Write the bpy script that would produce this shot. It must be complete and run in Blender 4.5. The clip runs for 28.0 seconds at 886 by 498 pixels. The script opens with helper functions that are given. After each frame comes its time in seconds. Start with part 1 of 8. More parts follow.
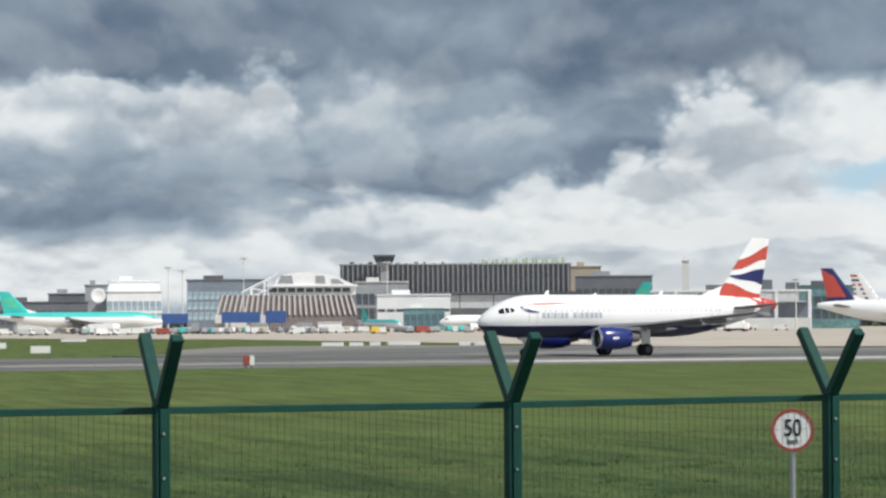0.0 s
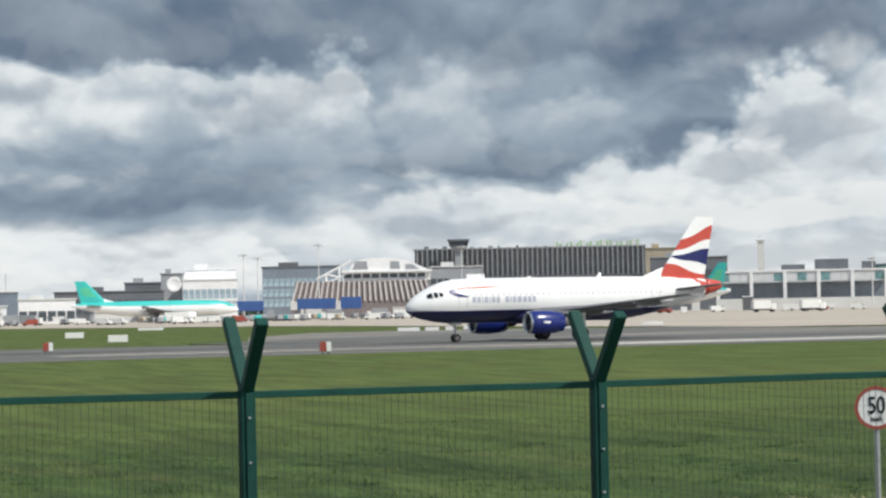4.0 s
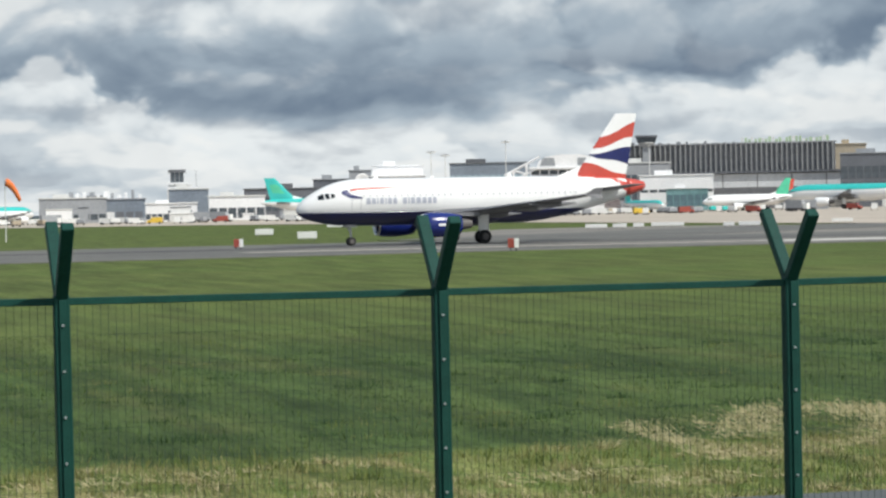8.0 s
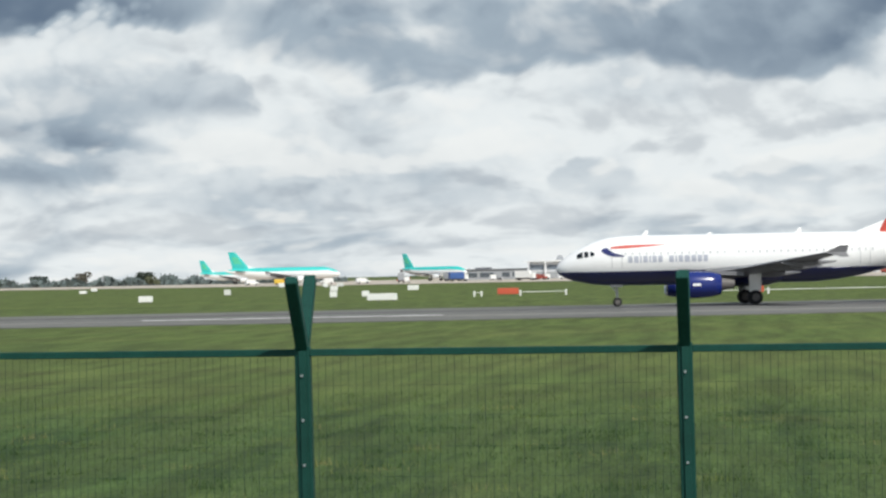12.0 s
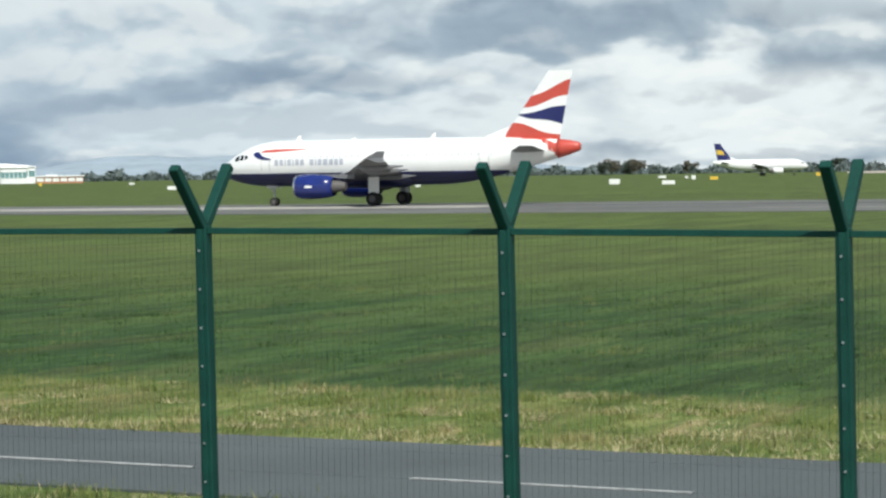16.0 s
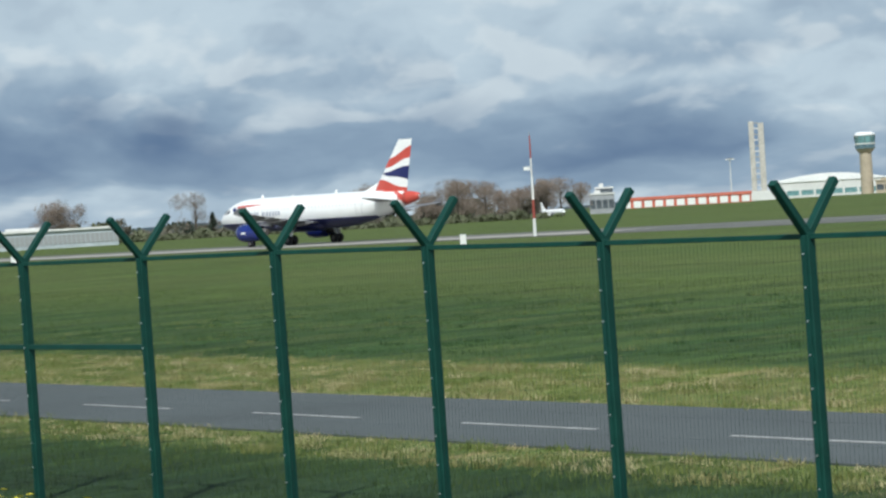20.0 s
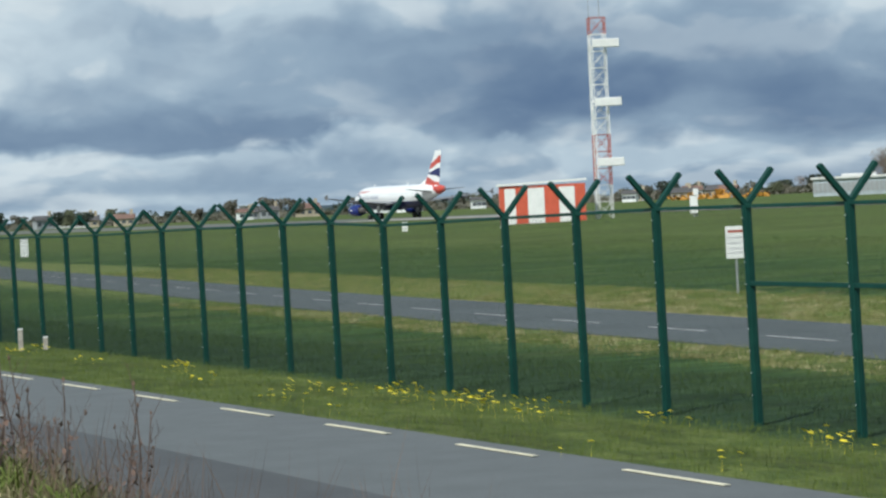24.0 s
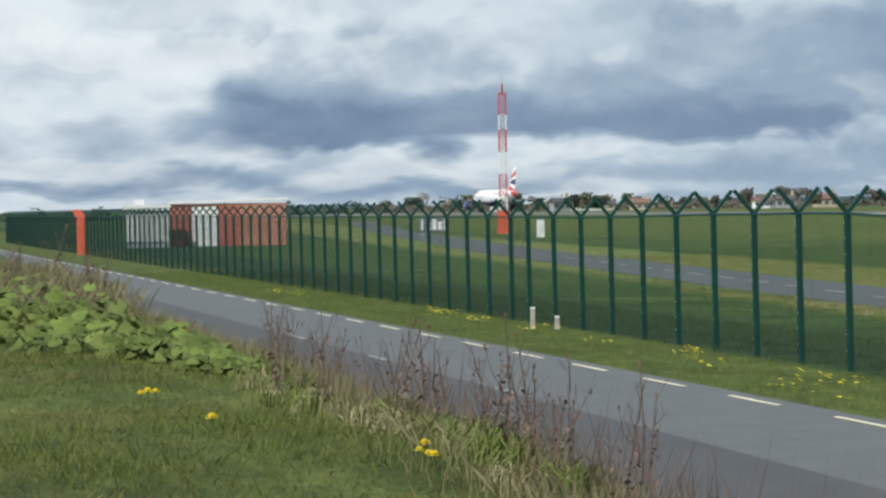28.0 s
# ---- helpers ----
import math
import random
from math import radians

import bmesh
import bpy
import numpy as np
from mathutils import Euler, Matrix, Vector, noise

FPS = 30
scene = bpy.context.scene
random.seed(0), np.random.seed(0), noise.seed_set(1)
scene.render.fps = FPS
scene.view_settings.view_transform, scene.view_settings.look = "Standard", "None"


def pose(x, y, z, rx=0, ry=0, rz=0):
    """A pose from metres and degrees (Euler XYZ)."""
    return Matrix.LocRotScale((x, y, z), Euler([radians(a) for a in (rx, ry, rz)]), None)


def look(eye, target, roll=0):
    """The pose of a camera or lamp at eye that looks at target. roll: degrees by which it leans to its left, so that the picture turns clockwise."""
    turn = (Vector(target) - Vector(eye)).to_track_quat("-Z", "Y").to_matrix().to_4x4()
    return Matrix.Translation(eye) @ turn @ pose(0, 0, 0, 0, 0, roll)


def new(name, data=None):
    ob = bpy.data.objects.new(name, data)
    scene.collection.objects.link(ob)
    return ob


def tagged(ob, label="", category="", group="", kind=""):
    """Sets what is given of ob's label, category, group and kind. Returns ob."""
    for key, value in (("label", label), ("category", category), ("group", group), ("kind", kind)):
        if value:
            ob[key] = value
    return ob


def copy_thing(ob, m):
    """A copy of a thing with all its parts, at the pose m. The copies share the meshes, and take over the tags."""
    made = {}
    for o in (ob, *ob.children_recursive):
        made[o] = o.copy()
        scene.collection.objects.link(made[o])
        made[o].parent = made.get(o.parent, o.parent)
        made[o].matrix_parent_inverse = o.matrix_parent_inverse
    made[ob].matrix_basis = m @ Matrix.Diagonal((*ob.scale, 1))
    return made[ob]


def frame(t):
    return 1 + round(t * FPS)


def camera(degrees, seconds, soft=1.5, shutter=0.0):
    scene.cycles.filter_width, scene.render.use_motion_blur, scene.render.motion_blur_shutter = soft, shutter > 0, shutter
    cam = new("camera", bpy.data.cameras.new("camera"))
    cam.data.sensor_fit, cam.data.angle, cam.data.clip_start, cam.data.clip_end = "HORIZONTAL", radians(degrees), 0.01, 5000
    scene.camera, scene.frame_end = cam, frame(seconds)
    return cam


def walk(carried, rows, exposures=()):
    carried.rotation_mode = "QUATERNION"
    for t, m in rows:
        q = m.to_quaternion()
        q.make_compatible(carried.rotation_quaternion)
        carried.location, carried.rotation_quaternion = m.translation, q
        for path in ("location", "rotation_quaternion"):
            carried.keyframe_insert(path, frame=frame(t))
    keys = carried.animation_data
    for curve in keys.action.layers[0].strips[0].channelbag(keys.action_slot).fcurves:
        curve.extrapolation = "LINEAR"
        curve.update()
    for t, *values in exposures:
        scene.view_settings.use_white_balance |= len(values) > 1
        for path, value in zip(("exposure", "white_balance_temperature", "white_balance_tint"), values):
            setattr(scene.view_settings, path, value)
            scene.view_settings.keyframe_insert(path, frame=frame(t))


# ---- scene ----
# The camera: a zoomed hand-held pan from a grassy bank.
cam = camera(19.28, 28.0, soft=2.5)
PATH = [
    (0, pose(0.458, 0.392, 3.366, 91.626, 0.337, -21.479)),
    (0.3, pose(0.449, 0.393, 3.365, 92.542, 0.258, -21.370)),
    (0.5, pose(0.443, 0.393, 3.364, 92.434, -0.042, -21.932)),
    (0.8, pose(0.434, 0.394, 3.363, 92.017, 0.123, -21.667)),
    (1, pose(0.428, 0.394, 3.362, 91.690, 0.289, -21.017)),
    (1.3, pose(0.418, 0.395, 3.362, 91.983, -0.089, -20.242)),
    (1.5, pose(0.412, 0.395, 3.361, 92.865, 0.701, -19.139)),
    (1.8, pose(0.404, 0.396, 3.360, 93.785, 1.588, -18.203)),
    (2, pose(0.397, 0.396, 3.359, 94.065, 1.602, -18.177)),
    (2.3, pose(0.386, 0.396, 3.359, 94.442, 1.416, -18.392)),
    (2.5, pose(0.382, 0.397, 3.358, 94.113, 1.297, -18.842)),
    (2.8, pose(0.388, 0.408, 3.355, 95.366, 1.133, -18.064)),
    (3, pose(0.394, 0.420, 3.353, 95.242, 1.280, -18.319)),
    (3.3, pose(0.402, 0.434, 3.350, 94.875, 1.239, -18.869)),
    (3.5, pose(0.407, 0.442, 3.349, 94.046, 1.273, -19.455)),
    (3.8, pose(0.414, 0.454, 3.346, 92.338, 1.000, -20.342)),
    (4, pose(0.420, 0.464, 3.344, 91.300, 1.138, -19.831)),
    (4.3, pose(0.429, 0.481, 3.341, 90.114, 1.495, -18.785)),
    (4.5, pose(0.432, 0.486, 3.340, 89.086, 1.825, -18.422)),
    (6.5, pose(0.412, 0.396, 3.343, 89.453, 1.862, -17.118)),
    (6.8, pose(0.401, 0.391, 3.346, 88.990, 1.503, -16.712)),
    (7, pose(0.393, 0.388, 3.348, 88.909, 1.374, -16.559)),
    (7.3, pose(0.381, 0.383, 3.350, 88.972, 1.246, -16.336)),
    (7.5, pose(0.375, 0.379, 3.352, 88.953, 1.286, -16.111)),
    (7.8, pose(0.366, 0.374, 3.356, 89.122, 1.235, -15.795)),
    (8, pose(0.357, 0.370, 3.357, 89.107, 1.153, -15.718)),
    (8.3, pose(0.333, 0.362, 3.357, 89.161, 1.290, -15.332)),
    (8.5, pose(0.314, 0.356, 3.357, 89.435, 1.098, -14.481)),
    (8.8, pose(0.288, 0.347, 3.357, 88.091, 0.685, -13.589)),
    (9, pose(0.272, 0.341, 3.357, 87.656, 0.700, -13.097)),
    (9.3, pose(0.249, 0.331, 3.358, 88.237, 0.898, -10.598)),
    (9.5, pose(0.230, 0.326, 3.358, 88.718, 0.873, -9.121)),
    (9.8, pose(0.198, 0.322, 3.358, 89.374, 1.243, -7.558)),
    (10, pose(0.188, 0.311, 3.358, 89.333, 1.261, -6.369)),
    (10.3, pose(0.188, 0.273, 3.356, 89.511, 0.974, -3.836)),
    (10.5, pose(0.188, 0.242, 3.353, 88.740, 0.341, -1.793)),
    (10.8, pose(0.187, 0.199, 3.350, 89.272, 0.588, 0.828)),
    (11, pose(0.187, 0.172, 3.349, 89.230, 0.653, 0.853)),
    (11.3, pose(0.187, 0.131, 3.347, 89.510, 0.103, -1.047)),
    (11.5, pose(0.187, 0.103, 3.345, 89.787, -0.197, -0.786)),
    (11.8, pose(0.187, 0.062, 3.342, 90.130, 0.510, 3.009)),
    (12, pose(0.187, 0.034, 3.340, 90.561, 1.231, 5.889)),
    (12.3, pose(0.187, -0.008, 3.338, 91.715, 1.794, 8.828)),
    (12.5, pose(0.187, -0.036, 3.336, 91.545, 1.941, 9.577)),
    (14.5, pose(0.076, -0.227, 3.324, 89.324, 1.343, 17.395)),
    (14.8, pose(0.054, -0.229, 3.323, 88.069, 1.214, 18.168)),
    (15, pose(0.040, -0.229, 3.323, 87.566, 1.123, 18.614)),
    (15.3, pose(0.019, -0.230, 3.322, 87.443, 0.880, 19.292)),
    (15.5, pose(0.005, -0.230, 3.322, 87.992, 1.022, 20.643)),
    (15.8, pose(-0.015, -0.231, 3.321, 88.445, 0.871, 22.699)),
    (16, pose(-0.031, -0.231, 3.320, 88.331, 0.864, 24.807)),
    (16.2, pose(-0.050, -0.232, 3.320, 88.976, 1.014, 27.352)),
    (16.4, pose(-0.064, -0.232, 3.320, 90.232, 1.335, 30.134)),
    (16.5, pose(-0.066, -0.233, 3.319, 90.518, 1.569, 31.055)),
    (16.8, pose(-0.061, -0.235, 3.315, 90.682, 2.256, 32.930)),
    (17, pose(-0.056, -0.236, 3.312, 90.465, 3.029, 35.609)),
    (17.3, pose(-0.049, -0.238, 3.308, 90.413, 2.484, 37.974)),
    (17.5, pose(-0.046, -0.239, 3.306, 90.253, 2.614, 38.102)),
    (17.8, pose(-0.041, -0.242, 3.302, 90.130, 2.772, 38.235)),
    (18, pose(-0.037, -0.243, 3.299, 90.022, 2.619, 38.808)),
    (18.3, pose(-0.029, -0.244, 3.294, 90.116, 2.615, 40.444)),
    (18.5, pose(-0.027, -0.246, 3.292, 89.994, 2.581, 41.451)),
    (18.8, pose(-0.029, -0.265, 3.292, 89.227, 2.919, 42.589)),
    (19, pose(-0.031, -0.285, 3.292, 88.889, 2.946, 43.057)),
    (19.3, pose(-0.034, -0.309, 3.293, 89.047, 3.174, 45.040)),
    (19.5, pose(-0.035, -0.323, 3.293, 89.304, 3.404, 47.078)),
    (19.8, pose(-0.037, -0.344, 3.293, 89.127, 3.522, 48.724)),
    (20, pose(-0.039, -0.362, 3.293, 89.267, 3.417, 48.738)),
    (20.3, pose(-0.041, -0.391, 3.293, 89.878, 3.285, 48.916)),
    (20.5, pose(-0.042, -0.400, 3.293, 89.827, 3.286, 49.759)),
    (22.5, pose(0.007, -0.288, 3.208, 88.805, 2.072, 64.561)),
    (22.8, pose(0.023, -0.291, 3.208, 88.667, 1.682, 65.282)),
    (23, pose(0.034, -0.295, 3.209, 88.925, 1.834, 66.346)),
    (23.3, pose(0.048, -0.299, 3.210, 89.425, 1.931, 66.750)),
    (23.5, pose(0.060, -0.301, 3.210, 89.357, 2.047, 66.947)),
    (23.8, pose(0.081, -0.306, 3.211, 88.785, 2.534, 66.908)),
    (24, pose(0.087, -0.307, 3.211, 89.038, 2.719, 66.983)),
    (24.3, pose(0.061, -0.299, 3.210, 89.443, 2.531, 68.104)),
    (24.5, pose(0.031, -0.289, 3.208, 90.086, 1.907, 68.987)),
    (24.8, pose(-0.005, -0.278, 3.206, 90.751, 1.749, 69.925)),
    (25, pose(-0.025, -0.271, 3.204, 91.095, 1.468, 70.043)),
    (25.3, pose(-0.056, -0.261, 3.202, 90.918, 1.381, 71.059)),
    (25.5, pose(-0.080, -0.253, 3.201, 90.372, 1.248, 72.210)),
    (25.8, pose(-0.121, -0.241, 3.199, 89.863, 0.793, 73.356)),
    (26, pose(-0.136, -0.235, 3.198, 90.109, 0.726, 74.061)),
    (26.3, pose(-0.140, -0.232, 3.196, 89.975, 1.089, 75.542)),
    (26.5, pose(-0.141, -0.231, 3.194, 90.077, 0.900, 76.149)),
    (26.8, pose(-0.143, -0.229, 3.191, 89.575, 0.673, 76.931)),
    (27, pose(-0.145, -0.227, 3.189, 89.366, 0.766, 77.367)),
    (27.3, pose(-0.148, -0.224, 3.186, 89.603, 1.032, 78.583)),
    (27.5, pose(-0.150, -0.223, 3.184, 89.804, 1.269, 78.765)),
    (27.8, pose(-0.153, -0.221, 3.181, 89.582, 0.937, 78.280)),
    (28, pose(-0.155, -0.219, 3.179, 89.089, 0.797, 78.279)),
]

walk(cam, PATH, [(0, -0.10, 6480, 10), (12, -0.08, 6450, 9), (12.5, -0.26, 6400, 9), (14, -0.06, 6450, 8), (17, 0.0, 6300, 6), (19, -0.08, 6180, 6), (21, -0.15, 6120, 5), (25, -0.15, 6150, 5), (28, -0.04, 6320, 8)])

# ---- sky and sun ----
SUN_DIR = Vector((0.40, -0.52, 0.755)).normalized()      # towards the sun


# cloud decks of the day: azimuth from and to, flat base and height in degrees, and how dark they are
DECKS_EAST = ((-44, -2, 5.2, 20.0, 0.74), (-27, -17.5, 4.4, 2.4, 0.55), (-31, -21, 7.0, 2.2, 0.35), (-17, -9, 5.6, 1.4, 0.25), (-28, -16, 2.6, 2.6, 0.72), (-17, -4, 2.1, 2.7, 0.62), (-27, -12, 3.4, 2.2, 0.3), (-18, -7.5, 1.75, 2.0, 0.4), (-26, -18, 2.4, 1.4, 0.25), (-27, -5, 0.2, 2.4, 0.24))
DECKS_MIDDLE = ((13.5, 21.5, 4.75, 3.5, 0.82), (16.5, 23.0, 4.2, 3.0, 0.45), (-4, 10.5, 4.35, 3.0, 0.55), (11, 17, 5.4, 3.0, 0.72), (10.5, 14.5, 3.6, 1.2, 0.4), (-4, 15, 1.3, 1.3, 0.2), (-3, 16, 0.5, 0.8, 0.3), (13, 25, 2.6, 2.2, 0.58), (25.5, 31, 1.5, 1.6, 0.4), (20, 25, 1.6, 0.8, 0.25), (28, 39, 4.2, 3.2, 0.62), (26, 34, 1.6, 1.4, 0.3), (14, 40, 0.1, 0.7, 0.36))
DECKS_WEST = ((58, 68.5, 1.9, 2.6, 0.32), (33, 47, 0.2, 2.2, 0.48), (40, 60, 0.9, 2.6, 0.56), (38, 46, 3.0, 2.0, 0.34), (55, 66, 1.2, 3.6, 0.57), (63, 68, 1.6, 1.8, 0.55), (58, 69, 3.4, 2.6, 0.36), (68.5, 83, 1.2, 2.2, 0.74), (65, 72, 2.6, 2.2, 0.4), (76, 92, 0.3, 0.7, 0.5), (56, 75, 0.0, 0.8, 0.45), (79, 83, 3.4, 1.6, 0.25), (68, 76, 3.2, 2.0, 0.12), (79, 93, 1.0, 1.6, 0.3), (72, 92, 2.9, 1.3, 0.14), (42, 61, 0.0, 1.5, 0.27), (82, 93, 0.1, 1.6, 0.2))
# bright or dark heaps: azimuth, base, half width, height in degrees, darkness at the crown and at the base
PUFFS_EAST = ((-9.6, 4.63, 1.85, 1.04, 0.06, 0.34), (-13.8, 4.68, 1.60, 0.87, 0.10, 0.36), (-15.4, 4.56, 1.11, 0.68, 0.18, 0.40), (-16.4, 3.45, 1.17, 1.86, 0.14, 0.38), (-17.6, 3.38, 0.96, 2.36, 0.07, 0.40), (-20.0, 3.33, 1.05, 1.98, 0.26, 0.52), (-19.1, 3.47, 0.86, 1.49, 0.30, 0.52), (-22.7, 3.51, 1.48, 1.24, 0.32, 0.55), (-27.6, 3.02, 1.48, 2.32, 0.02, 0.30), (-26.1, 1.85, 1.72, 1.84, 0.00, 0.28), (-23.9, 1.59, 1.72, 1.60, 0.06, 0.30), (-21.4, 1.37, 1.35, 1.11, 0.16, 0.30), (-19.2, 1.58, 0.92, 1.11, 0.14, 0.32), (-10.3, 0.67, 2.09, 0.98, 0.06, 0.22), (-15.8, 0.53, 0.86, 0.86, 0.00, 0.20))
PUFFS_MID = ((-15.2, 0.59, 1.23, 1.12, 0.00, 0.20), (-11.6, 0.67, 1.35, 0.74, 0.02, 0.20), (-22.1, 1.36, 1.85, 1.11, 0.10, 0.26), (-6.9, 2.07, 1.48, 1.34, 0.02, 0.20), (-8.8, 1.18, 1.11, 1.47, 0.00, 0.30), (-6.9, 1.77, 0.92, 1.59, 0.02, 0.34), (-3.7, 0.49, 2.46, 0.62, 0.00, 0.14), (2.5, 1.84, 0.92, 0.62, 0.28, 0.24), (-1.4, 1.87, 1.35, 0.49, 0.32, 0.26), (13.2, 3.88, 1.85, 2.10, 0.10, 0.30), (15.0, 3.74, 1.35, 1.72, 0.08, 0.32), (16.3, 3.55, 1.11, 1.23, 0.12, 0.34), (11.2, 3.60, 1.30, 1.11, 0.28, 0.36), (2.6, 1.87, 0.92, 0.60, 0.27, 0.2), (15.5, 2.21, 2.6, 1.05, 0.30, 0.48))
PUFFS_WEST = ((26.8, 2.78, 1.85, 2.07, 0.06, 0.36), (31.1, 3.15, 2.09, 1.35, 0.14, 0.34), (37.4, 3.41, 1.85, 1.48, 0.16, 0.36), (40.1, 3.84, 1.60, 1.23, 0.12, 0.30), (51.2, 2.81, 2.34, 1.85, 0.20, 0.42), (49.1, 2.88, 0.80, 0.99, 0.22, 0.40), (43.6, 3.06, 2.09, 1.10, 0.20, 0.40), (68.3, 0.71, 1.41, 1.17, 0.16, 0.42), (69.3, 0.77, 0.62, 1.11, 0.10, 0.36), (70.7, 0.59, 1.60, 0.86, 0.14, 0.40), (73.1, 0.53, 1.60, 0.67, 0.16, 0.40), (65.6, 0.53, 1.23, 0.87, 0.30, 0.50), (78.0, 2.92, 1.35, 0.98, 0.10, 0.36), (79.1, 3.34, 0.98, 0.98, 0.10, 0.34))
PUFFS_FAR = ((68.8, 0.80, 0.92, 0.99, 0.20, 0.46), (70.8, 0.73, 1.35, 0.74, 0.26, 0.48), (74.5, 0.60, 1.97, 0.62, 0.22, 0.42), (72.7, 3.88, 0.98, 1.36, 0.18, 0.42), (82.6, 3.37, 2.09, 1.35, 0.04, 0.30), (81.2, 2.81, 1.17, 1.48, 0.08, 0.36), (86.8, 3.08, 1.60, 1.10, 0.02, 0.25), (69.0, 0.91, 0.74, 1.16, 0.12, 0.42), (71.1, 0.54, 1.72, 0.86, 0.22, 0.46), (80.5, 0.72, 1.85, 0.62, 0.24, 0.40), (74.8, 2.52, 1.48, 1.36, 0.14, 0.40))


def cloud_group(name, inputs, build):
    """A small node group for one cloud: numbers in, one number out."""
    tree = bpy.data.node_groups.new(name, "ShaderNodeTree")
    for k in inputs:
        tree.interface.new_socket(name=k, in_out="INPUT", socket_type="NodeSocketFloat")
    tree.interface.new_socket(name="value", in_out="OUTPUT", socket_type="NodeSocketFloat")
    gi, go = tree.nodes.new("NodeGroupInput"), tree.nodes.new("NodeGroupOutput")

    def put(sock, v):
        if isinstance(v, (int, float)):
            sock.default_value = v
        else:
            tree.links.new(v, sock)

    def op(kind, a, b=0.0):
        m = tree.nodes.new("ShaderNodeMath")
        m.operation = kind
        put(m.inputs[0], a)
        put(m.inputs[1], b)
        return m.outputs[0]

    def ramp(v, lo, hi):
        r = tree.nodes.new("ShaderNodeMapRange")
        r.interpolation_type = "SMOOTHSTEP"
        put(r.inputs[0], v)
        put(r.inputs[1], lo)
        put(r.inputs[2], hi)
        return r.outputs[0]
    tree.links.new(build(op, ramp, *gi.outputs[:len(inputs)]), go.inputs[0])
    return tree


def deck_nodes(op, ramp, high, wide, deck, a0, a1, base, tall, amount):
    shift = op("MULTIPLY", deck, 0.001)
    high, wide = op("ADD", high, shift), op("ADD", wide, shift)
    foot = ramp(high, op("SUBTRACT", op("MULTIPLY", base, 0.97), 0.2), op("ADD", op("MULTIPLY", base, 1.06), 0.2))
    head = ramp(high, op("ADD", base, tall), op("ADD", base, op("MULTIPLY", tall, 0.3)))
    span = op("MULTIPLY", ramp(wide, op("SUBTRACT", a0, 1.6), op("ADD", a0, 1.6)), ramp(wide, op("ADD", a1, 1.6), op("SUBTRACT", a1, 1.6)))
    one = op("MULTIPLY", op("MULTIPLY", foot, head), op("MULTIPLY", span, amount))
    return op("ADD", deck, op("MULTIPLY", one, op("SUBTRACT", 1.0, deck)))


def heap_nodes(op, ramp, az, el, knobs, broad, dark, a0, e0, per_half, per_tall, crown, foot):
    # the darker the sky behind, the least bit farther to the left: this also sets the clouds in order
    shift = op("MULTIPLY", dark, 0.001)
    u = op("MULTIPLY", op("SUBTRACT", op("ADD", az, shift), a0), per_half)
    v = op("MULTIPLY", op("SUBTRACT", op("ADD", el, shift), e0), per_tall)
    q = op("SQRT", op("ADD", op("MULTIPLY", u, u), op("MULTIPLY", v, v)))
    q = op("ADD", op("ADD", q, op("MULTIPLY", knobs, 0.75)), op("MULTIPLY", broad, 0.35))
    inside = op("MULTIPLY", ramp(q, 1.07, 0.76), ramp(v, -0.35, 0.25))
    rise = ramp(op("SUBTRACT", v, op("MULTIPLY", knobs, 0.9)), 0.05, 0.95)
    tone = op("ADD", foot, op("MULTIPLY", rise, op("SUBTRACT", crown, foot)))
    return op("ADD", dark, op("MULTIPLY", op("MULTIPLY", inside, 0.85), op("SUBTRACT", tone, dark)))


DECK = cloud_group("cloud_deck", ("high", "wide", "deck", "from", "to", "base", "tall", "amount"), deck_nodes)
HEAP = cloud_group("cloud_heap", ("azimuth", "elevation", "knobs", "broad", "dark", "middle", "base", "per_half", "per_tall", "crown", "foot"), heap_nodes)


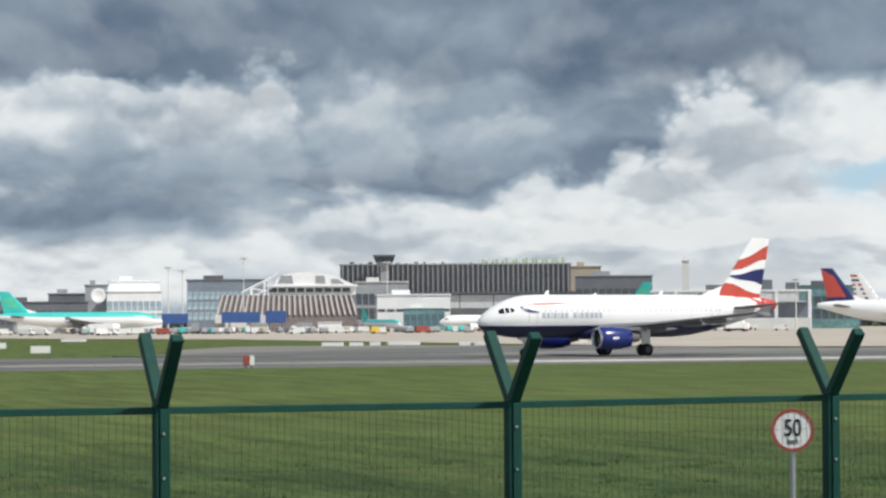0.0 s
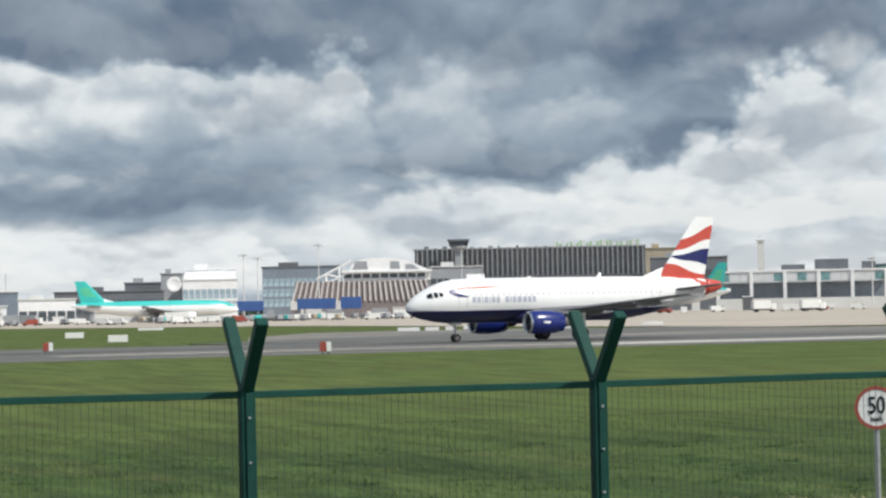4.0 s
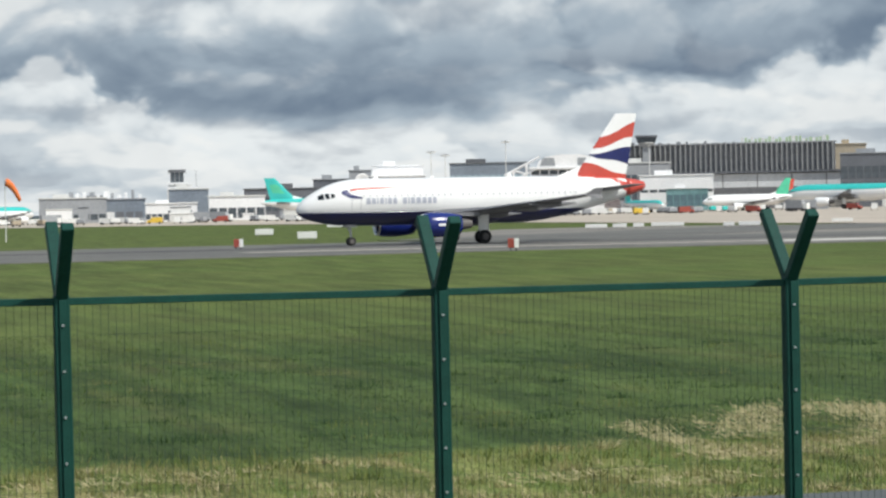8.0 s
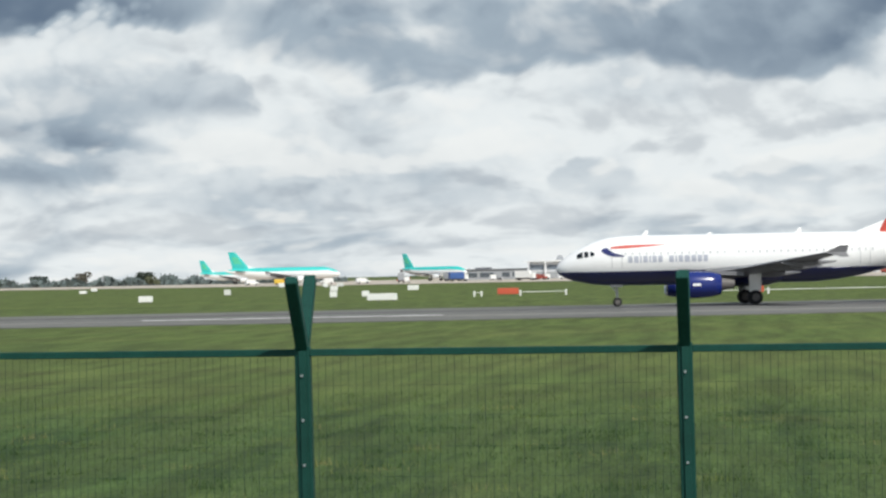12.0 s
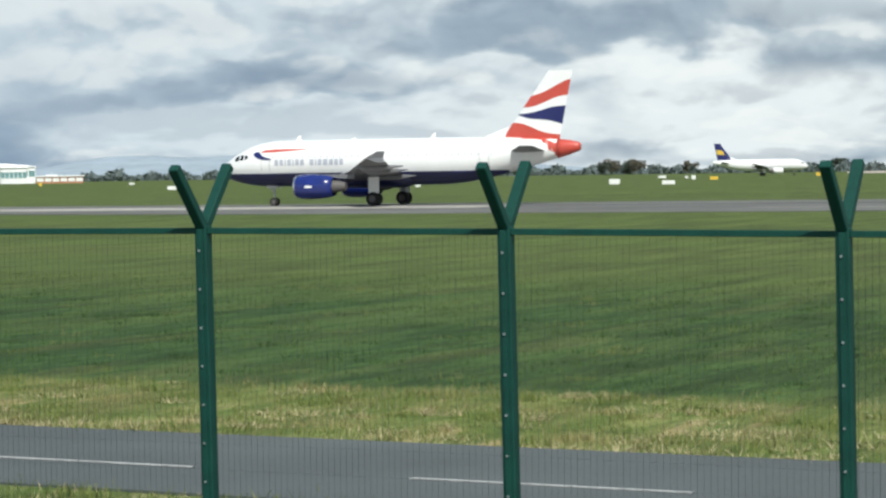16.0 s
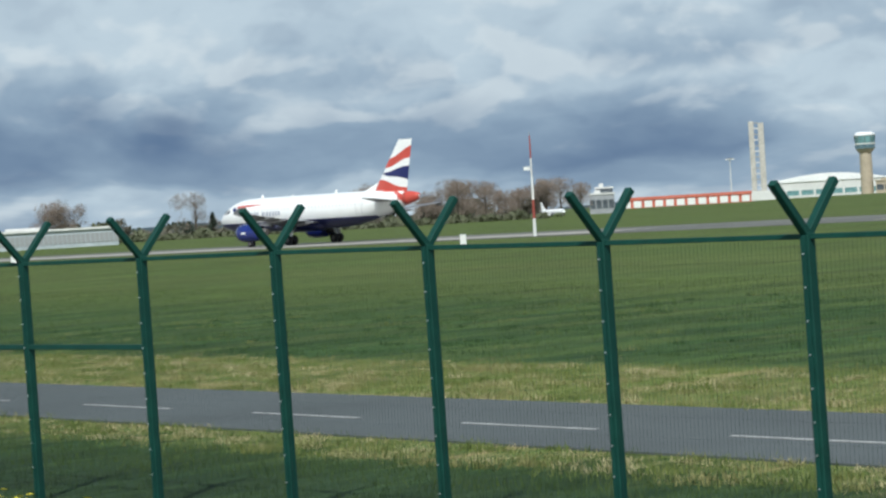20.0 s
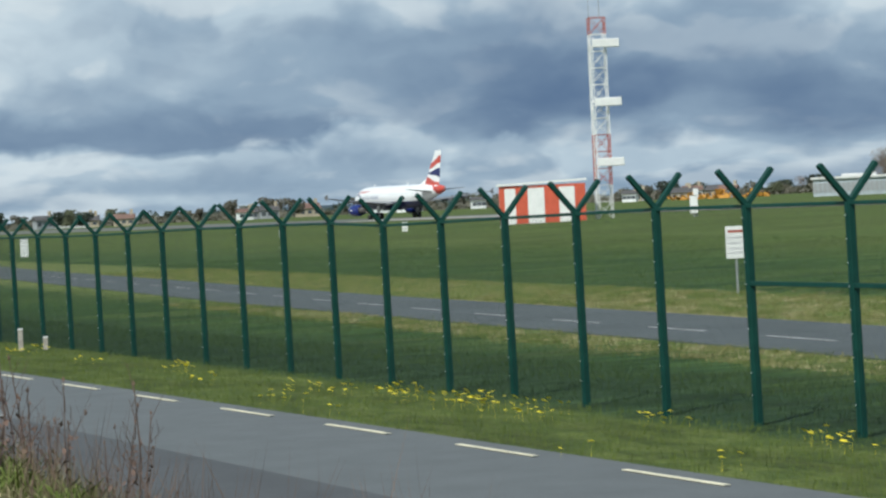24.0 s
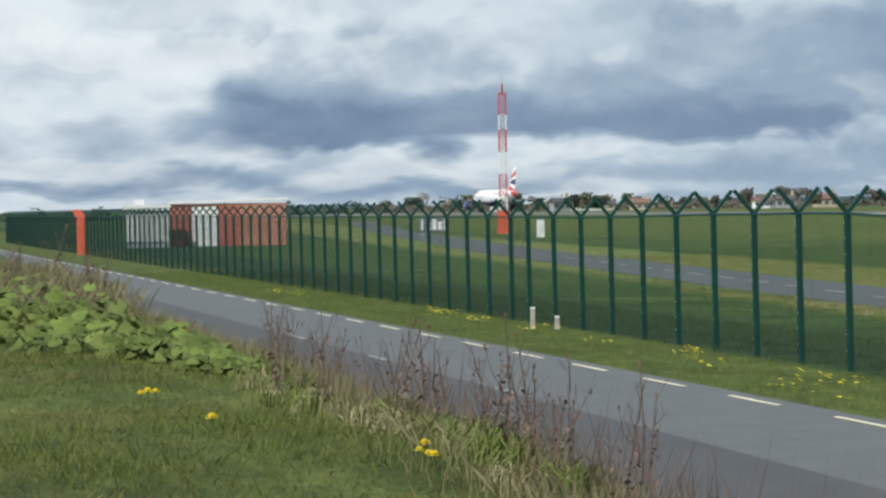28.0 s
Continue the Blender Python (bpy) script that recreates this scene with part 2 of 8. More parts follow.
def make_world():
    world = bpy.data.worlds.new("sky")
    scene.world = world
    world.use_nodes = True
    nt = world.node_tree
    nt.nodes.clear()
    n = nt.nodes.new
    ln = nt.links.new

    def math_node(op, a, b=None, c=None, clamp=False):
        m = n("ShaderNodeMath")
        m.operation = op
        m.use_clamp = clamp
        for i, v in enumerate((a, b, c)):
            if v is None:
                continue
            if isinstance(v, (int, float)):
                m.inputs[i].default_value = v
            else:
                ln(v, m.inputs[i])
        return m.outputs[0]

    def ramp(value, lo, hi):
        r = n("ShaderNodeMapRange")
        r.interpolation_type = "SMOOTHSTEP"
        r.inputs[1].default_value, r.inputs[2].default_value = lo, hi
        ln(value, r.inputs[0])
        return r.outputs[0]

    def mix(fac, a, b):
        m = n("ShaderNodeMix")
        m.data_type = "RGBA"
        if isinstance(fac, (int, float)):
            m.inputs[0].default_value = fac
        else:
            ln(fac, m.inputs[0])
        for sock, v in ((m.inputs[6], a), (m.inputs[7], b)):
            if isinstance(v, tuple):
                sock.default_value = (*v, 1)
            else:
                ln(v, sock)
        return m.outputs[2]

    co = n("ShaderNodeTexCoord").outputs["Generated"]
    sep = n("ShaderNodeSeparateXYZ")
    ln(co, sep.inputs[0])
    x, y, z = sep.outputs
    # azimuth (left positive) and elevation, in degrees
    az = math_node("MULTIPLY", math_node("ARCTAN2", math_node("MULTIPLY", x, -1.0), y), 57.2958)
    el = math_node("MULTIPLY", math_node("ARCSINE", z), 57.2958)

    sky = n("ShaderNodeTexSky")
    sky.sky_type = "NISHITA"
    sky.sun_disc = False
    sky.sun_elevation = math.asin(SUN_DIR.z)
    sky.sun_rotation = math.atan2(SUN_DIR.x, SUN_DIR.y)
    dim = n("ShaderNodeVectorMath")
    dim.operation = "SCALE"
    ln(sky.outputs[0], dim.inputs[0])
    dim.inputs["Scale"].default_value = 0.11
    clear = dim.outputs[0]

    # cloud heights: the sheet seems flatter towards the horizon
    lift = math_node("ADD", el, 3.0)
    depth = math_node("MULTIPLY", math_node("LOGARITHM", math_node("MAXIMUM", lift, 0.3), 2.718), 8.0)

    def field(scale, detail, rough, up, offset, warp=0.5):
        v = n("ShaderNodeCombineXYZ")
        ln(math_node("MULTIPLY", az, 0.72), v.inputs[0])
        ln(math_node("ADD", depth, up), v.inputs[1])
        mp = n("ShaderNodeMapping")
        mp.inputs["Location"].default_value = offset
        ln(v.outputs[0], mp.inputs["Vector"])
        t = n("ShaderNodeTexNoise")
        t.noise_dimensions = "2D"
        t.inputs["Scale"].default_value = scale
        t.inputs["Detail"].default_value = detail
        t.inputs["Roughness"].default_value = rough
        t.inputs["Distortion"].default_value = warp
        ln(mp.outputs[0], t.inputs["Vector"])
        return t.outputs["Fac"]

    body = field(0.26, 4.0, 0.42, 0.0, (3.0, 4.0, 0.0), 0.25)
    above = field(0.26, 4.0, 0.42, 0.75, (3.0, 4.0, 0.0), 0.25)
    fine = field(0.62, 4.0, 0.46, 0.0, (9.0, 1.0, 3.0), 0.2)
    fine_up = field(0.62, 4.0, 0.46, 0.35, (9.0, 1.0, 3.0), 0.2)
    ragged = field(0.45, 4.0, 0.48, 0.0, (21.0, 7.0, 1.0), 0.3)
    # ragged outlines of the decks
    wob = math_node("ADD", math_node("MULTIPLY", math_node("SUBTRACT", ragged, 0.5), 2.6), math_node("MULTIPLY", math_node("SUBTRACT", fine, 0.5), 1.2))
    reach = math_node("MULTIPLY", wob, math_node("ADD", 0.35, math_node("MULTIPLY", math_node("MAXIMUM", el, 0.0), 0.11)))
    high = math_node("ADD", el, reach)
    wide = math_node("ADD", az, math_node("MULTIPLY", math_node("SUBTRACT", body, 0.5), 9.0))
    deck = math_node("MULTIPLY", body, 0.0)
    for a0, a1, base, tall, amount in DECKS_EAST + DECKS_MIDDLE + DECKS_WEST:
        g = n("ShaderNodeGroup")
        g.node_tree = DECK
        for i, v in enumerate((high, wide, deck)):
            ln(v, g.inputs[i])
        for i, v in enumerate((a0, a1, base, tall, amount)):
            g.inputs[3 + i].default_value = v
        deck = g.outputs[0]
    over = math_node("MULTIPLY", ramp(el, 12.0, 20.0), 0.62)
    deck = math_node("MAXIMUM", deck, over)
    # rounded heads of the heaps
    def heads(scale, detail, offset):
        v = n("ShaderNodeCombineXYZ")
        ln(math_node("ADD", az, math_node("MULTIPLY", math_node("SUBTRACT", ragged, 0.5), 1.2)), v.inputs[0])
        ln(math_node("MULTIPLY", el, 1.25), v.inputs[1])
        mp = n("ShaderNodeMapping")
        mp.inputs["Location"].default_value = (offset, offset * 3.1, 0.0)
        ln(v.outputs[0], mp.inputs["Vector"])
        t = n("ShaderNodeTexVoronoi")
        t.voronoi_dimensions = "2D"
        t.feature = "F1"
        t.normalize = True
        t.inputs["Scale"].default_value = scale
        t.inputs["Detail"].default_value = detail
        t.inputs["Roughness"].default_value = 0.55
        ln(mp.outputs[0], t.inputs["Vector"])
        return math_node("SUBTRACT", t.outputs["Distance"], 0.36)

    knobs = heads(1.0, 2.0, 2.0)
    broad = heads(0.42, 1.5, 5.0)
    west = ramp(az, 14.0, 42.0)
    still = math_node("SUBTRACT", 1.0, math_node("MULTIPLY", west, 0.45))
    lumps = math_node("ADD", math_node("MULTIPLY", math_node("SUBTRACT", body, 0.5), 0.95), math_node("ADD", math_node("MULTIPLY", broad, 0.42), math_node("MULTIPLY", knobs, 0.20)))
    calm = math_node("MULTIPLY", still, math_node("SUBTRACT", 1.0, math_node("MULTIPLY", deck, 0.55)))
    dark = math_node("ADD", math_node("MAXIMUM", deck, 0.13), math_node("MULTIPLY", lumps, calm), None, True)
    for a0, e0, half, tall, crown, foot in PUFFS_EAST + PUFFS_MID + PUFFS_WEST + PUFFS_FAR:
        g = n("ShaderNodeGroup")
        g.node_tree = HEAP
        for i, v in enumerate((az, el, knobs, broad, dark)):
            ln(v, g.inputs[i])
        for i, v in enumerate((a0, e0, 1.0 / half, 1.0 / tall, crown, foot)):
            g.inputs[5 + i].default_value = v
        dark = g.outputs[0]
    lit = mix(west, (0.86, 0.90, 0.91), mix(ramp(az, 73.0, 82.0), (0.60, 0.69, 0.76), (0.80, 0.86, 0.89)))
    mid = mix(west, (0.385, 0.465, 0.54), (0.33, 0.425, 0.535))
    grey = mix(west, (0.104, 0.156, 0.236), (0.113, 0.180, 0.305))
    cloud = mix(ramp(dark, 0.0, 0.5), lit, mix(ramp(dark, 0.42, 1.0), mid, grey))
    # sunlit upper edges and shaded undersides of the billows
    edge = math_node("ADD", math_node("MULTIPLY", math_node("SUBTRACT", body, above), 3.2), math_node("MULTIPLY", math_node("SUBTRACT", fine, fine_up), 1.6))
    glow = math_node("MULTIPLY", ramp(edge, 0.02, 0.42), math_node("SUBTRACT", 1.0, math_node("MULTIPLY", ramp(deck, 0.25, 0.75), 0.85)))
    cloud = mix(math_node("MULTIPLY", glow, math_node("MULTIPLY", still, 0.62)), cloud, (0.95, 0.96, 0.94))
    under = math_node("MULTIPLY", ramp(edge, -0.02, -0.45), math_node("MULTIPLY", still, 0.30))
    cloud = mix(under, cloud, grey)
    # one rift of blue over the terminal, and thin places
    rift = math_node("MULTIPLY", ramp(math_node("ABSOLUTE", math_node("ADD", az, 31.6)), 2.6, 1.0), ramp(math_node("ABSOLUTE", math_node("SUBTRACT", high, 3.2)), 0.6, 0.1))
    blue = mix(0.7, clear, (0.46, 0.76, 1.0))
    final = mix(math_node("MULTIPLY", rift, 0.8), cloud, blue)
    high_sky = ramp(el, 16.0, 30.0)
    final = mix(math_node("MULTIPLY", high_sky, 0.35), final, clear)
    bg = n("ShaderNodeBackground")
    ln(final, bg.inputs[0])
    bg.inputs[1].default_value = 1.0
    out = n("ShaderNodeOutputWorld")
    ln(bg.outputs[0], out.inputs[0])


make_world()
sun = new("sun", bpy.data.lights.new("sun", "SUN"))
sun.data.energy, sun.data.angle, sun.data.color = 4.3, radians(0.6), (1.0, 0.97, 0.90)
sun.matrix_world = look((0, 0, 60), Vector((0, 0, 60)) - SUN_DIR)
scene.view_settings.exposure = 0.0


# ---- materials ----
def mat(name, colour, rough=0.6, metal=0.0, vary=0.15, scale=3.0, fine=40.0, bump=0.0, second=None, coat=0.0, spec=0.5, piece=0.0):
    """A surface: base colour, coarse and fine variation of it, relief and gloss."""
    m = bpy.data.materials.new(name)
    m.use_nodes = True
    nt = m.node_tree
    b = nt.nodes["Principled BSDF"]
    n, ln = nt.nodes.new, nt.links.new
    b.inputs["Roughness"].default_value = rough
    b.inputs["Metallic"].default_value = metal
    b.inputs["Specular IOR Level"].default_value = spec
    b.inputs["Coat Weight"].default_value = coat
    tc = n("ShaderNodeTexCoord")
    facs = []
    for sc, det in ((scale, 4.0), (fine, 3.0)):
        t = n("ShaderNodeTexNoise")
        t.inputs["Scale"].default_value = sc
        t.inputs["Detail"].default_value = det
        ln(tc.outputs["Object"], t.inputs["Vector"])
        facs.append(t.outputs["Fac"])
    add = n("ShaderNodeMath")
    add.operation = "ADD"
    ln(facs[0], add.inputs[0])
    ln(facs[1], add.inputs[1])
    mr = n("ShaderNodeMapRange")
    mr.inputs[1].default_value, mr.inputs[2].default_value = 0.7, 1.3
    ln(add.outputs[0], mr.inputs[0])
    mix = n("ShaderNodeMix")
    mix.data_type = "RGBA"
    lo = second or tuple(c * (1 - vary) for c in colour)
    hi = colour if second else tuple(min(1.0, c * (1 + vary)) for c in colour)
    mix.inputs[6].default_value = (*lo, 1)
    mix.inputs[7].default_value = (*hi, 1)
    ln(mr.outputs[0], mix.inputs[0])
    last = mix.outputs[2]
    if piece:
        info = n("ShaderNodeObjectInfo")
        hsv = n("ShaderNodeHueSaturation")
        pr = n("ShaderNodeMapRange")
        pr.inputs[3].default_value, pr.inputs[4].default_value = 1 - piece, 1 + piece
        ln(info.outputs["Random"], pr.inputs[0])
        ln(pr.outputs[0], hsv.inputs["Value"])
        ln(last, hsv.inputs["Color"])
        last = hsv.outputs[0]
    ln(last, b.inputs["Base Color"])
    if bump:
        bp = n("ShaderNodeBump")
        bp.inputs["Strength"].default_value = bump
        bp.inputs["Distance"].default_value = 0.02
        ln(facs[1], bp.inputs["Height"])
        ln(bp.outputs[0], b.inputs["Normal"])
    return m


# ---- shape helpers ----
def part(name, bm, material, parent, label="", smooth=False):
    """Link a bmesh as one mesh object under a thing or a part."""
    me = bpy.data.meshes.new(name)
    bm.to_mesh(me)
    bm.free()
    if material is not None:
        me.materials.append(material)
    if smooth:
        for p in me.polygons:
            p.use_smooth = True
    ob = new(name, me)
    if parent is not None:
        ob.parent = parent
    if label:
        ob["label"] = label
    return ob


def again(ob, m, parent=None):
    """Another object on the same mesh, as a part at the pose m."""
    o = bpy.data.objects.new(ob.name.split(".")[0], ob.data)
    scene.collection.objects.link(o)
    o.parent = parent if parent is not None else ob.parent
    o.matrix_basis = m
    return o


def box(bm, lo, hi, bevel=0.0):
    """An upright box from corner to corner, with chamfered edges where bevel is given."""
    x0, y0, z0 = lo
    x1, y1, z1 = hi
    vs = [bm.verts.new(p) for p in ((x0, y0, z0), (x1, y0, z0), (x1, y1, z0), (x0, y1, z0),
                                    (x0, y0, z1), (x1, y0, z1), (x1, y1, z1), (x0, y1, z1))]
    fs = [bm.faces.new([vs[i] for i in f]) for f in
          ((0, 3, 2, 1), (4, 5, 6, 7), (0, 1, 5, 4), (1, 2, 6, 5), (2, 3, 7, 6), (3, 0, 4, 7))]
    if bevel:
        es = list({e for f in fs for e in f.edges})
        bmesh.ops.bevel(bm, geom=es, offset=bevel, segments=1, affect="EDGES")
    return bm


def boxes(*pairs, bevel=0.0):
    bm = bmesh.new()
    for lo, hi in pairs:
        box(bm, lo, hi, bevel)
    return bm


def tube(bm, a, b, r0, r1=None, n=8, caps=True):
    """A round bar from a to b, tapering from r0 to r1."""
    a, b = Vector(a), Vector(b)
    r1 = r0 if r1 is None else r1
    q = (b - a).to_track_quat("Z", "Y")
    rings = []
    for p, r in ((a, r0), (b, r1)):
        rings.append([bm.verts.new(p + q @ Vector((r * math.cos(2 * math.pi * i / n), r * math.sin(2 * math.pi * i / n), 0))) for i in range(n)])
    for i in range(n):
        bm.faces.new((rings[0][i], rings[0][(i + 1) % n], rings[1][(i + 1) % n], rings[1][i]))
    if caps:
        bm.faces.new(rings[0][::-1])
        bm.faces.new(rings[1])
    return bm


def loft(bm, sections, closed=True):
    """Skin over rings of equal count."""
    rings = [[bm.verts.new(p) for p in s] for s in sections]
    n = len(rings[0])
    for a, b in zip(rings, rings[1:]):
        for i in range(n if closed else n - 1):
            j = (i + 1) % n
            bm.faces.new((a[i], a[j], b[j], b[i]))
    if closed:
        bm.faces.new(rings[0][::-1])
        bm.faces.new(rings[-1])
    bmesh.ops.recalc_face_normals(bm, faces=bm.faces)
    return bm


def thing(name, label, category, m=None, group="", kind=""):
    ob = new(name)
    if m is not None:
        ob.matrix_basis = m
    return tagged(ob, label, category, group, kind)


def step(v, lo, hi):
    t = min(1.0, max(0.0, (v - lo) / (hi - lo)))
    return t * t * (3 - 2 * t)


def land(x, y):
    """Height of the ground: the bank, the verge, and the gentle rise to the runway."""
    bank = 1.62 * (1 - step(y, 3.0, 5.3)) + 0.05 * math.sin(x * 0.7) * (1 - step(y, 3.0, 5.0))
    rise = step(y, 35, 175) * (0.17 + 0.00206 * min(700.0, max(-120.0, -x)))
    knoll = 0.75 * math.exp(-((x + 224) / 55) ** 2 - ((y - 112) / 30) ** 2)
    return 0.1 + bank + rise + knoll


def polar(az, d):
    """Place at an azimuth (degrees, left positive) and a distance from the viewer."""
    return (-d * math.sin(radians(az)), d * math.cos(radians(az)))


# ---- ground ----
def make_ground():
    def line(knots):
        out = []
        for (a, b, s) in knots:
            k = max(1, round((b - a) / s))
            out += [a + (b - a) * i / k for i in range(k)]
        return out + [knots[-1][1]]
    xs = line([(-4600, -1000, 400), (-1000, -300, 50), (-300, -60, 6), (-60, 40, 2), (40, 200, 10), (200, 1000, 80), (1000, 4600, 400)])
    ys = line([(-400, -20, 40), (-20, -2, 3), (-2, 7, 0.45), (7, 40, 1.5), (40, 190, 6), (190, 400, 15), (400, 1200, 80), (1200, 4800, 400)])
    verts = [(x, y, land(x, y)) for y in ys for x in xs]
    w = len(xs)
    faces = [(j * w + i, j * w + i + 1, (j + 1) * w + i + 1, (j + 1) * w + i) for j in range(len(ys) - 1) for i in range(w - 1)]
    me = bpy.data.meshes.new("ground")
    me.from_pydata(verts, [], faces)
    me.polygons.foreach_set("use_smooth", [True] * len(faces))
    me.materials.append(grass_field())
    return tagged(new("ground", me), "rough green airfield grass with straw-coloured patches", "grass", kind="structure")


def grass_field():
    """Grass: mown olive by the runway, tall dark green in the field, straw by the service road."""
    m = bpy.data.materials.new("grass_field")
    m.use_nodes = True
    nt = m.node_tree
    b = nt.nodes["Principled BSDF"]
    n, ln = nt.nodes.new, nt.links.new
    b.inputs["Roughness"].default_value = 0.85
    b.inputs["Specular IOR Level"].default_value = 0.15
    geo = n("ShaderNodeNewGeometry")
    sep = n("ShaderNodeSeparateXYZ")
    ln(geo.outputs["Position"], sep.inputs[0])

    def noise_tex(scale, detail, sx=1.0, sy=1.0, rough=0.55):
        mp = n("ShaderNodeMapping")
        mp.inputs["Scale"].default_value = (sx, sy, 1.0)
        ln(geo.outputs["Position"], mp.inputs["Vector"])
        t = n("ShaderNodeTexNoise")
        t.inputs["Scale"].default_value = scale
        t.inputs["Detail"].default_value = detail
        t.inputs["Roughness"].default_value = rough
        ln(mp.outputs[0], t.inputs["Vector"])
        return t.outputs["Fac"]

    def ramp(v, lo, hi):
        r = n("ShaderNodeMapRange")
        r.interpolation_type = "SMOOTHSTEP"
        r.inputs[1].default_value, r.inputs[2].default_value = lo, hi
        ln(v, r.inputs[0])
        return r.outputs[0]

    def op(kind, a, c):
        k = n("ShaderNodeMath")
        k.operation = kind
        for i, v in enumerate((a, c)):
            if isinstance(v, (int, float)):
                k.inputs[i].default_value = v
            else:
                ln(v, k.inputs[i])
        return k.outputs[0]

    def mix(f, a, c):
        k = n("ShaderNodeMix")
        k.data_type = "RGBA"
        ln(f, k.inputs[0])
        for s, v in ((k.inputs[6], a), (k.inputs[7], c)):
            if isinstance(v, tuple):
                s.default_value = (*v, 1)
            else:
                ln(v, s)
        return k.outputs[2]

    wide = noise_tex(0.06, 4, 1.0, 1.0)
    patch = noise_tex(0.4, 5, 1.0, 0.16)
    tuft = noise_tex(2.4, 5, 1.0, 0.16)
    blade = noise_tex(14.0, 4, 1.0, 0.25)

    def mixed(f, a, c):
        return op("ADD", a, op("MULTIPLY", f, op("SUBTRACT", c, a)))
    y = sep.outputs[1]
    tuft_bank = noise_tex(2.6, 5, 0.45, 1.0)
    yy = op("ADD", y, op("MULTIPLY", op("SUBTRACT", patch, 0.5), 7.0))
    tall = mix(ramp(tuft, 0.35, 0.66), (0.040, 0.070, 0.019), (0.066, 0.104, 0.028))
    lush = mix(ramp(tuft, 0.35, 0.66), (0.023, 0.058, 0.016), (0.052, 0.104, 0.027))
    tall = mix(op("MULTIPLY", ramp(sep.outputs[0], -2.0, -26.0), 0.8), tall, lush)
    tall = mix(op("MULTIPLY", ramp(patch, 0.42, 0.62), 0.75), tall, (0.082, 0.120, 0.033))
    tall = mix(op("MULTIPLY", ramp(noise_tex(0.5, 4, 0.9, 0.2), 0.55, 0.70), 0.45), tall, (0.125, 0.128, 0.045))
    olive = mix(ramp(patch, 0.35, 0.65), (0.082, 0.112, 0.028), (0.108, 0.138, 0.036))
    band = noise_tex(0.05, 3, 0.12, 1.4)
    olive = mix(ramp(wide, 0.45, 0.6), olive, (0.094, 0.132, 0.032))
    olive = mix(op("MULTIPLY", ramp(band, 0.50, 0.66), 0.32), olive, (0.135, 0.150, 0.045))
    olive = mix(op("MULTIPLY", ramp(band, 0.44, 0.32), 0.32), olive, (0.055, 0.088, 0.024))
    col = mix(ramp(yy, 52.0, 78.0), tall, olive)
    # rough straw-coloured strip along the service road
    road = op("MAXIMUM", 24.5, op("ADD", op("MULTIPLY", op("SUBTRACT", sep.outputs[0], -8.0), -0.0905), 24.4))
    fray = op("ADD", op("MULTIPLY", op("SUBTRACT", tuft, 0.5), 2.4), op("MULTIPLY", op("SUBTRACT", patch, 0.5), 2.0))
    past = op("SUBTRACT", op("ADD", y, fray), road)
    strip = op("MULTIPLY", ramp(past, 10.2, 8.6), ramp(past, -5.2, -3.0))
    straw = mix(ramp(tuft, 0.38, 0.62), (0.112, 0.156, 0.039), (0.196, 0.214, 0.070))
    straw = mix(ramp(op("MULTIPLY", patch, tuft), 0.31, 0.39), straw, (0.34, 0.27, 0.13))
    col = mix(strip, col, straw)
    # a trampled straw patch east of the viewer
    px = op("MULTIPLY", op("SUBTRACT", sep.outputs[0], 16.5), 0.22)
    py = op("MULTIPLY", op("SUBTRACT", op("ADD", y, op("MULTIPLY", op("SUBTRACT", tuft, 0.5), 4.0)), 33.5), 0.20)
    away = op("ADD", op("MULTIPLY", px, px), op("MULTIPLY", py, py))
    col = mix(op("MULTIPLY", ramp(away, 1.3, 0.5), ramp(tuft, 0.44, 0.64)), col, (0.21, 0.20, 0.085))
    verge = mix(ramp(tuft_bank, 0.4, 0.65), (0.068, 0.094, 0.024), (0.112, 0.136, 0.036))
    foot = mix(ramp(tuft, 0.4, 0.65), (0.026, 0.052, 0.021), (0.044, 0.076, 0.029))
    near = op("ADD", y, op("MULTIPLY", op("SUBTRACT", tuft, 0.5), 2.0))
    col = mix(ramp(near, 23.4, 19.8), col, foot)
    col = mix(ramp(y, 16.6, 15.9), col, verge)
    smudge = noise_tex(0.9, 5, 1.0, 0.12, 0.6)
    smudge = mixed(ramp(y, 16.6, 15.9), smudge, noise_tex(0.9, 5, 0.3, 1.0, 0.6))
    dim = n("ShaderNodeMapRange")
    dim.inputs[1].default_value, dim.inputs[2].default_value = 0.34, 0.62
    dim.inputs[3].default_value, dim.inputs[4].default_value = 0.63, 1.12
    ln(smudge, dim.inputs[0])
    shade = n("ShaderNodeHueSaturation")
    ln(col, shade.inputs["Color"])
    val = n("ShaderNodeMapRange")
    val.inputs[1].default_value, val.inputs[2].default_value = 0.3, 0.7
    val.inputs[3].default_value, val.inputs[4].default_value = 0.66, 1.36
    ln(mixed(ramp(y, 16.6, 15.9), blade, noise_tex(14.0, 4, 0.5, 1.0)), val.inputs[0])
    ln(op("MULTIPLY", val.outputs[0], dim.outputs[0]), shade.inputs["Value"])
    ln(shade.outputs[0], b.inputs["Base Color"])
    bp = n("ShaderNodeBump")
    bp.inputs["Strength"].default_value = 0.6
    bp.inputs["Distance"].default_value = 0.12
    ln(op("ADD", tuft, op("MULTIPLY", blade, 0.4)), bp.inputs["Height"])
    ln(bp.outputs[0], b.inputs["Normal"])
    return m


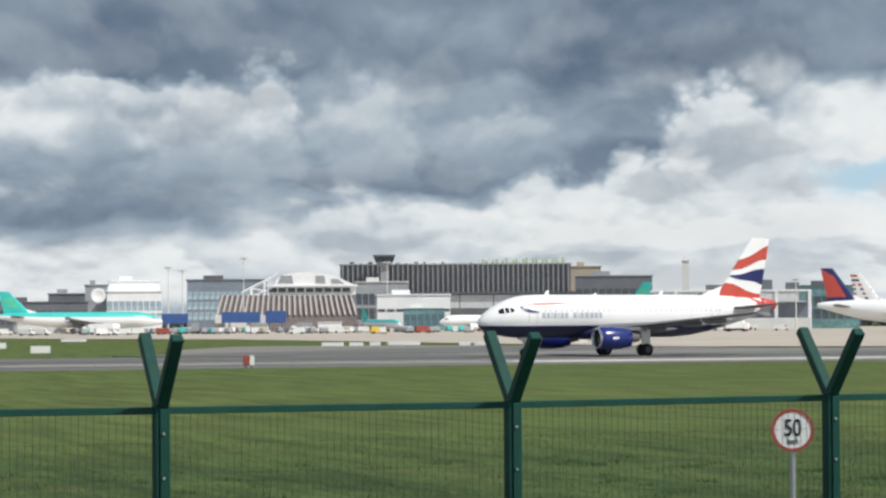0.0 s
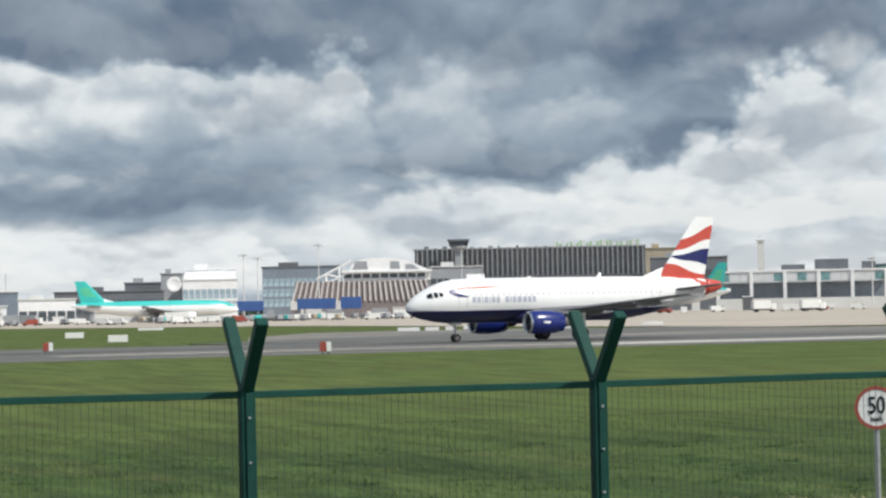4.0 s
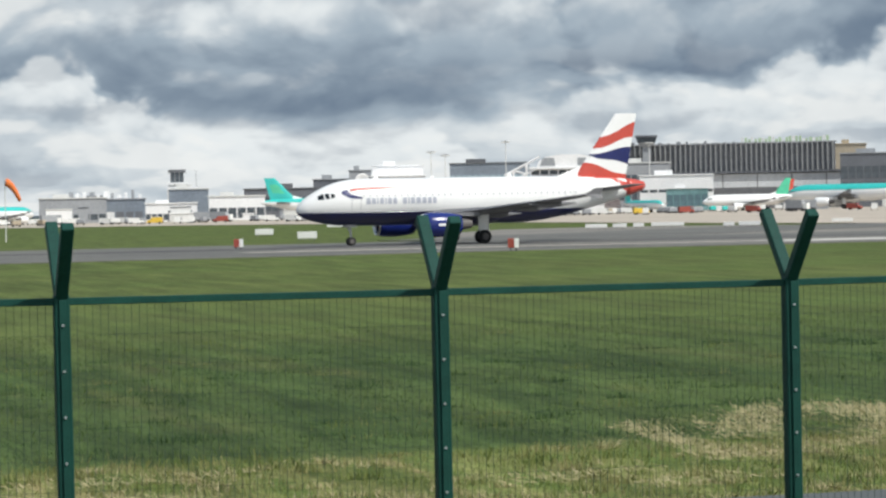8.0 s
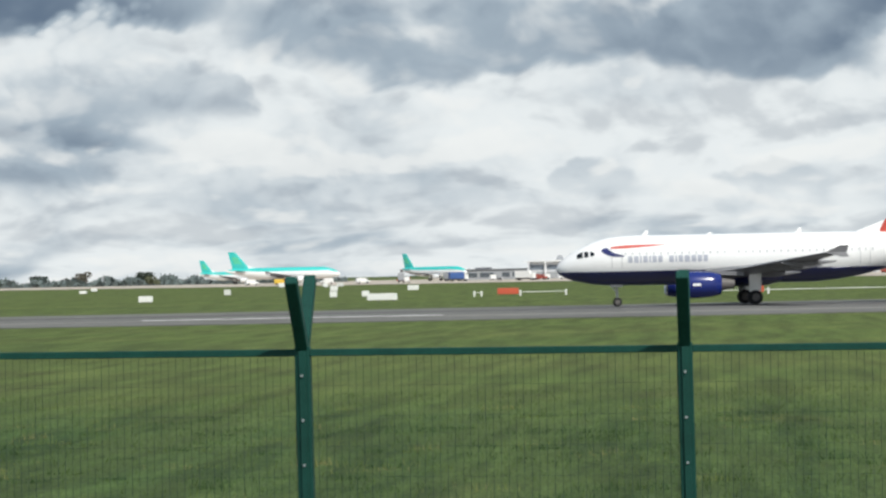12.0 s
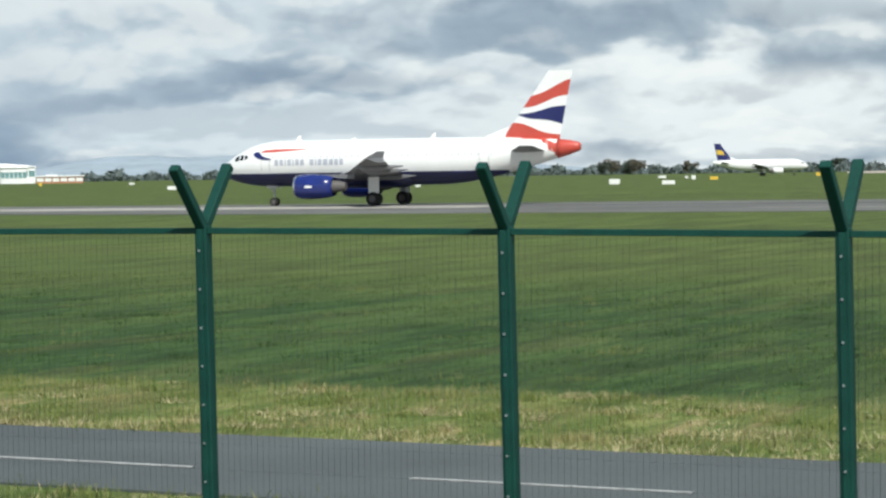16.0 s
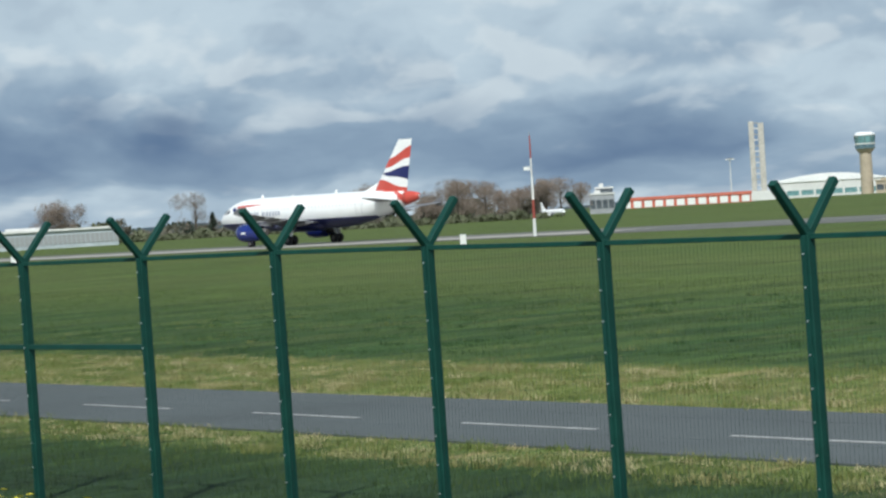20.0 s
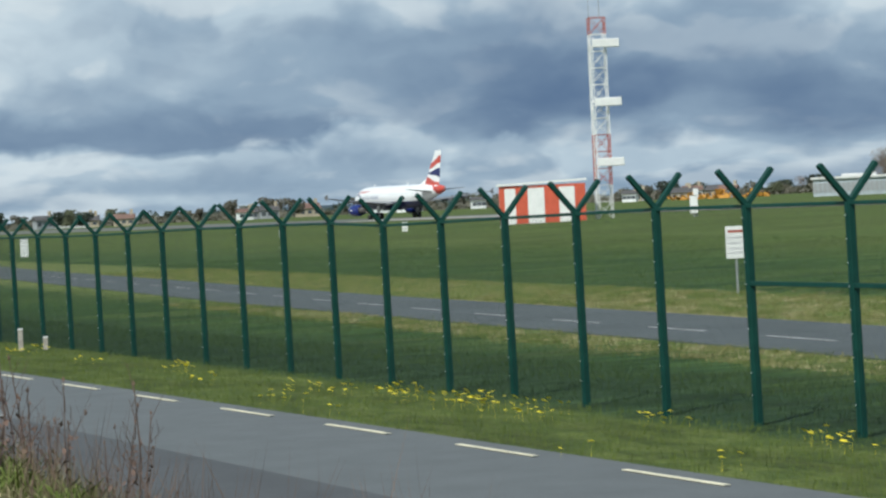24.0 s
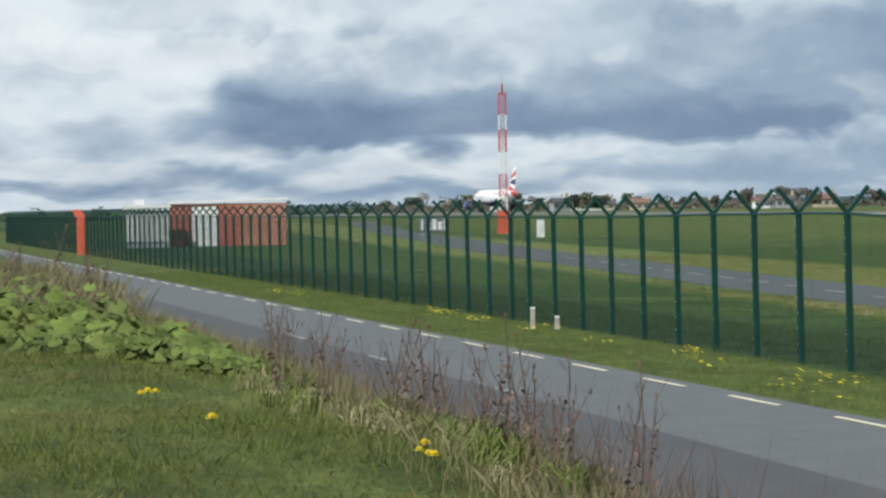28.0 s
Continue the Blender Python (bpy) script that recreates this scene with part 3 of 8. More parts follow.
def strip_mesh(name, centre, halves, material, label, category, lift=0.03, kind="structure", every=4.0, parent=None):
    """A paved strip along a line of (x, y) places, with half widths to either side of it."""
    bm = bmesh.new()
    pts = []
    for (a, b), (ha, hb) in zip(zip(centre, centre[1:]), zip(halves, halves[1:])):
        k = max(1, int(math.hypot(b[0] - a[0], b[1] - a[1]) / every))
        for i in range(k):
            f = i / k
            pts.append((a[0] + (b[0] - a[0]) * f, a[1] + (b[1] - a[1]) * f, ha[0] + (hb[0] - ha[0]) * f, ha[1] + (hb[1] - ha[1]) * f))
    pts.append((*centre[-1], *halves[-1]))
    rows = []
    for i, (x, y, l, r) in enumerate(pts):
        a, b = pts[max(0, i - 1)], pts[min(len(pts) - 1, i + 1)]
        d = Vector((b[0] - a[0], b[1] - a[1], 0)).normalized()
        s = Vector((-d.y, d.x, 0))
        row = []
        for f, dz in ((-r, -0.05), (-r, lift), (-r * 0.5, lift + 0.008), (l * 0.5, lift + 0.008), (l, lift), (l, -0.05)):
            q = Vector((x, y, 0)) + s * f
            row.append(bm.verts.new((q.x, q.y, land(q.x, q.y) + dz)))
        rows.append(row)
    for a, b in zip(rows, rows[1:]):
        for i in range(5):
            bm.faces.new((a[i], a[i + 1], b[i + 1], b[i]))
    bmesh.ops.recalc_face_normals(bm, faces=bm.faces)
    ob = part(name, bm, material, parent, smooth=False)
    if parent is None:
        tagged(ob, label, category, kind=kind)
    return ob


PERIM = [(140, 25.5), (60, 24.6), (8, 24.4), (-8, 24.6), (-27, 26.2), (-43, 27.6), (-87, 31.2), (-172, 40.5), (-320, 60.0), (-520, 90.0)]


def runway_line(s):
    """Place on the take-off line, s metres to the west of the viewer."""
    return (-s * math.cos(radians(5.749)), 218.46 - s * math.sin(radians(5.749)))


asphalt = mat("asphalt", (0.122, 0.131, 0.131), 0.8, vary=0.13, scale=1.3, fine=34, bump=0.2)
asphalt_perimeter = mat("asphalt_perimeter", (0.086, 0.097, 0.096), 0.8, vary=0.22, scale=0.3, fine=25, bump=0.25)
runway_grey = mat("runway_grey", (0.130, 0.127, 0.115), 0.75, vary=0.3, scale=0.05, fine=0.8)
pale_concrete = mat("pale_concrete", (0.40, 0.37, 0.32), 0.7, vary=0.15, scale=0.05, fine=1.0)
paint_white = mat("paint_white", (0.75, 0.75, 0.73), 0.6, vary=0.12, scale=1.5, fine=12)
paint_faded = mat("paint_faded", (0.42, 0.42, 0.41), 0.7, vary=0.35, scale=2, fine=16)
paint_worn = mat("paint_worn", (0.30, 0.30, 0.29), 0.7, vary=0.3, scale=3, fine=20)
asphalt_dark = mat("asphalt_dark", (0.078, 0.081, 0.083), 0.85, vary=0.16, scale=1.1, fine=32, bump=0.25)
paint_yellow = mat("paint_yellow", (0.74, 0.68, 0.50), 0.65, vary=0.2, scale=1.5, fine=15)
fence_green = mat("fence_green", (0.008, 0.054, 0.042), 0.6, vary=0.22, scale=4, fine=60, spec=0.2)
fence_wire = mat("fence_wire", (0.011, 0.032, 0.027), 0.6, vary=0.2, scale=4, fine=60)
zinc = mat("zinc", (0.55, 0.57, 0.58), 0.4, metal=0.8, vary=0.15, scale=10, fine=80)

make_ground()


def dash_row(parent, along, length, width, lift, name="dash"):
    """One painted dash: a thin slab that follows the ground."""
    (x0, y0), (x1, y1) = along
    d = Vector((x1 - x0, y1 - y0, 0)).normalized()
    s = Vector((-d.y, d.x, 0)) * width / 2
    bm = bmesh.new()
    rows = []
    for f in (0.0, 0.5, 1.0):
        q = Vector((x0 + (x1 - x0) * f, y0 + (y1 - y0) * f, 0))
        rows.append([bm.verts.new((p.x, p.y, land(p.x, p.y) + z)) for p, z in ((q - s, lift - 0.01), (q - s, lift), (q + s, lift), (q + s, lift - 0.01))])
    for a, b in zip(rows, rows[1:]):
        for i in range(3):
            bm.faces.new((a[i], a[i + 1], b[i + 1], b[i]))
    bmesh.ops.recalc_face_normals(bm, faces=bm.faces)
    return part(name, bm, None, parent)


def along_line(pts, s):
    for a, b in zip(pts, pts[1:]):
        l = math.hypot(b[0] - a[0], b[1] - a[1])
        if s <= l:
            return (a[0] + (b[0] - a[0]) * s / l, a[1] + (b[1] - a[1]) * s / l)
        s -= l
    return pts[-1]


# the service road inside the fence, with its dashed centre line
perimeter_road = strip_mesh("perimeter_road", PERIM, [(2.55, 2.55)] * len(PERIM), asphalt_perimeter, "dark asphalt service road inside the airport fence", "road", every=3.0)
def perim_at(x):
    for a, b in zip(PERIM, PERIM[1:]):
        if b[0] <= x <= a[0]:
            return a[1] + (b[1] - a[1]) * (x - a[0]) / (b[0] - a[0])
    return PERIM[-1][1]


for i in range(-18, 14):
    x0 = -41.5 + 5.95 * i if i >= 0 else -41.5 + 6.3 * i
    off = 0.7 * step(x0, -95, -60)
    d = dash_row(perimeter_road, ((x0, perim_at(x0) - off), (x0 + 3.2, perim_at(x0 + 3.2) - off)), 3.2, 0.085, 0.052)
    d.data.materials.append(paint_faded)

# the public road below the bank, with a broken yellow edge line
ROAD = [(160, 10.4), (20, 10.2), (-20, 9.75), (-40, 9.25), (-60, 8.75), (-90, 7.9), (-190, 5.2), (-400, -0.4)]
public_road = strip_mesh("public_road", ROAD, [(3.75, 3.75)] * len(ROAD), asphalt, "grey asphalt public road below a grass bank", "road", every=3.0)
EDGE = [(x, y + 3.3) for x, y in ROAD]
for i in range(52):
    s = 174.9 + 4.49 * i
    d = dash_row(public_road, (along_line(EDGE, s), along_line(EDGE, s + 2.25)), 2.25, 0.085, 0.05)
    d.data.materials.append(paint_yellow)
for x0, x1 in ((-63.2, -60.4), (-53.0, -51.2), (-42.8, -41.3)):
    d = dash_row(public_road, ((x0, 9.45 + 0.0262 * (x0 + 42)), (x1, 9.45 + 0.0262 * (x1 + 42))), 2.2, 0.09, 0.056)
    d.data.materials.append(paint_worn)
# shade over the near lane, laid on as a strip of darker asphalt
LANE = [(x, y - 1.7) for x, y in ROAD]
strip_mesh("resurfaced_lane", LANE, [(1.75, 1.95)] * len(LANE), asphalt_dark, "", "", lift=0.046, every=3.0, parent=public_road)

# the runway, wide at the turning pad in the east
RW = [runway_line(v) for v in (-700, -220, -110, -80, -50, 0, 30, 60, 100, 150, 230, 420, 720, 1400)]
runway = strip_mesh("runway", RW, [(43, 23), (43, 23), (42, 23), (41, 23), (42, 21), (46, 16), (46, 13), (44, 12), (40, 12), (26, 12), (22, 12), (22, 12), (22, 12), (22, 12)],
                    runway_grey, "wide grey runway with worn surface", "runway", lift=0.05, every=12)


def stripe(a, b, off, width, material=None, lift=0.09):
    k = max(1, int(abs(b - a) / 6))
    for i in range(k):
        p, q = runway_line(a + (b - a) * i / k), runway_line(a + (b - a) * (i + 1) / k)
        d = dash_row(runway, ((p[0], p[1] - off), (q[0], q[1] - off)), 0, width, lift, "edge_stripe")
        d.data.materials.append(material or paint_white)


stripe(19.5, 41.5, 27.0, 1.6)
# paler strips along the near side of the runway
stripe(86, 152, 14.0, 13.0, pale_concrete, 0.085)
stripe(186, 420, 14.0, 12.0, pale_concrete, 0.085)
stripe(-84, -40, 26.0, 4.0, pale_concrete, 0.085)
stripe(-170, -84, 28.5, 8.5, mat("bleached_concrete", (0.52, 0.50, 0.46), 0.7, vary=0.2, scale=0.08, fine=1.0), 0.085)

# worn and patched bands along the runway
rubber = mat("tyre_rubbed_asphalt", (0.085, 0.083, 0.082), 0.8, vary=0.3, scale=0.06, fine=0.7)
patched = mat("patched_concrete", (0.23, 0.215, 0.19), 0.75, vary=0.25, scale=0.04, fine=0.6)
for v0, v1, off, half, m in ((-420, -30, 6.0, 3.2, rubber), (-420, -70, 33.0, 1.6, patched), (-300, -45, 17.0, 1.3, patched), (-60, 150, 8.0, 4.0, rubber), (-20, 60, 30.0, 2.0, patched), (40, 420, 3.0, 1.2, patched)):
    band = [runway_line(v0 + (v1 - v0) * i / 8) for i in range(9)]
    strip_mesh("surface_band", [(x, y - off) for x, y in band], [(half * (0.7 + 0.3 * math.sin(i * 2.1)), half) for i in range(9)], m, "", "", lift=0.068, every=12, parent=runway)

# ---- the fence ----
RAIL_Z = (-0.04, -0.031, -0.015, 0.008, 0.031, 0.035, 0.051, 0.047, -0.021, 0.005, 0.037, 0.061, 0.088, 0.085, 0.082,
          0.077, 0.077, 0.055, 0.022, 0.001, -0.011, -0.014, -0.032, -0.059, -0.077, -0.094, -0.111, -0.12, -0.123, -0.114)


def fence_place(k):
    """Foot line of the post k and the height of the rail there."""
    y = 17.0 - 0.00131 * k * k if k >= -25 else 16.18 + 0.0655 * (k + 25)
    dz = RAIL_Z[k + 25] if -25 <= k <= 4 else (-0.03 if k < 0 else -0.11)
    return (k if k >= -27 else k + 0.3) * 2.5, y, 2.935 + dz


fence = thing("perimeter_fence", "dark green steel mesh fence with forked Y-topped posts", "fence")


def make_post(bolts=9):
    """A Y-topped post; its origin is at the rail's height."""
    ob = new("post")
    ob.parent = fence
    part("shaft", boxes(((-0.05, -0.05, -2.95), (0.05, 0.05, 0.03)), bevel=0.008), fence_green, ob)
    part("clamp_bar", boxes(((-0.022, -0.066, -2.85), (0.022, -0.05, 0.0)), bevel=0.003), fence_green, ob)
    for side in (-1, 1):
        bm = bmesh.new()
        q = Vector((0, side * 0.412, 0.475))
        d = q.normalized()
        nrm = Vector((0, d.z, -d.y))
        w, h = 0.04, 0.035
        rings = []
        for c in (d * 0.0 + Vector((0, 0, 0.0)), q):
            rings.append([c + Vector((sx * w, 0, 0)) + nrm * (sz * h) for sx, sz in ((-1, -1), (1, -1), (1, 1), (-1, 1))])
        loft(bm, rings)
        es = [e for e in bm.edges]
        bmesh.ops.bevel(bm, geom=es, offset=0.006, segments=1, affect="EDGES")
        part("arm", bm, fence_green, ob)
    bolt = None
    for i in range(bolts):
        if bolt is None:
            bm = bmesh.new()
            tube(bm, (0, -0.066, 0), (0, -0.078, 0), 0.009, n=6)
            bolt = part("bolt", bm, zinc, ob)
            bolt.location.z = -0.16
        else:
            again(bolt, Matrix.Translation((0, 0, -0.16 - 0.293 * i)), ob)
    return ob


def make_panel(thin=1.0):
    """A welded mesh panel with its top rail; its origin is the rail's left end."""
    ob = new("panel")
    ob.parent = fence
    L = 2.5
    part("top_rail", boxes(((0.05, -0.03, -0.035), (L - 0.05, 0.012, 0.012)), bevel=0.004), fence_green, ob)
    verts, faces = [], []

    def wire(x0, z0, x1, z1, r, yo=0.0):
        b = len(verts)
        if x0 == x1:
            d = r * 1.55
            verts.extend([(x0 - r, yo - d, z0), (x0 + r, yo - d, z0), (x0, yo + d, z0), (x1 - r, yo - d, z1), (x1 + r, yo - d, z1), (x1, yo + d, z1)])
        else:
            verts.extend([(x0, yo - r, z0 - r), (x0, yo - r, z0 + r), (x0, yo + r, z0), (x1, yo - r, z1 - r), (x1, yo - r, z1 + r), (x1, yo + r, z1)])
        faces.extend([(b, b + 1, b + 4, b + 3), (b + 1, b + 2, b + 5, b + 4), (b + 2, b, b + 3, b + 5)])
    for i in range(1, 50):
        wire(i * 0.05, -2.82, i * 0.05, -0.01, 0.0015 * thin)
    for j in range(15):
        wire(0.0, -0.03 - j * 0.2, L, -0.03 - j * 0.2, 0.0008 * thin, 0.004)
    me = bpy.data.meshes.new("wire_mesh")
    me.from_pydata(verts, [], faces)
    me.materials.append(fence_wire)
    w = new("wire_mesh", me)
    w.parent = ob
    return ob


LEAN = pose(0, 0, 0, 0.61, -0.35, 0)


def make_fence():
    post, far_post, panel, fine_panel = make_post(), make_post(0), make_panel(), make_panel(0.6)
    for i, k in enumerate(range(5, -112, -1)):
        x, y, z = fence_place(k)
        xl, yl, zl = fence_place(k - 1)
        d = Vector((x - xl, y - yl, z - zl))
        turn = math.degrees(math.atan2(d.y, d.x))
        mp = Matrix.Translation((x, y, z)) @ LEAN @ pose(0, 0, 0, 0, 0, turn)
        ml = Matrix.Translation((xl, yl, zl)) @ pose(0, 0, 0, 0, -math.degrees(math.atan2(d.z, 2.5)), turn) @ Matrix.Diagonal((d.length / 2.5, 1, 1, 1))
        if i == 0:
            post.matrix_basis, panel.matrix_basis = mp, ml
        else:
            if k == -46:
                far_post.matrix_basis = mp
            else:
                copy_thing(post if k > -46 else far_post, mp)
            if k == -2:
                new_panel = fine_panel
                fine_panel.matrix_basis = ml
            else:
                new_panel = copy_thing(panel if k > -2 else fine_panel, ml)
            if k - 1 in (-11, -12):
                part("mid_rail", boxes(((0.05, -0.03, -1.06), (2.45, 0.012, -1.00)), bevel=0.004), fence_green, new_panel)


make_fence()


# ---- airliners ----
white_paint = mat("aircraft_white", (0.88, 0.88, 0.87), 0.28, vary=0.04, scale=0.4, fine=6, coat=0.3)
belly_blue = mat("belly_blue", (0.010, 0.014, 0.075), 0.3, vary=0.2, scale=0.6, fine=6, coat=0.3)
engine_blue = mat("engine_blue", (0.011, 0.024, 0.17), 0.25, vary=0.15, scale=0.8, fine=6, coat=0.4)
tail_red = mat("tail_red", (0.56, 0.078, 0.055), 0.32, vary=0.1, scale=0.8, fine=8, coat=0.2)
tail_navy = mat("tail_navy", (0.016, 0.022, 0.12), 0.32, vary=0.15, scale=0.8, fine=8, coat=0.2)
wing_grey = mat("wing_grey", (0.17, 0.17, 0.18), 0.4, vary=0.12, scale=0.5, fine=5)
dark_glass = mat("dark_glass", (0.015, 0.018, 0.022), 0.12, vary=0.2, scale=2, fine=10)
tyre = mat("tyre_rubber", (0.018, 0.018, 0.019), 0.85, vary=0.3, scale=4, fine=40)
strut_grey = mat("strut_grey", (0.50, 0.51, 0.52), 0.45, vary=0.15, scale=3, fine=20)
brake_grey = mat("brake_grey", (0.12, 0.11, 0.105), 0.6, vary=0.25, scale=4, fine=20)
metal_lip = mat("bare_metal", (0.70, 0.71, 0.72), 0.25, metal=0.9, vary=0.08, scale=3, fine=20)
teal = mat("teal_paint", (0.045, 0.53, 0.49), 0.32, vary=0.08, scale=0.4, fine=5, coat=0.2)
shamrock = mat("light_green_paint", (0.10, 0.56, 0.34), 0.35, vary=0.12, scale=0.5, fine=5)
window_grey = mat("window_grey", (0.70, 0.71, 0.72), 0.2, vary=0.15, scale=2, fine=10)
letter_blue = mat("letter_grey_blue", (0.47, 0.49, 0.56), 0.4, vary=0.15, scale=3, fine=12)

FUSE = ((0.0, 3.22, 0.03, 0.03), (0.22, 3.24, 0.42, 0.42), (0.7, 3.31, 0.82, 0.80), (1.4, 3.42, 1.18, 1.16), (2.2, 3.54, 1.48, 1.46), (3.0, 3.64, 1.74, 1.66),
        (3.9, 3.73, 1.92, 1.82), (5.0, 3.80, 2.03, 1.93), (6.4, 3.82, 2.07, 1.975), (12.0, 3.82, 2.07, 1.975), (17.0, 3.82, 2.07, 1.975), (21.5, 3.82, 2.07, 1.975),
        (23.5, 3.90, 1.98, 1.90), (25.5, 4.05, 1.79, 1.70), (27.5, 4.26, 1.53, 1.42), (29.5, 4.48, 1.23, 1.10), (31.3, 4.68, 0.92, 0.80), (32.8, 4.82, 0.62, 0.54), (33.7, 4.88, 0.36, 0.32), (33.84, 4.88, 0.2, 0.18))


def fuse_at(x):
    for a, b in zip(FUSE, FUSE[1:]):
        if a[0] <= x <= b[0]:
            f = (x - a[0]) / (b[0] - a[0])
            return tuple(a[i] + (b[i] - a[i]) * f for i in (1, 2, 3))
    return FUSE[-1][1:]


def skin(x, z, side, off=0.012):
    """A point on the fuselage's side at station x and height z; side -1 is port."""
    zc, rz, ry = fuse_at(x)
    u = max(-0.98, min(0.98, (z - zc) / rz))
    return Vector((x, side * (ry * math.sqrt(1 - u * u) + off), z))


def skin_patch(outline_rows, side, off=0.012):
    """A decal on the fuselage: rows of (x, z low, z high)."""
    bm = bmesh.new()
    cols = [[bm.verts.new(skin(x, lo + (hi - lo) * i / 4, side, off)) for i in range(5)] for x, lo, hi in outline_rows]
    for a, b in zip(cols, cols[1:]):
        for i in range(4):
            bm.faces.new((a[i], b[i], b[i + 1], a[i + 1]))
    bmesh.ops.recalc_face_normals(bm, faces=bm.faces)
    return bm


def foil(root, tip, n=10):
    """A wing-like solid between two chords: (le_x, te_x, y, z, thickness)."""
    def ring(c):
        le, te, y, z, th = c
        up, lo = [], []
        for i in range(n + 1):
            f = i / n
            t = th * (te - le) * (2.97 * math.sqrt(f) - 1.26 * f - 3.52 * f * f + 2.84 * f ** 3 - 1.03 * f ** 4) * 0.5
            up.append(Vector((le + (te - le) * f, y, z + t)))
            lo.append(Vector((le + (te - le) * f, y, z - t * 0.8)))
        return up + lo[1:-1][::-1]
    return [ring(root), ring(tip)]


def fin_half(x, z):
    """Half thickness of the fin at a place in its plane."""
    le = 26.2 + (z - 5.0) * 4.8 / 6.52
    te = 31.8 + (z - 5.0) * 1.35 / 6.52
    f = max(0.0, min(1.0, (x - le) / (te - le)))
    return 0.10 * (te - le) * (2.97 * math.sqrt(f) - 1.26 * f - 3.52 * f * f + 2.84 * f ** 3 - 1.03 * f ** 4) * 0.5


def fin_patch(rows, side):
    """A stripe on the fin: rows of (fraction along the chord, z low, z high)."""
    bm = bmesh.new()
    cols = []
    for f, lo, hi in rows:
        col = []
        for i in range(7):
            z = lo + (hi - lo) * i / 6
            le = 26.2 + (z - 5.0) * 4.8 / 6.52
            te = 31.8 + (z - 5.0) * 1.35 / 6.52
            x = le + (te - le) * f
            col.append(bm.verts.new((x, side * (fin_half(x, z) + 0.012), z)))
        cols.append(col)
    for a, b in zip(cols, cols[1:]):
        for i in range(6):
            bm.faces.new((a[i], b[i], b[i + 1], a[i + 1]))
    bmesh.ops.recalc_face_normals(bm, faces=bm.faces)
    return bm


def fuselage_mesh(lo_z=None, hi_z=None, n=40, x0=0.0, x1=33.84, grow=0.0):
    """The fuselage's skin, or the band of it between two heights."""
    xs = []
    for a, b in zip(FUSE, FUSE[1:]):
        k = 3 if b[0] - a[0] > 0.6 else 1
        xs += [a[0] + (b[0] - a[0]) * i / k for i in range(k)]
    xs.append(FUSE[-1][0])
    xs = [x for x in xs if x0 <= x <= x1]
    bm = bmesh.new()
    rings = []
    for x in xs:
        zc, rz, ry = fuse_at(x)
        rz, ry = rz + grow, ry + grow
        ring = []
        for i in range(n):
            a = 2 * math.pi * i / n
            z, yv = zc + rz * math.sin(a), ry * math.cos(a)
            if hi_z is not None and z > hi_z:
                u = max(-1.0, min(1.0, (hi_z - zc) / rz))
                z, yv = zc + rz * u, ry * math.sqrt(max(0.0, 1 - u * u)) * (1 if yv >= 0 else -1)
            ring.append((x, yv, z))
        rings.append(ring)
    loft(bm, rings)
    bmesh.ops.remove_doubles(bm, verts=bm.verts, dist=0.0005)
    return bm


def wheel(parent, x, y, r, w, rim_mat):
    bm = bmesh.new()
    prof = ((r * 0.55, -w / 2), (r * 0.92, -w / 2), (r, -w * 0.3), (r, w * 0.3), (r * 0.92, w / 2), (r * 0.55, w / 2))
    n = 20
    rings = [[bm.verts.new((pr * math.cos(2 * math.pi * i / n), py, pr * math.sin(2 * math.pi * i / n))) for pr, py in prof] for i in range(n)]
    for i in range(n):
        a, b = rings[i], rings[(i + 1) % n]
        for j in range(len(prof) - 1):
            bm.faces.new((a[j], a[j + 1], b[j + 1], b[j]))
    bmesh.ops.recalc_face_normals(bm, faces=bm.faces)
    hub = new("wheel")
    hub.parent = parent
    hub.location = (x, y, r)
    part("tyre", bm, tyre, hub, smooth=True)
    bm = bmesh.new()
    tube(bm, (0, -w * 0.42, 0), (0, w * 0.42, 0), r * 0.56, n=14)
    for i in range(6):
        a = 2 * math.pi * i / 6
        tube(bm, (r * 0.3 * math.cos(a), -w * 0.47, r * 0.3 * math.sin(a)), (r * 0.3 * math.cos(a), w * 0.47, r * 0.3 * math.sin(a)), r * 0.09, n=6)
    part("rim", bm, rim_mat, hub)
    return hub


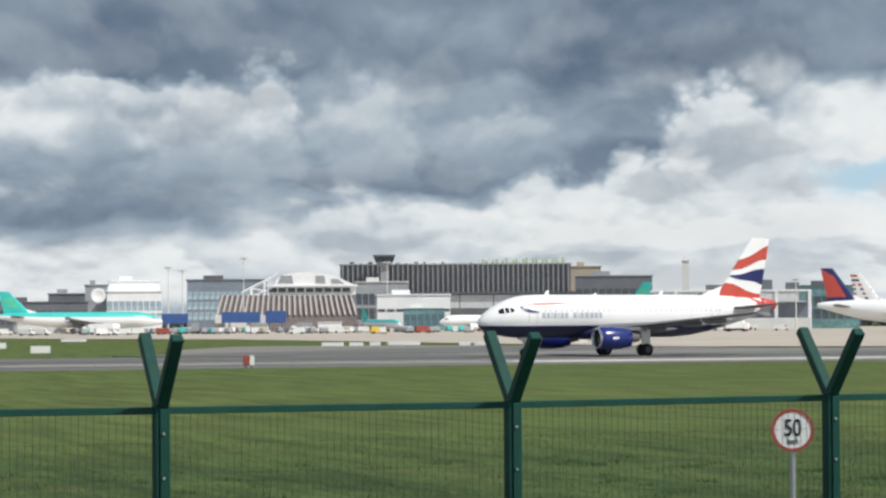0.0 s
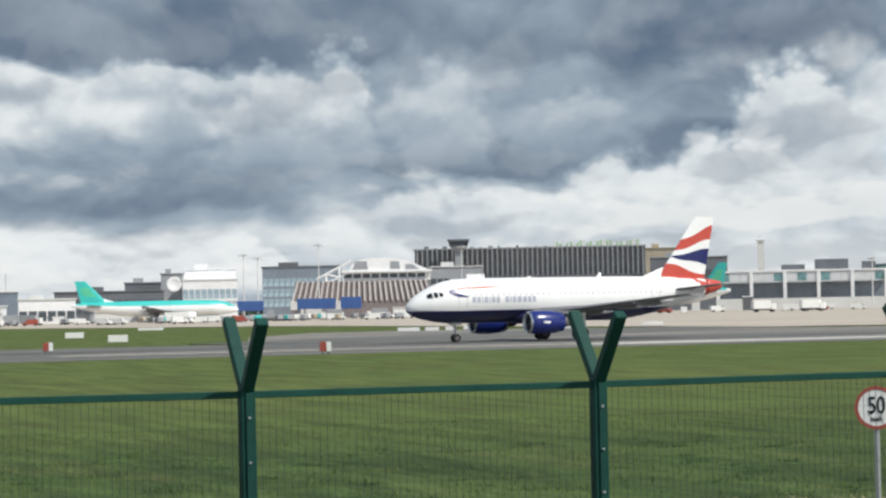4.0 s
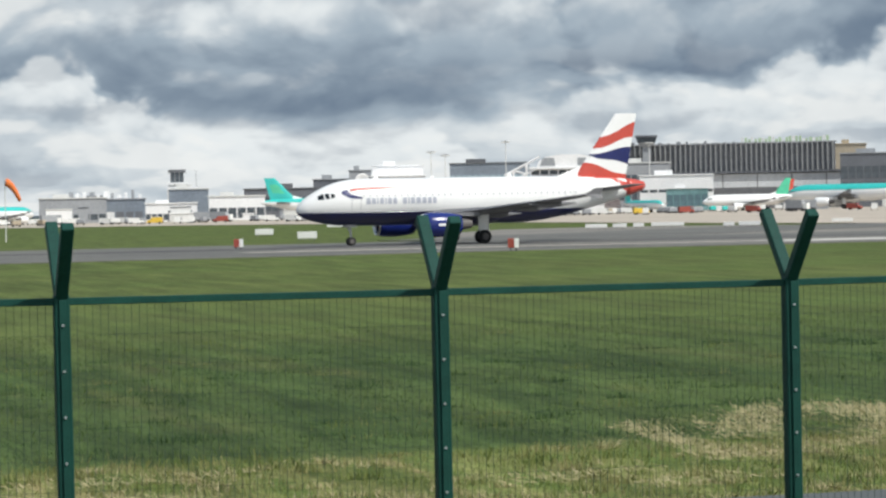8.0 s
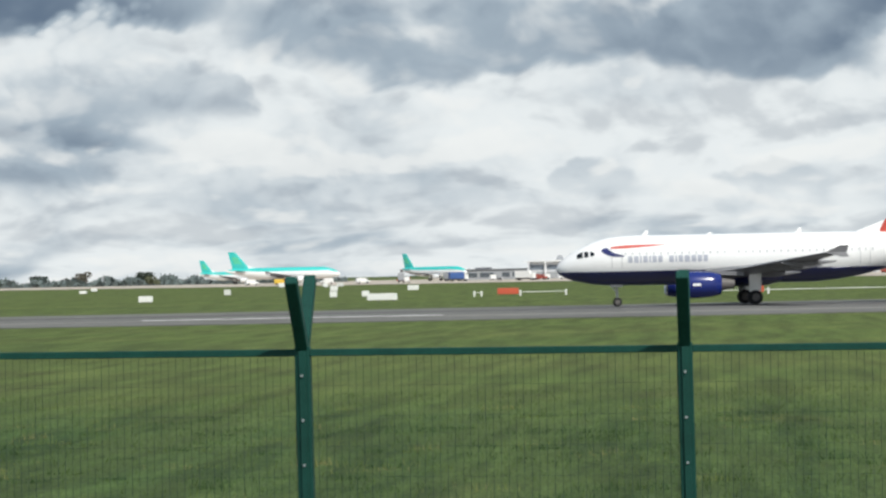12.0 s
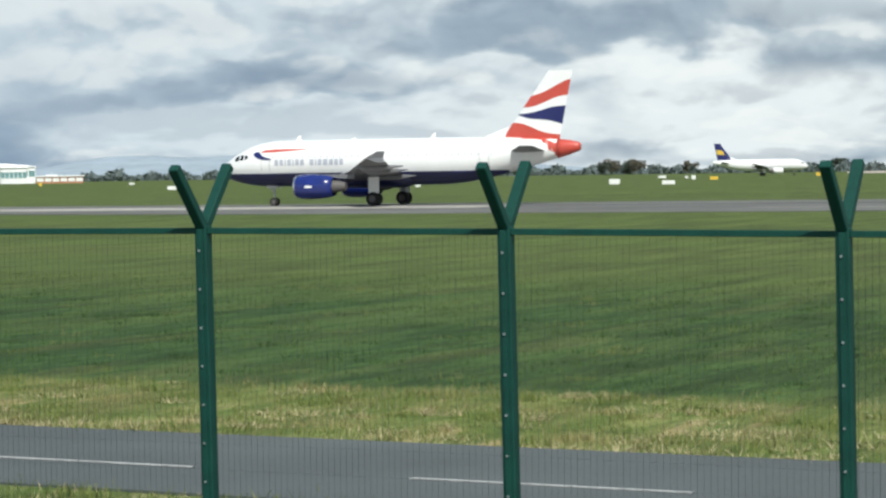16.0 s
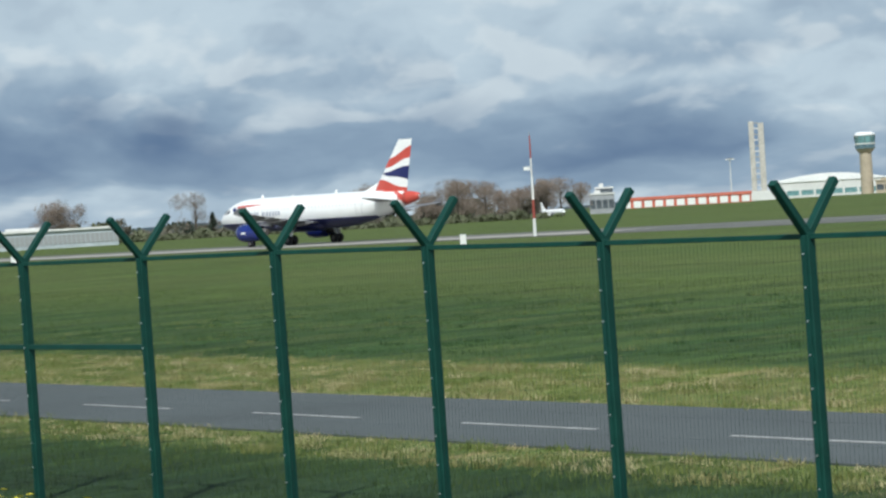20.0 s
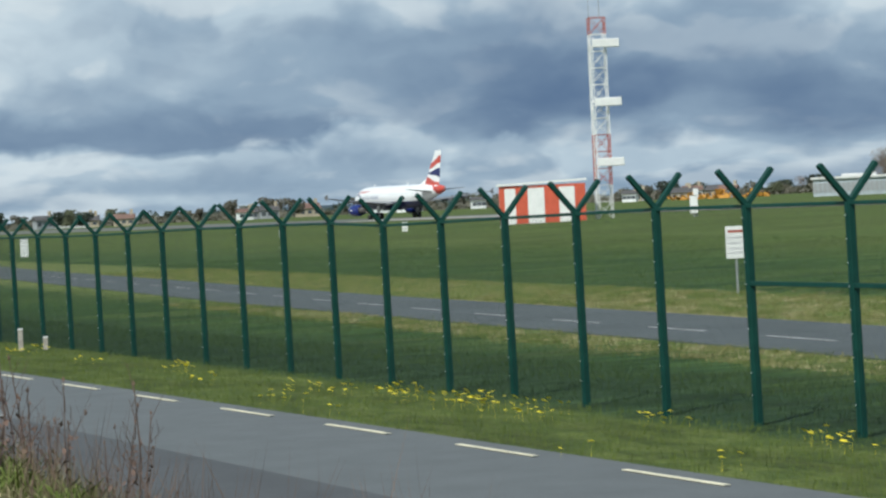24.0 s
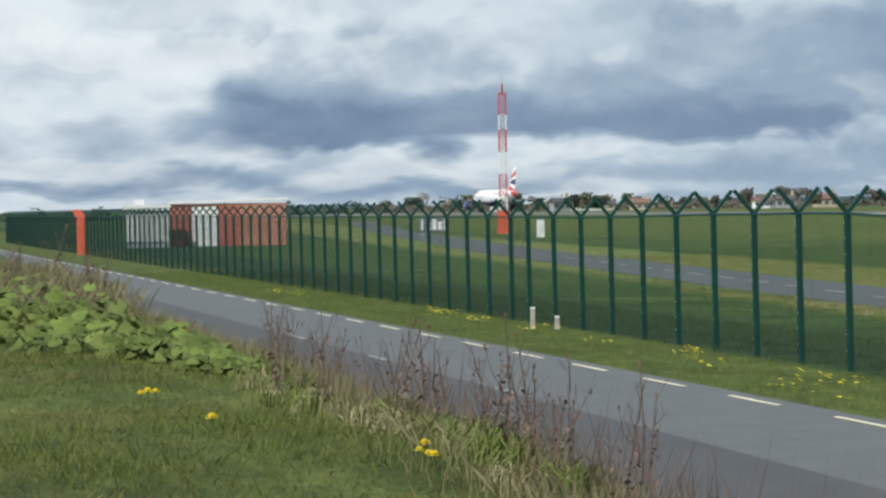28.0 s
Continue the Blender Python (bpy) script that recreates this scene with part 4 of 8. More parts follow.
def airliner(name, label, body_mat, belly_mat, belly_z, fin_mat, engine_mat, detailed=False):
    """A twin-engined airliner at the origin, nose at x = 0, tail towards +x, wheels on z = 0."""
    ob = thing(name, label, "airplane")
    part("fuselage", fuselage_mesh(), body_mat, ob, smooth=True)
    if belly_mat is not None:
        part("belly", fuselage_mesh(hi_z=belly_z, x1=27.5, grow=0.008), belly_mat, ob, smooth=True)
    bm = bmesh.new()
    tip, root = [], []
    n = 12
    for lst, le, te, z in ((root, 26.2, 31.8, 5.0), (tip, 31.0, 33.15, 11.52)):
        pts = []
        for i in range(n + 1):
            f = i / n
            t = 0.10 * (te - le) * (2.97 * math.sqrt(f) - 1.26 * f - 3.52 * f * f + 2.84 * f ** 3 - 1.03 * f ** 4) * 0.5
            pts.append((le + (te - le) * f, t, z))
        lst += pts + [(x, -y, z) for x, y, z in pts[1:-1][::-1]]
    loft(bm, [root, tip])
    part("fin", bm, fin_mat, ob)
    # fillet ahead of the fin
    bm = bmesh.new()
    loft(bm, [[(25.0, 0.02, 5.78), (25.0, -0.02, 5.78), (25.0, 0.0, 5.82)], [(27.4, 0.22, 5.6), (27.4, -0.22, 5.6), (27.4, 0.0, 6.75)]])
    part("fin_fillet", bm, body_mat, ob)
    for sd in (-1, 1):
        bm = bmesh.new()
        a = foil((11.6, 18.6, sd * 1.5, 2.55, 0.15), (14.7, 18.9, sd * 6.4, 2.95, 0.12))
        b = foil((14.7, 18.9, sd * 6.4, 2.95, 0.12), (20.1, 21.6, sd * 16.6, 4.05, 0.10))
        loft(bm, a)
        loft(bm, b)
        part("wing", bm, wing_grey, ob)
        bm = bmesh.new()
        loft(bm, foil((20.1, 21.7, sd * 16.6, 4.05, 0.08), (21.2, 21.9, sd * 16.7, 4.6, 0.06)))
        loft(bm, foil((20.1, 21.7, sd * 16.6, 4.05, 0.08), (21.2, 21.9, sd * 16.7, 3.7, 0.06)))
        part("wingtip_fence", bm, wing_grey, ob)
        for yy in (3.6, 8.6, 11.6):
            bm = bmesh.new()
            zf = 2.62 + (yy - 3.6) * 0.103
            xf = 15.5 + (yy - 3.6) * 0.22
            loft(bm, [[(xf + dx, sd * yy + r * 0.5 * math.cos(q), zf - 0.18 + dz + r * math.sin(q)) for q in [2 * math.pi * i / 8 for i in range(8)]]
                      for dx, dz, r in ((0, 0.1, 0.05), (0.8, 0, 0.24), (2.4, 0, 0.26), (4.4, 0.12, 0.04))])
            part("flap_fairing", bm, wing_grey, ob)
        bm = bmesh.new()
        loft(bm, foil((27.5, 30.8, sd * 0.5, 4.5, 0.10), (29.9, 31.2, sd * 5.6, 4.95, 0.09)))
        part("stabiliser", bm, wing_grey, ob)
        # engine: cowl, lip, core, pylon
        ye, ze = sd * 5.75, 1.72
        eng = new("engine")
        eng.parent = ob
        bm = bmesh.new()
        n = 24
        prof = ((9.55, 0.86), (9.7, 0.98), (10.3, 1.08), (11.2, 1.10), (12.3, 1.02), (13.1, 0.86), (13.12, 0.78))
        loft(bm, [[(x, ye + r * math.cos(2 * math.pi * i / n), ze + r * math.sin(2 * math.pi * i / n)) for i in range(n)] for x, r in prof], closed=True)
        bmesh.ops.delete(bm, geom=[f for f in bm.faces if len(f.verts) == n], context="FACES")
        part("cowl", bm, engine_mat, eng, smooth=True)
        bm = bmesh.new()
        loft(bm, [[(x, ye + r * math.cos(2 * math.pi * i / n), ze + r * math.sin(2 * math.pi * i / n)) for i in range(n)] for x, r in ((9.70, 0.985), (9.56, 0.93), (9.52, 0.88), (9.6, 0.82), (9.9, 0.80))], closed=True)
        bmesh.ops.delete(bm, geom=[f for f in bm.faces if len(f.verts) == n], context="FACES")
        part("intake_lip", bm, metal_lip, eng, smooth=True)
        bm = bmesh.new()
        tube(bm, (10.0, ye, ze), (10.05, ye, ze), 0.82, n=n)
        part("fan", bm, dark_glass, eng)
        bm = bmesh.new()
        tube(bm, (12.6, ye, ze), (14.2, ye, ze), 0.62, 0.36, n=18)
        part("exhaust", bm, brake_grey, eng)
        bm = bmesh.new()
        loft(bm, [[(10.7, ye - 0.12, 2.70), (10.7, ye + 0.12, 2.70), (10.7, ye + 0.05, 2.80), (10.7, ye - 0.05, 2.80)],
                  [(15.0, ye - 0.16, 2.35), (15.0, ye + 0.16, 2.35), (15.0, ye + 0.16, 2.75), (15.0, ye - 0.16, 2.75)]])
        part("pylon", bm, wing_grey if detailed else body_mat, eng)
        # main leg
        leg = new("main_gear")
        leg.parent = ob
        bm = bmesh.new()
        tube(bm, (16.1, sd * 3.8, 0.55), (16.1, sd * 3.7, 2.7), 0.13, 0.16)
        tube(bm, (16.1, sd * 3.4, 0.585), (16.1, sd * 4.2, 0.585), 0.07)
        tube(bm, (16.1, sd * 3.75, 1.4), (16.0, sd * 2.4, 2.5), 0.07)
        part("strut", bm, strut_grey, leg)
        bm = boxes(((15.6, sd * 3.98 - 0.02, 1.05), (16.6, sd * 3.98 + 0.02, 2.6)))
        part("gear_door", bm, white_paint, leg)
        for dy in (-0.46, 0.46):
            wheel(leg, 16.1, sd * 3.8 + dy, 0.585, 0.42, brake_grey)
    nose = new("nose_gear")
    nose.parent = ob
    bm = bmesh.new()
    tube(bm, (5.07, 0, 0.4), (5.0, 0, 2.4), 0.09, 0.11)
    tube(bm, (5.07, -0.3, 0.38), (5.07, 0.3, 0.38), 0.05)
    tube(bm, (5.05, 0, 1.2), (4.2, 0, 2.1), 0.05)
    part("strut", bm, strut_grey, nose)
    for sd in (-1, 1):
        part("gear_door", boxes(((4.5, sd * 0.42 - 0.015, 1.62), (5.5, sd * 0.42 + 0.015, 2.1))), strut_grey, nose)
    for dy in (-0.25, 0.25):
        wheel(nose, 5.07, dy, 0.38, 0.22, brake_grey)
    # cockpit panes
    for sd in (-1, 1):
        for rows in (((1.70, 4.05, 4.36), (1.98, 4.08, 4.52), (2.2, 4.09, 4.60)), ((2.32, 4.12, 4.60), (2.66, 4.15, 4.62)), ((2.80, 4.18, 4.62), (3.05, 4.25, 4.56), (3.15, 4.32, 4.48))):
            part("cockpit_pane", skin_patch(rows, sd, 0.015), dark_glass, ob)
    # the belly fairing at the wing root
    bm = bmesh.new()
    loft(bm, [[(x, 2.05 * w * math.cos(2 * math.pi * i / 20), 2.25 + r * math.sin(2 * math.pi * i / 20)) for i in range(20)] for x, w, r in ((9.8, 0.2, 0.1), (11.4, 0.9, 0.66), (14.5, 1.0, 0.78), (17.5, 0.95, 0.74), (20.2, 0.2, 0.1))])
    part("belly_fairing", bm, belly_mat or body_mat, ob, smooth=True)
    return ob


airplane = airliner("airplane", "white airliner with dark blue belly and red striped tail taking off",
                    white_paint, belly_blue, 2.93, white_paint, engine_blue, detailed=True)


def flag_tail(ob):
    """Waving stripes on the fin and tail cone, the ribbon and lettering bars on the fuselage, doors and windows."""
    for sd in (-1, 1):
        fs = [0.0, 0.006, 0.02, 0.05, 0.1, 0.2, 0.3, 0.45, 0.6, 0.75, 0.9, 1.0]

        def wave(z0, z1, amp):
            return lambda f: z0 + (z1 - z0) * f + amp * math.sin(2 * math.pi * f)
        up = [(f, wave(8.35, 9.35, -0.16)(f), wave(9.35, 10.75, -0.12)(f)) for f in fs]
        mid = [(f, wave(7.74, 6.85, -0.10)(f), wave(7.80, 8.45, -0.10)(f)) for f in fs]
        low = [(f, wave(5.75, 5.05, 0.02)(f), wave(7.05, 5.95, 0.12)(f)) for f in fs]
        part("red_stripe", fin_patch(up, sd), tail_red, ob)
        part("navy_stripe", fin_patch(mid, sd), tail_navy, ob)
        part("red_stripe", fin_patch(low, sd), tail_red, ob)
        # red sweep over the tail cone
        rows = []
        for i in range(11):
            x = 28.6 + 5.1 * i / 10
            zc, rz, ry = fuse_at(x)
            rows.append((x, zc + rz * (0.90 - 1.88 * step(i, 3.0, 7.0)), zc + rz * 0.985))
        part("red_sweep", skin_patch(rows, sd, 0.02), tail_red, ob)
        if sd == 1:
            part("red_cone", fuselage_mesh(x0=31.75, grow=0.025), tail_red, ob, smooth=True)
        part("red_ribbon", skin_patch([(4.5, 4.80, 4.93), (5.0, 4.82, 5.03), (5.7, 4.82, 5.08), (6.8, 4.88, 5.10), (8.2, 4.98, 5.10), (9.0, 5.04, 5.08)], sd, 0.018), tail_red, ob)
        part("navy_ribbon", skin_patch([(3.72, 4.60, 4.72), (3.95, 4.42, 4.86), (4.25, 4.26, 4.90), (4.6, 4.16, 4.52), (5.2, 4.12, 4.32), (5.6, 4.14, 4.20)], sd, 0.018), tail_navy, ob)
        x = 5.9
        for w in (0.36, 0.36, 0.14, 0.36, 0.14, 0.34, 0.36, None, 0.38, 0.14, 0.36, 0.44, 0.38, 0.36, 0.34):
            if w is None:
                x += 0.42
                continue
            part("letter_bar", skin_patch([(x, 3.62, 4.16), (x + w, 3.62, 4.16)], sd, 0.016), letter_blue, ob)
            x += w + 0.13
        pane = None
        for i in range(36):
            xw = 5.7 + i * 0.585
            if 14.2 < xw < 14.9:
                continue
            p = skin(xw, 4.36, sd, 0.012)
            if pane is None:
                bm = bmesh.new()
                box(bm, (-0.09, -0.012, -0.13), (0.09, 0.012, 0.13), 0.01)
                pane = part("cabin_window", bm, window_grey, ob)
                pane.location = p
            else:
                again(pane, Matrix.Translation(p), ob)
        for xd in (4.55, 25.1):
            part("door_outline", skin_patch([(xd, 3.2, 5.05), (xd + 0.05, 3.2, 5.05)], sd, 0.014), strut_grey, ob)
            part("door_outline", skin_patch([(xd + 0.82, 3.2, 5.05), (xd + 0.87, 3.2, 5.05)], sd, 0.014), strut_grey, ob)
        part("engine_mark", boxes(((10.75, sd * 6.846 - 0.01, 1.62), (11.4, sd * 6.846 + 0.01, 1.82))), white_paint, ob)
    for x, h in ((7.2, 0.42), (20.0, 0.4), (12.5, 0.15)):
        bm = bmesh.new()
        loft(bm, [[(x, -0.03, 5.85), (x + 0.5, -0.03, 5.85), (x + 0.5, 0.03, 5.85), (x, 0.03, 5.85)], [(x + 0.3, -0.01, 5.87 + h), (x + 0.55, -0.01, 5.87 + h), (x + 0.55, 0.01, 5.87 + h), (x + 0.3, 0.01, 5.87 + h)]])
        part("antenna", bm, white_paint, ob)


flag_tail(airplane)


# ---- the far side of the airfield ----
pale_wall = mat("pale_wall", (0.67, 0.67, 0.65), 0.7, vary=0.1, scale=0.1, fine=1.0)
white_wall = mat("white_wall", (0.86, 0.86, 0.86), 0.6, vary=0.08, scale=0.1, fine=1.0)
grey_wall = mat("grey_wall", (0.33, 0.345, 0.365), 0.7, vary=0.15, scale=0.1, fine=1.0)
dark_wall = mat("dark_wall", (0.14, 0.15, 0.17), 0.5, vary=0.2, scale=0.1, fine=1.0)
tan_wall = mat("tan_wall", (0.46, 0.39, 0.29), 0.75, vary=0.15, scale=0.1, fine=1.0)
glass_blue = mat("glass_blue", (0.10, 0.17, 0.20), 0.15, vary=0.25, scale=0.15, fine=0.6)
glass_teal = mat("glass_teal", (0.16, 0.30, 0.31), 0.2, vary=0.3, scale=0.2, fine=0.6)
glass_sky = mat("glass_sky", (0.34, 0.44, 0.50), 0.15, vary=0.3, scale=0.15, fine=0.6)
blue_cladding = mat("blue_cladding", (0.20, 0.235, 0.28), 0.5, vary=0.18, scale=0.12, fine=0.8)
steel_pale = mat("pale_cladding", (0.60, 0.62, 0.64), 0.5, vary=0.15, scale=0.08, fine=0.8)
glass_dark = mat("glass_dark", (0.085, 0.10, 0.115), 0.2, vary=0.3, scale=0.2, fine=0.6)
blue_panel = mat("blue_panel", (0.045, 0.105, 0.30), 0.45, vary=0.12, scale=0.3, fine=2)
red_panel = mat("red_panel", (0.34, 0.07, 0.05), 0.55, vary=0.12, scale=0.5, fine=4)
orange_red = mat("orange_red", (0.58, 0.105, 0.055), 0.5, vary=0.12, scale=0.8, fine=6)
signal_white = mat("signal_white", (0.80, 0.80, 0.78), 0.5, vary=0.08, scale=0.8, fine=6)
signal_green = mat("signal_green", (0.42, 0.54, 0.36), 0.6, vary=0.15, scale=0.3, fine=2)
yellow_paint = mat("yellow_paint", (0.72, 0.48, 0.06), 0.5, vary=0.12, scale=1, fine=6)
apron_concrete = mat("apron_concrete", (0.46, 0.40, 0.33), 0.8, vary=0.15, scale=0.02, fine=0.3)
steel_grey = mat("steel_grey", (0.38, 0.39, 0.40), 0.45, metal=0.4, vary=0.15, scale=2, fine=12)
dark_steel = mat("dark_steel", (0.09, 0.09, 0.10), 0.5, vary=0.2, scale=2, fine=12)


slab_grey = mat("slab_grey", (0.135, 0.14, 0.15), 0.5, vary=0.2, scale=0.15, fine=0.8)
fin_grey = mat("fin_grey", (0.36, 0.36, 0.355), 0.7, vary=0.12, scale=0.1, fine=1.0)


def facing(az, d, turn=0.0, z=None):
    """A pose at an azimuth and distance whose -y side faces the viewer."""
    x, y = polar(az, d)
    return pose(x, y, land(x, y) if z is None else z, 0, 0, az + turn)


def building(name, label, place, depth, wall, roof=None, glass=None, rows=0, cols=0, band=(0.2, 0.8), turn=0.0, eaves=0.5, pitch=0.0, category="building", frame_mat=None):
    """A building with wall, roof and window panes on the side seen; place: azimuth, distance, width, base, top."""
    az, d, w, z0, z1 = place
    x, y = polar(az, d)
    g = land(x, y)
    h = max(2.5, z1 - g)
    ob = thing(name, label, category, facing(az, d, turn))
    part("wall", boxes(((-w / 2, 0, -0.3), (w / 2, depth, h))), wall, ob)
    bm = bmesh.new()
    if pitch:
        n = 12
        arc = [(-w / 2 - eaves + (w + 2 * eaves) * i / n, h + pitch * math.sin(math.pi * i / n)) for i in range(n + 1)]
        ring = arc + [(w / 2 + eaves, h - 0.3), (-w / 2 - eaves, h - 0.3)]
        loft(bm, [[(a, -eaves, b) for a, b in ring], [(a, depth + eaves, b) for a, b in ring]])
    else:
        box(bm, (-w / 2 - eaves, -eaves, h + 0.004), (w / 2 + eaves, depth + eaves, h + 0.45))
        box(bm, (-w * 0.3, depth * 0.3, h + 0.45), (-w * 0.05, depth * 0.6, h + 0.45 + min(2.0, h * 0.15)))
    part("roof", bm, roof or wall, ob)
    if rows and cols:
        hh = h * (band[1] - band[0]) / rows
        pw = w / cols
        pane = None
        for r in range(rows):
            for c in range(cols):
                p = Vector((-w / 2 + pw * (c + 0.5), -0.06, h * band[0] + hh * (r + 0.5)))
                if pane is None:
                    pane = part("window", boxes(((-pw * 0.42, -0.05, -hh * 0.38), (pw * 0.42, 0.05, hh * 0.38))), glass or glass_dark, ob)
                    pane.location = p
                else:
                    again(pane, Matrix.Translation(p), ob)
    return ob


# the apron
def make_apron():
    edge = [(-34, 330), (-27, 345), (-22, 420), (-17, 560), (-10, 720), (0, 820), (9, 850), (16, 1000)]
    bm = bmesh.new()
    rows = []
    for az, d in edge:
        rows.append([bm.verts.new((*polar(az, r), land(*polar(az, r)) + 0.10 + 0.02 * i)) for i, r in enumerate((d, d + 120, 1100, 1500))])
    for a, b in zip(rows, rows[1:]):
        for i in range(3):
            bm.faces.new((a[i], b[i], b[i + 1], a[i + 1]))
    bmesh.ops.recalc_face_normals(bm, faces=bm.faces)
    ob = part("apron", bm, apron_concrete, None)
    tagged(ob, "pale concrete apron in front of the terminal", "apron", kind="structure")


make_apron()


def make_pad():
    """Worn concrete between the runway and the apron in the east."""
    bm = bmesh.new()
    rows = []
    for az, d in ((-36, 318), (-30, 325), (-27, 335), (-24.5, 360), (-22, 385), (-19, 395), (-17, 385), (-15.6, 330)):
        rows.append([bm.verts.new((*polar(az, 232 + (d - 232) * i / 4), land(*polar(az, 232 + (d - 232) * i / 4)) + 0.036)) for i in range(5)])
    for a, b in zip(rows, rows[1:]):
        for i in range(4):
            bm.faces.new((a[i], b[i], b[i + 1], a[i + 1]))
    bmesh.ops.recalc_face_normals(bm, faces=bm.faces)
    ob = part("concrete_pad", bm, mat("worn_pad", (0.205, 0.19, 0.168), 0.8, vary=0.35, scale=0.03, fine=0.4), None)
    tagged(ob, "worn brownish concrete beside the runway", "pavement", kind="structure")


make_pad()
# taxiway that joins the runway from the east
TAXI = [polar(-16.0, 262), polar(-20, 300), polar(-24, 345), polar(-30, 380), polar(-36, 400)]
strip_mesh("taxiway", TAXI, [(9, 16), (14, 18), (18, 16), (16, 16), (16, 16)], runway_grey, "worn grey taxiway with pale joints", "taxiway", lift=0.07, every=12)


def terminal_slab(place):
    """The long dark office slab over the terminal, with pale upright fins."""
    az, d, w, z0, z1 = place
    ob = thing("terminal_building", "long dark terminal block with pale vertical fins", "terminal", facing(az, d, 0))
    h = z1
    part("wall", boxes(((-w / 2, 0, h * 0.55), (w / 2, 24, h))), slab_grey, ob)
    part("roof", boxes(((-w / 2 - 0.6, -0.6, h + 0.004), (w / 2 + 0.6, 24.6, h + 0.7))), grey_wall, ob)
    part("podium", boxes(((-w / 2 - 8, -10, 0), (w / 2 + 30, 26, h * 0.55))), slab_grey, ob)
    for i in range(9):
        x0 = -w / 2 - 7.5 + 16.8 * i
        part("podium_panel", boxes(((x0, -10.15, h * 0.33), (x0 + 16.3, -10.0, h * 0.53))), steel_pale, ob)
    part("canopy", boxes(((-w / 2 - 9, -12, h * 0.55 + 0.004), (w / 2 + 31, -2, h * 0.55 + 0.9))), dark_wall, ob)
    fin = None
    n = 46
    for i in range(n):
        p = Vector((-w / 2 + w * (i + 0.5) / n, -0.5, h * 0.76))
        if fin is None:
            fin = part("fin", boxes(((-0.26, -0.45, -h * 0.19), (0.26, 0.5, h * 0.26)), bevel=0.05), fin_grey, ob)
            fin.location = p
        else:
            again(fin, Matrix.Translation(p), ob)
    rg = random.Random(3)
    for i in range(26):
        x0 = w * (0.10 + 0.0145 * i)
        part("roof_sign_bar", boxes(((x0, 1.5, h + 0.7), (x0 + w * rg.uniform(0.008, 0.0135), 2.1, h + rg.uniform(2.0, 3.6)))), signal_green if i % 3 else pale_wall, ob)
    for i in range(14):
        x0 = w * (-0.46 + 0.04 * i)
        part("roof_plant", boxes(((x0, 6, h + 0.7), (x0 + w * rg.uniform(0.008, 0.02), 9, h + rg.uniform(1.0, 1.9)))), grey_wall if i % 2 else dark_wall, ob)
    return ob


terminal_slab((-21.77, 1300, 114.8, 18.5, 32.3))
building("stair_block", "tan concrete block at the end of the terminal", (-24.63, 1302, 15.0, 19.0, 31.0), 20, tan_wall, tan_wall)
building("terminal_wing", "dark flat-roofed terminal wing with window bands", (-25.24, 1240, 36.4, 15.5, 25.2), 30, dark_wall, grey_wall, glass_dark, 2, 10)
building("chimney_block", "slim pale concrete tower", (-26.81, 1330, 3.5, 19.1, 34.3), 3, pale_wall, pale_wall)
building("glazed_pier", "dark glazed pier with white roof edge", (-29.91, 1120, 25.6, 10.2, 18.1), 20, glass_teal, dark_wall, glass_dark, 2, 8)
building("terminal_link", "grey two-storey link with long windows", (-20.15, 1230, 24.5, 8.0, 22.7), 20, grey_wall, pale_wall, glass_dark, 2, 8)
building("white_pier", "white pier building with dark windows", (-20.85, 1180, 33.2, 10.8, 16.1), 14, white_wall, white_wall, glass_dark, 1, 8, (0.52, 0.62))
building("office_block", "long dark-roofed office block", (-16.77, 1260, 38.5, 8.5, 24.6), 28, blue_cladding, slab_grey, glass_sky, 3, 14)
building("glass_hall", "pale hall with a blue glass front", (-14.75, 1200, 25.1, 8.5, 18.5), 30, white_wall, white_wall, glass_sky, 2, 9)
building("slate_block", "dark grey cubic block beside the glass hall", (-13.93, 1205, 10.3, 8.6, 21.5), 26, grey_wall, grey_wall)
building("white_upper_storey", "white plant storey behind the glass hall", (-14.75, 1230, 23.8, 19.2, 23.7), 20, white_wall, white_wall)
building("low_dark_building", "long low building with a dark roof", (-12.56, 1180, 48.8, 4.8, 13.6), 25, dark_wall, slab_grey, glass_dark, 1, 16)
building("grey_slab", "distant slab with pale rooftop boxes", (-13.35, 1260, 20.0, 8.9, 18.3), 20, dark_wall, grey_wall)
building("stores_block", "grey cargo store with pale roof units", (-7.66, 1100, 28.0, 2.0, 10.5), 24, grey_wall, pale_wall, glass_dark, 1, 8, (0.1, 0.4))
cargo = building("cargo_block", "blue-grey clad service building raised over dark bays", (-8.39, 1120, 32.7, 2.0, 9.9), 26, blue_cladding, grey_wall)
building("grey_stair_core", "blue-grey block below the old control tower", (-10.17, 1125, 16.9, 1.5, 13.7), 20, blue_cladding, pale_wall)
building("white_mid_hall", "low white hall with dark bays", (-9.79, 1100, 21.7, 2.0, 7.6), 12, white_wall, white_wall, glass_dark, 1, 9, (0.05, 0.5))
rc = random.Random(12)
for i in range(8):
    x0 = -16.0 + 4.0 * i
    part("loading_bay", boxes(((x0, -0.08, 0.0), (x0 + 3.2, 0.0, 4.6))), dark_wall if i % 4 else window_grey, cargo)
for i in range(11):
    x0, ww = -16.0 + 2.95 * i, rc.uniform(1.2, 2.6)
    part("rooftop_unit", boxes(((x0, rc.uniform(2, 9), 10.3), (x0 + ww, 12, 10.3 + rc.uniform(1.6, 3.8)))), white_wall if i % 3 else grey_wall, cargo)
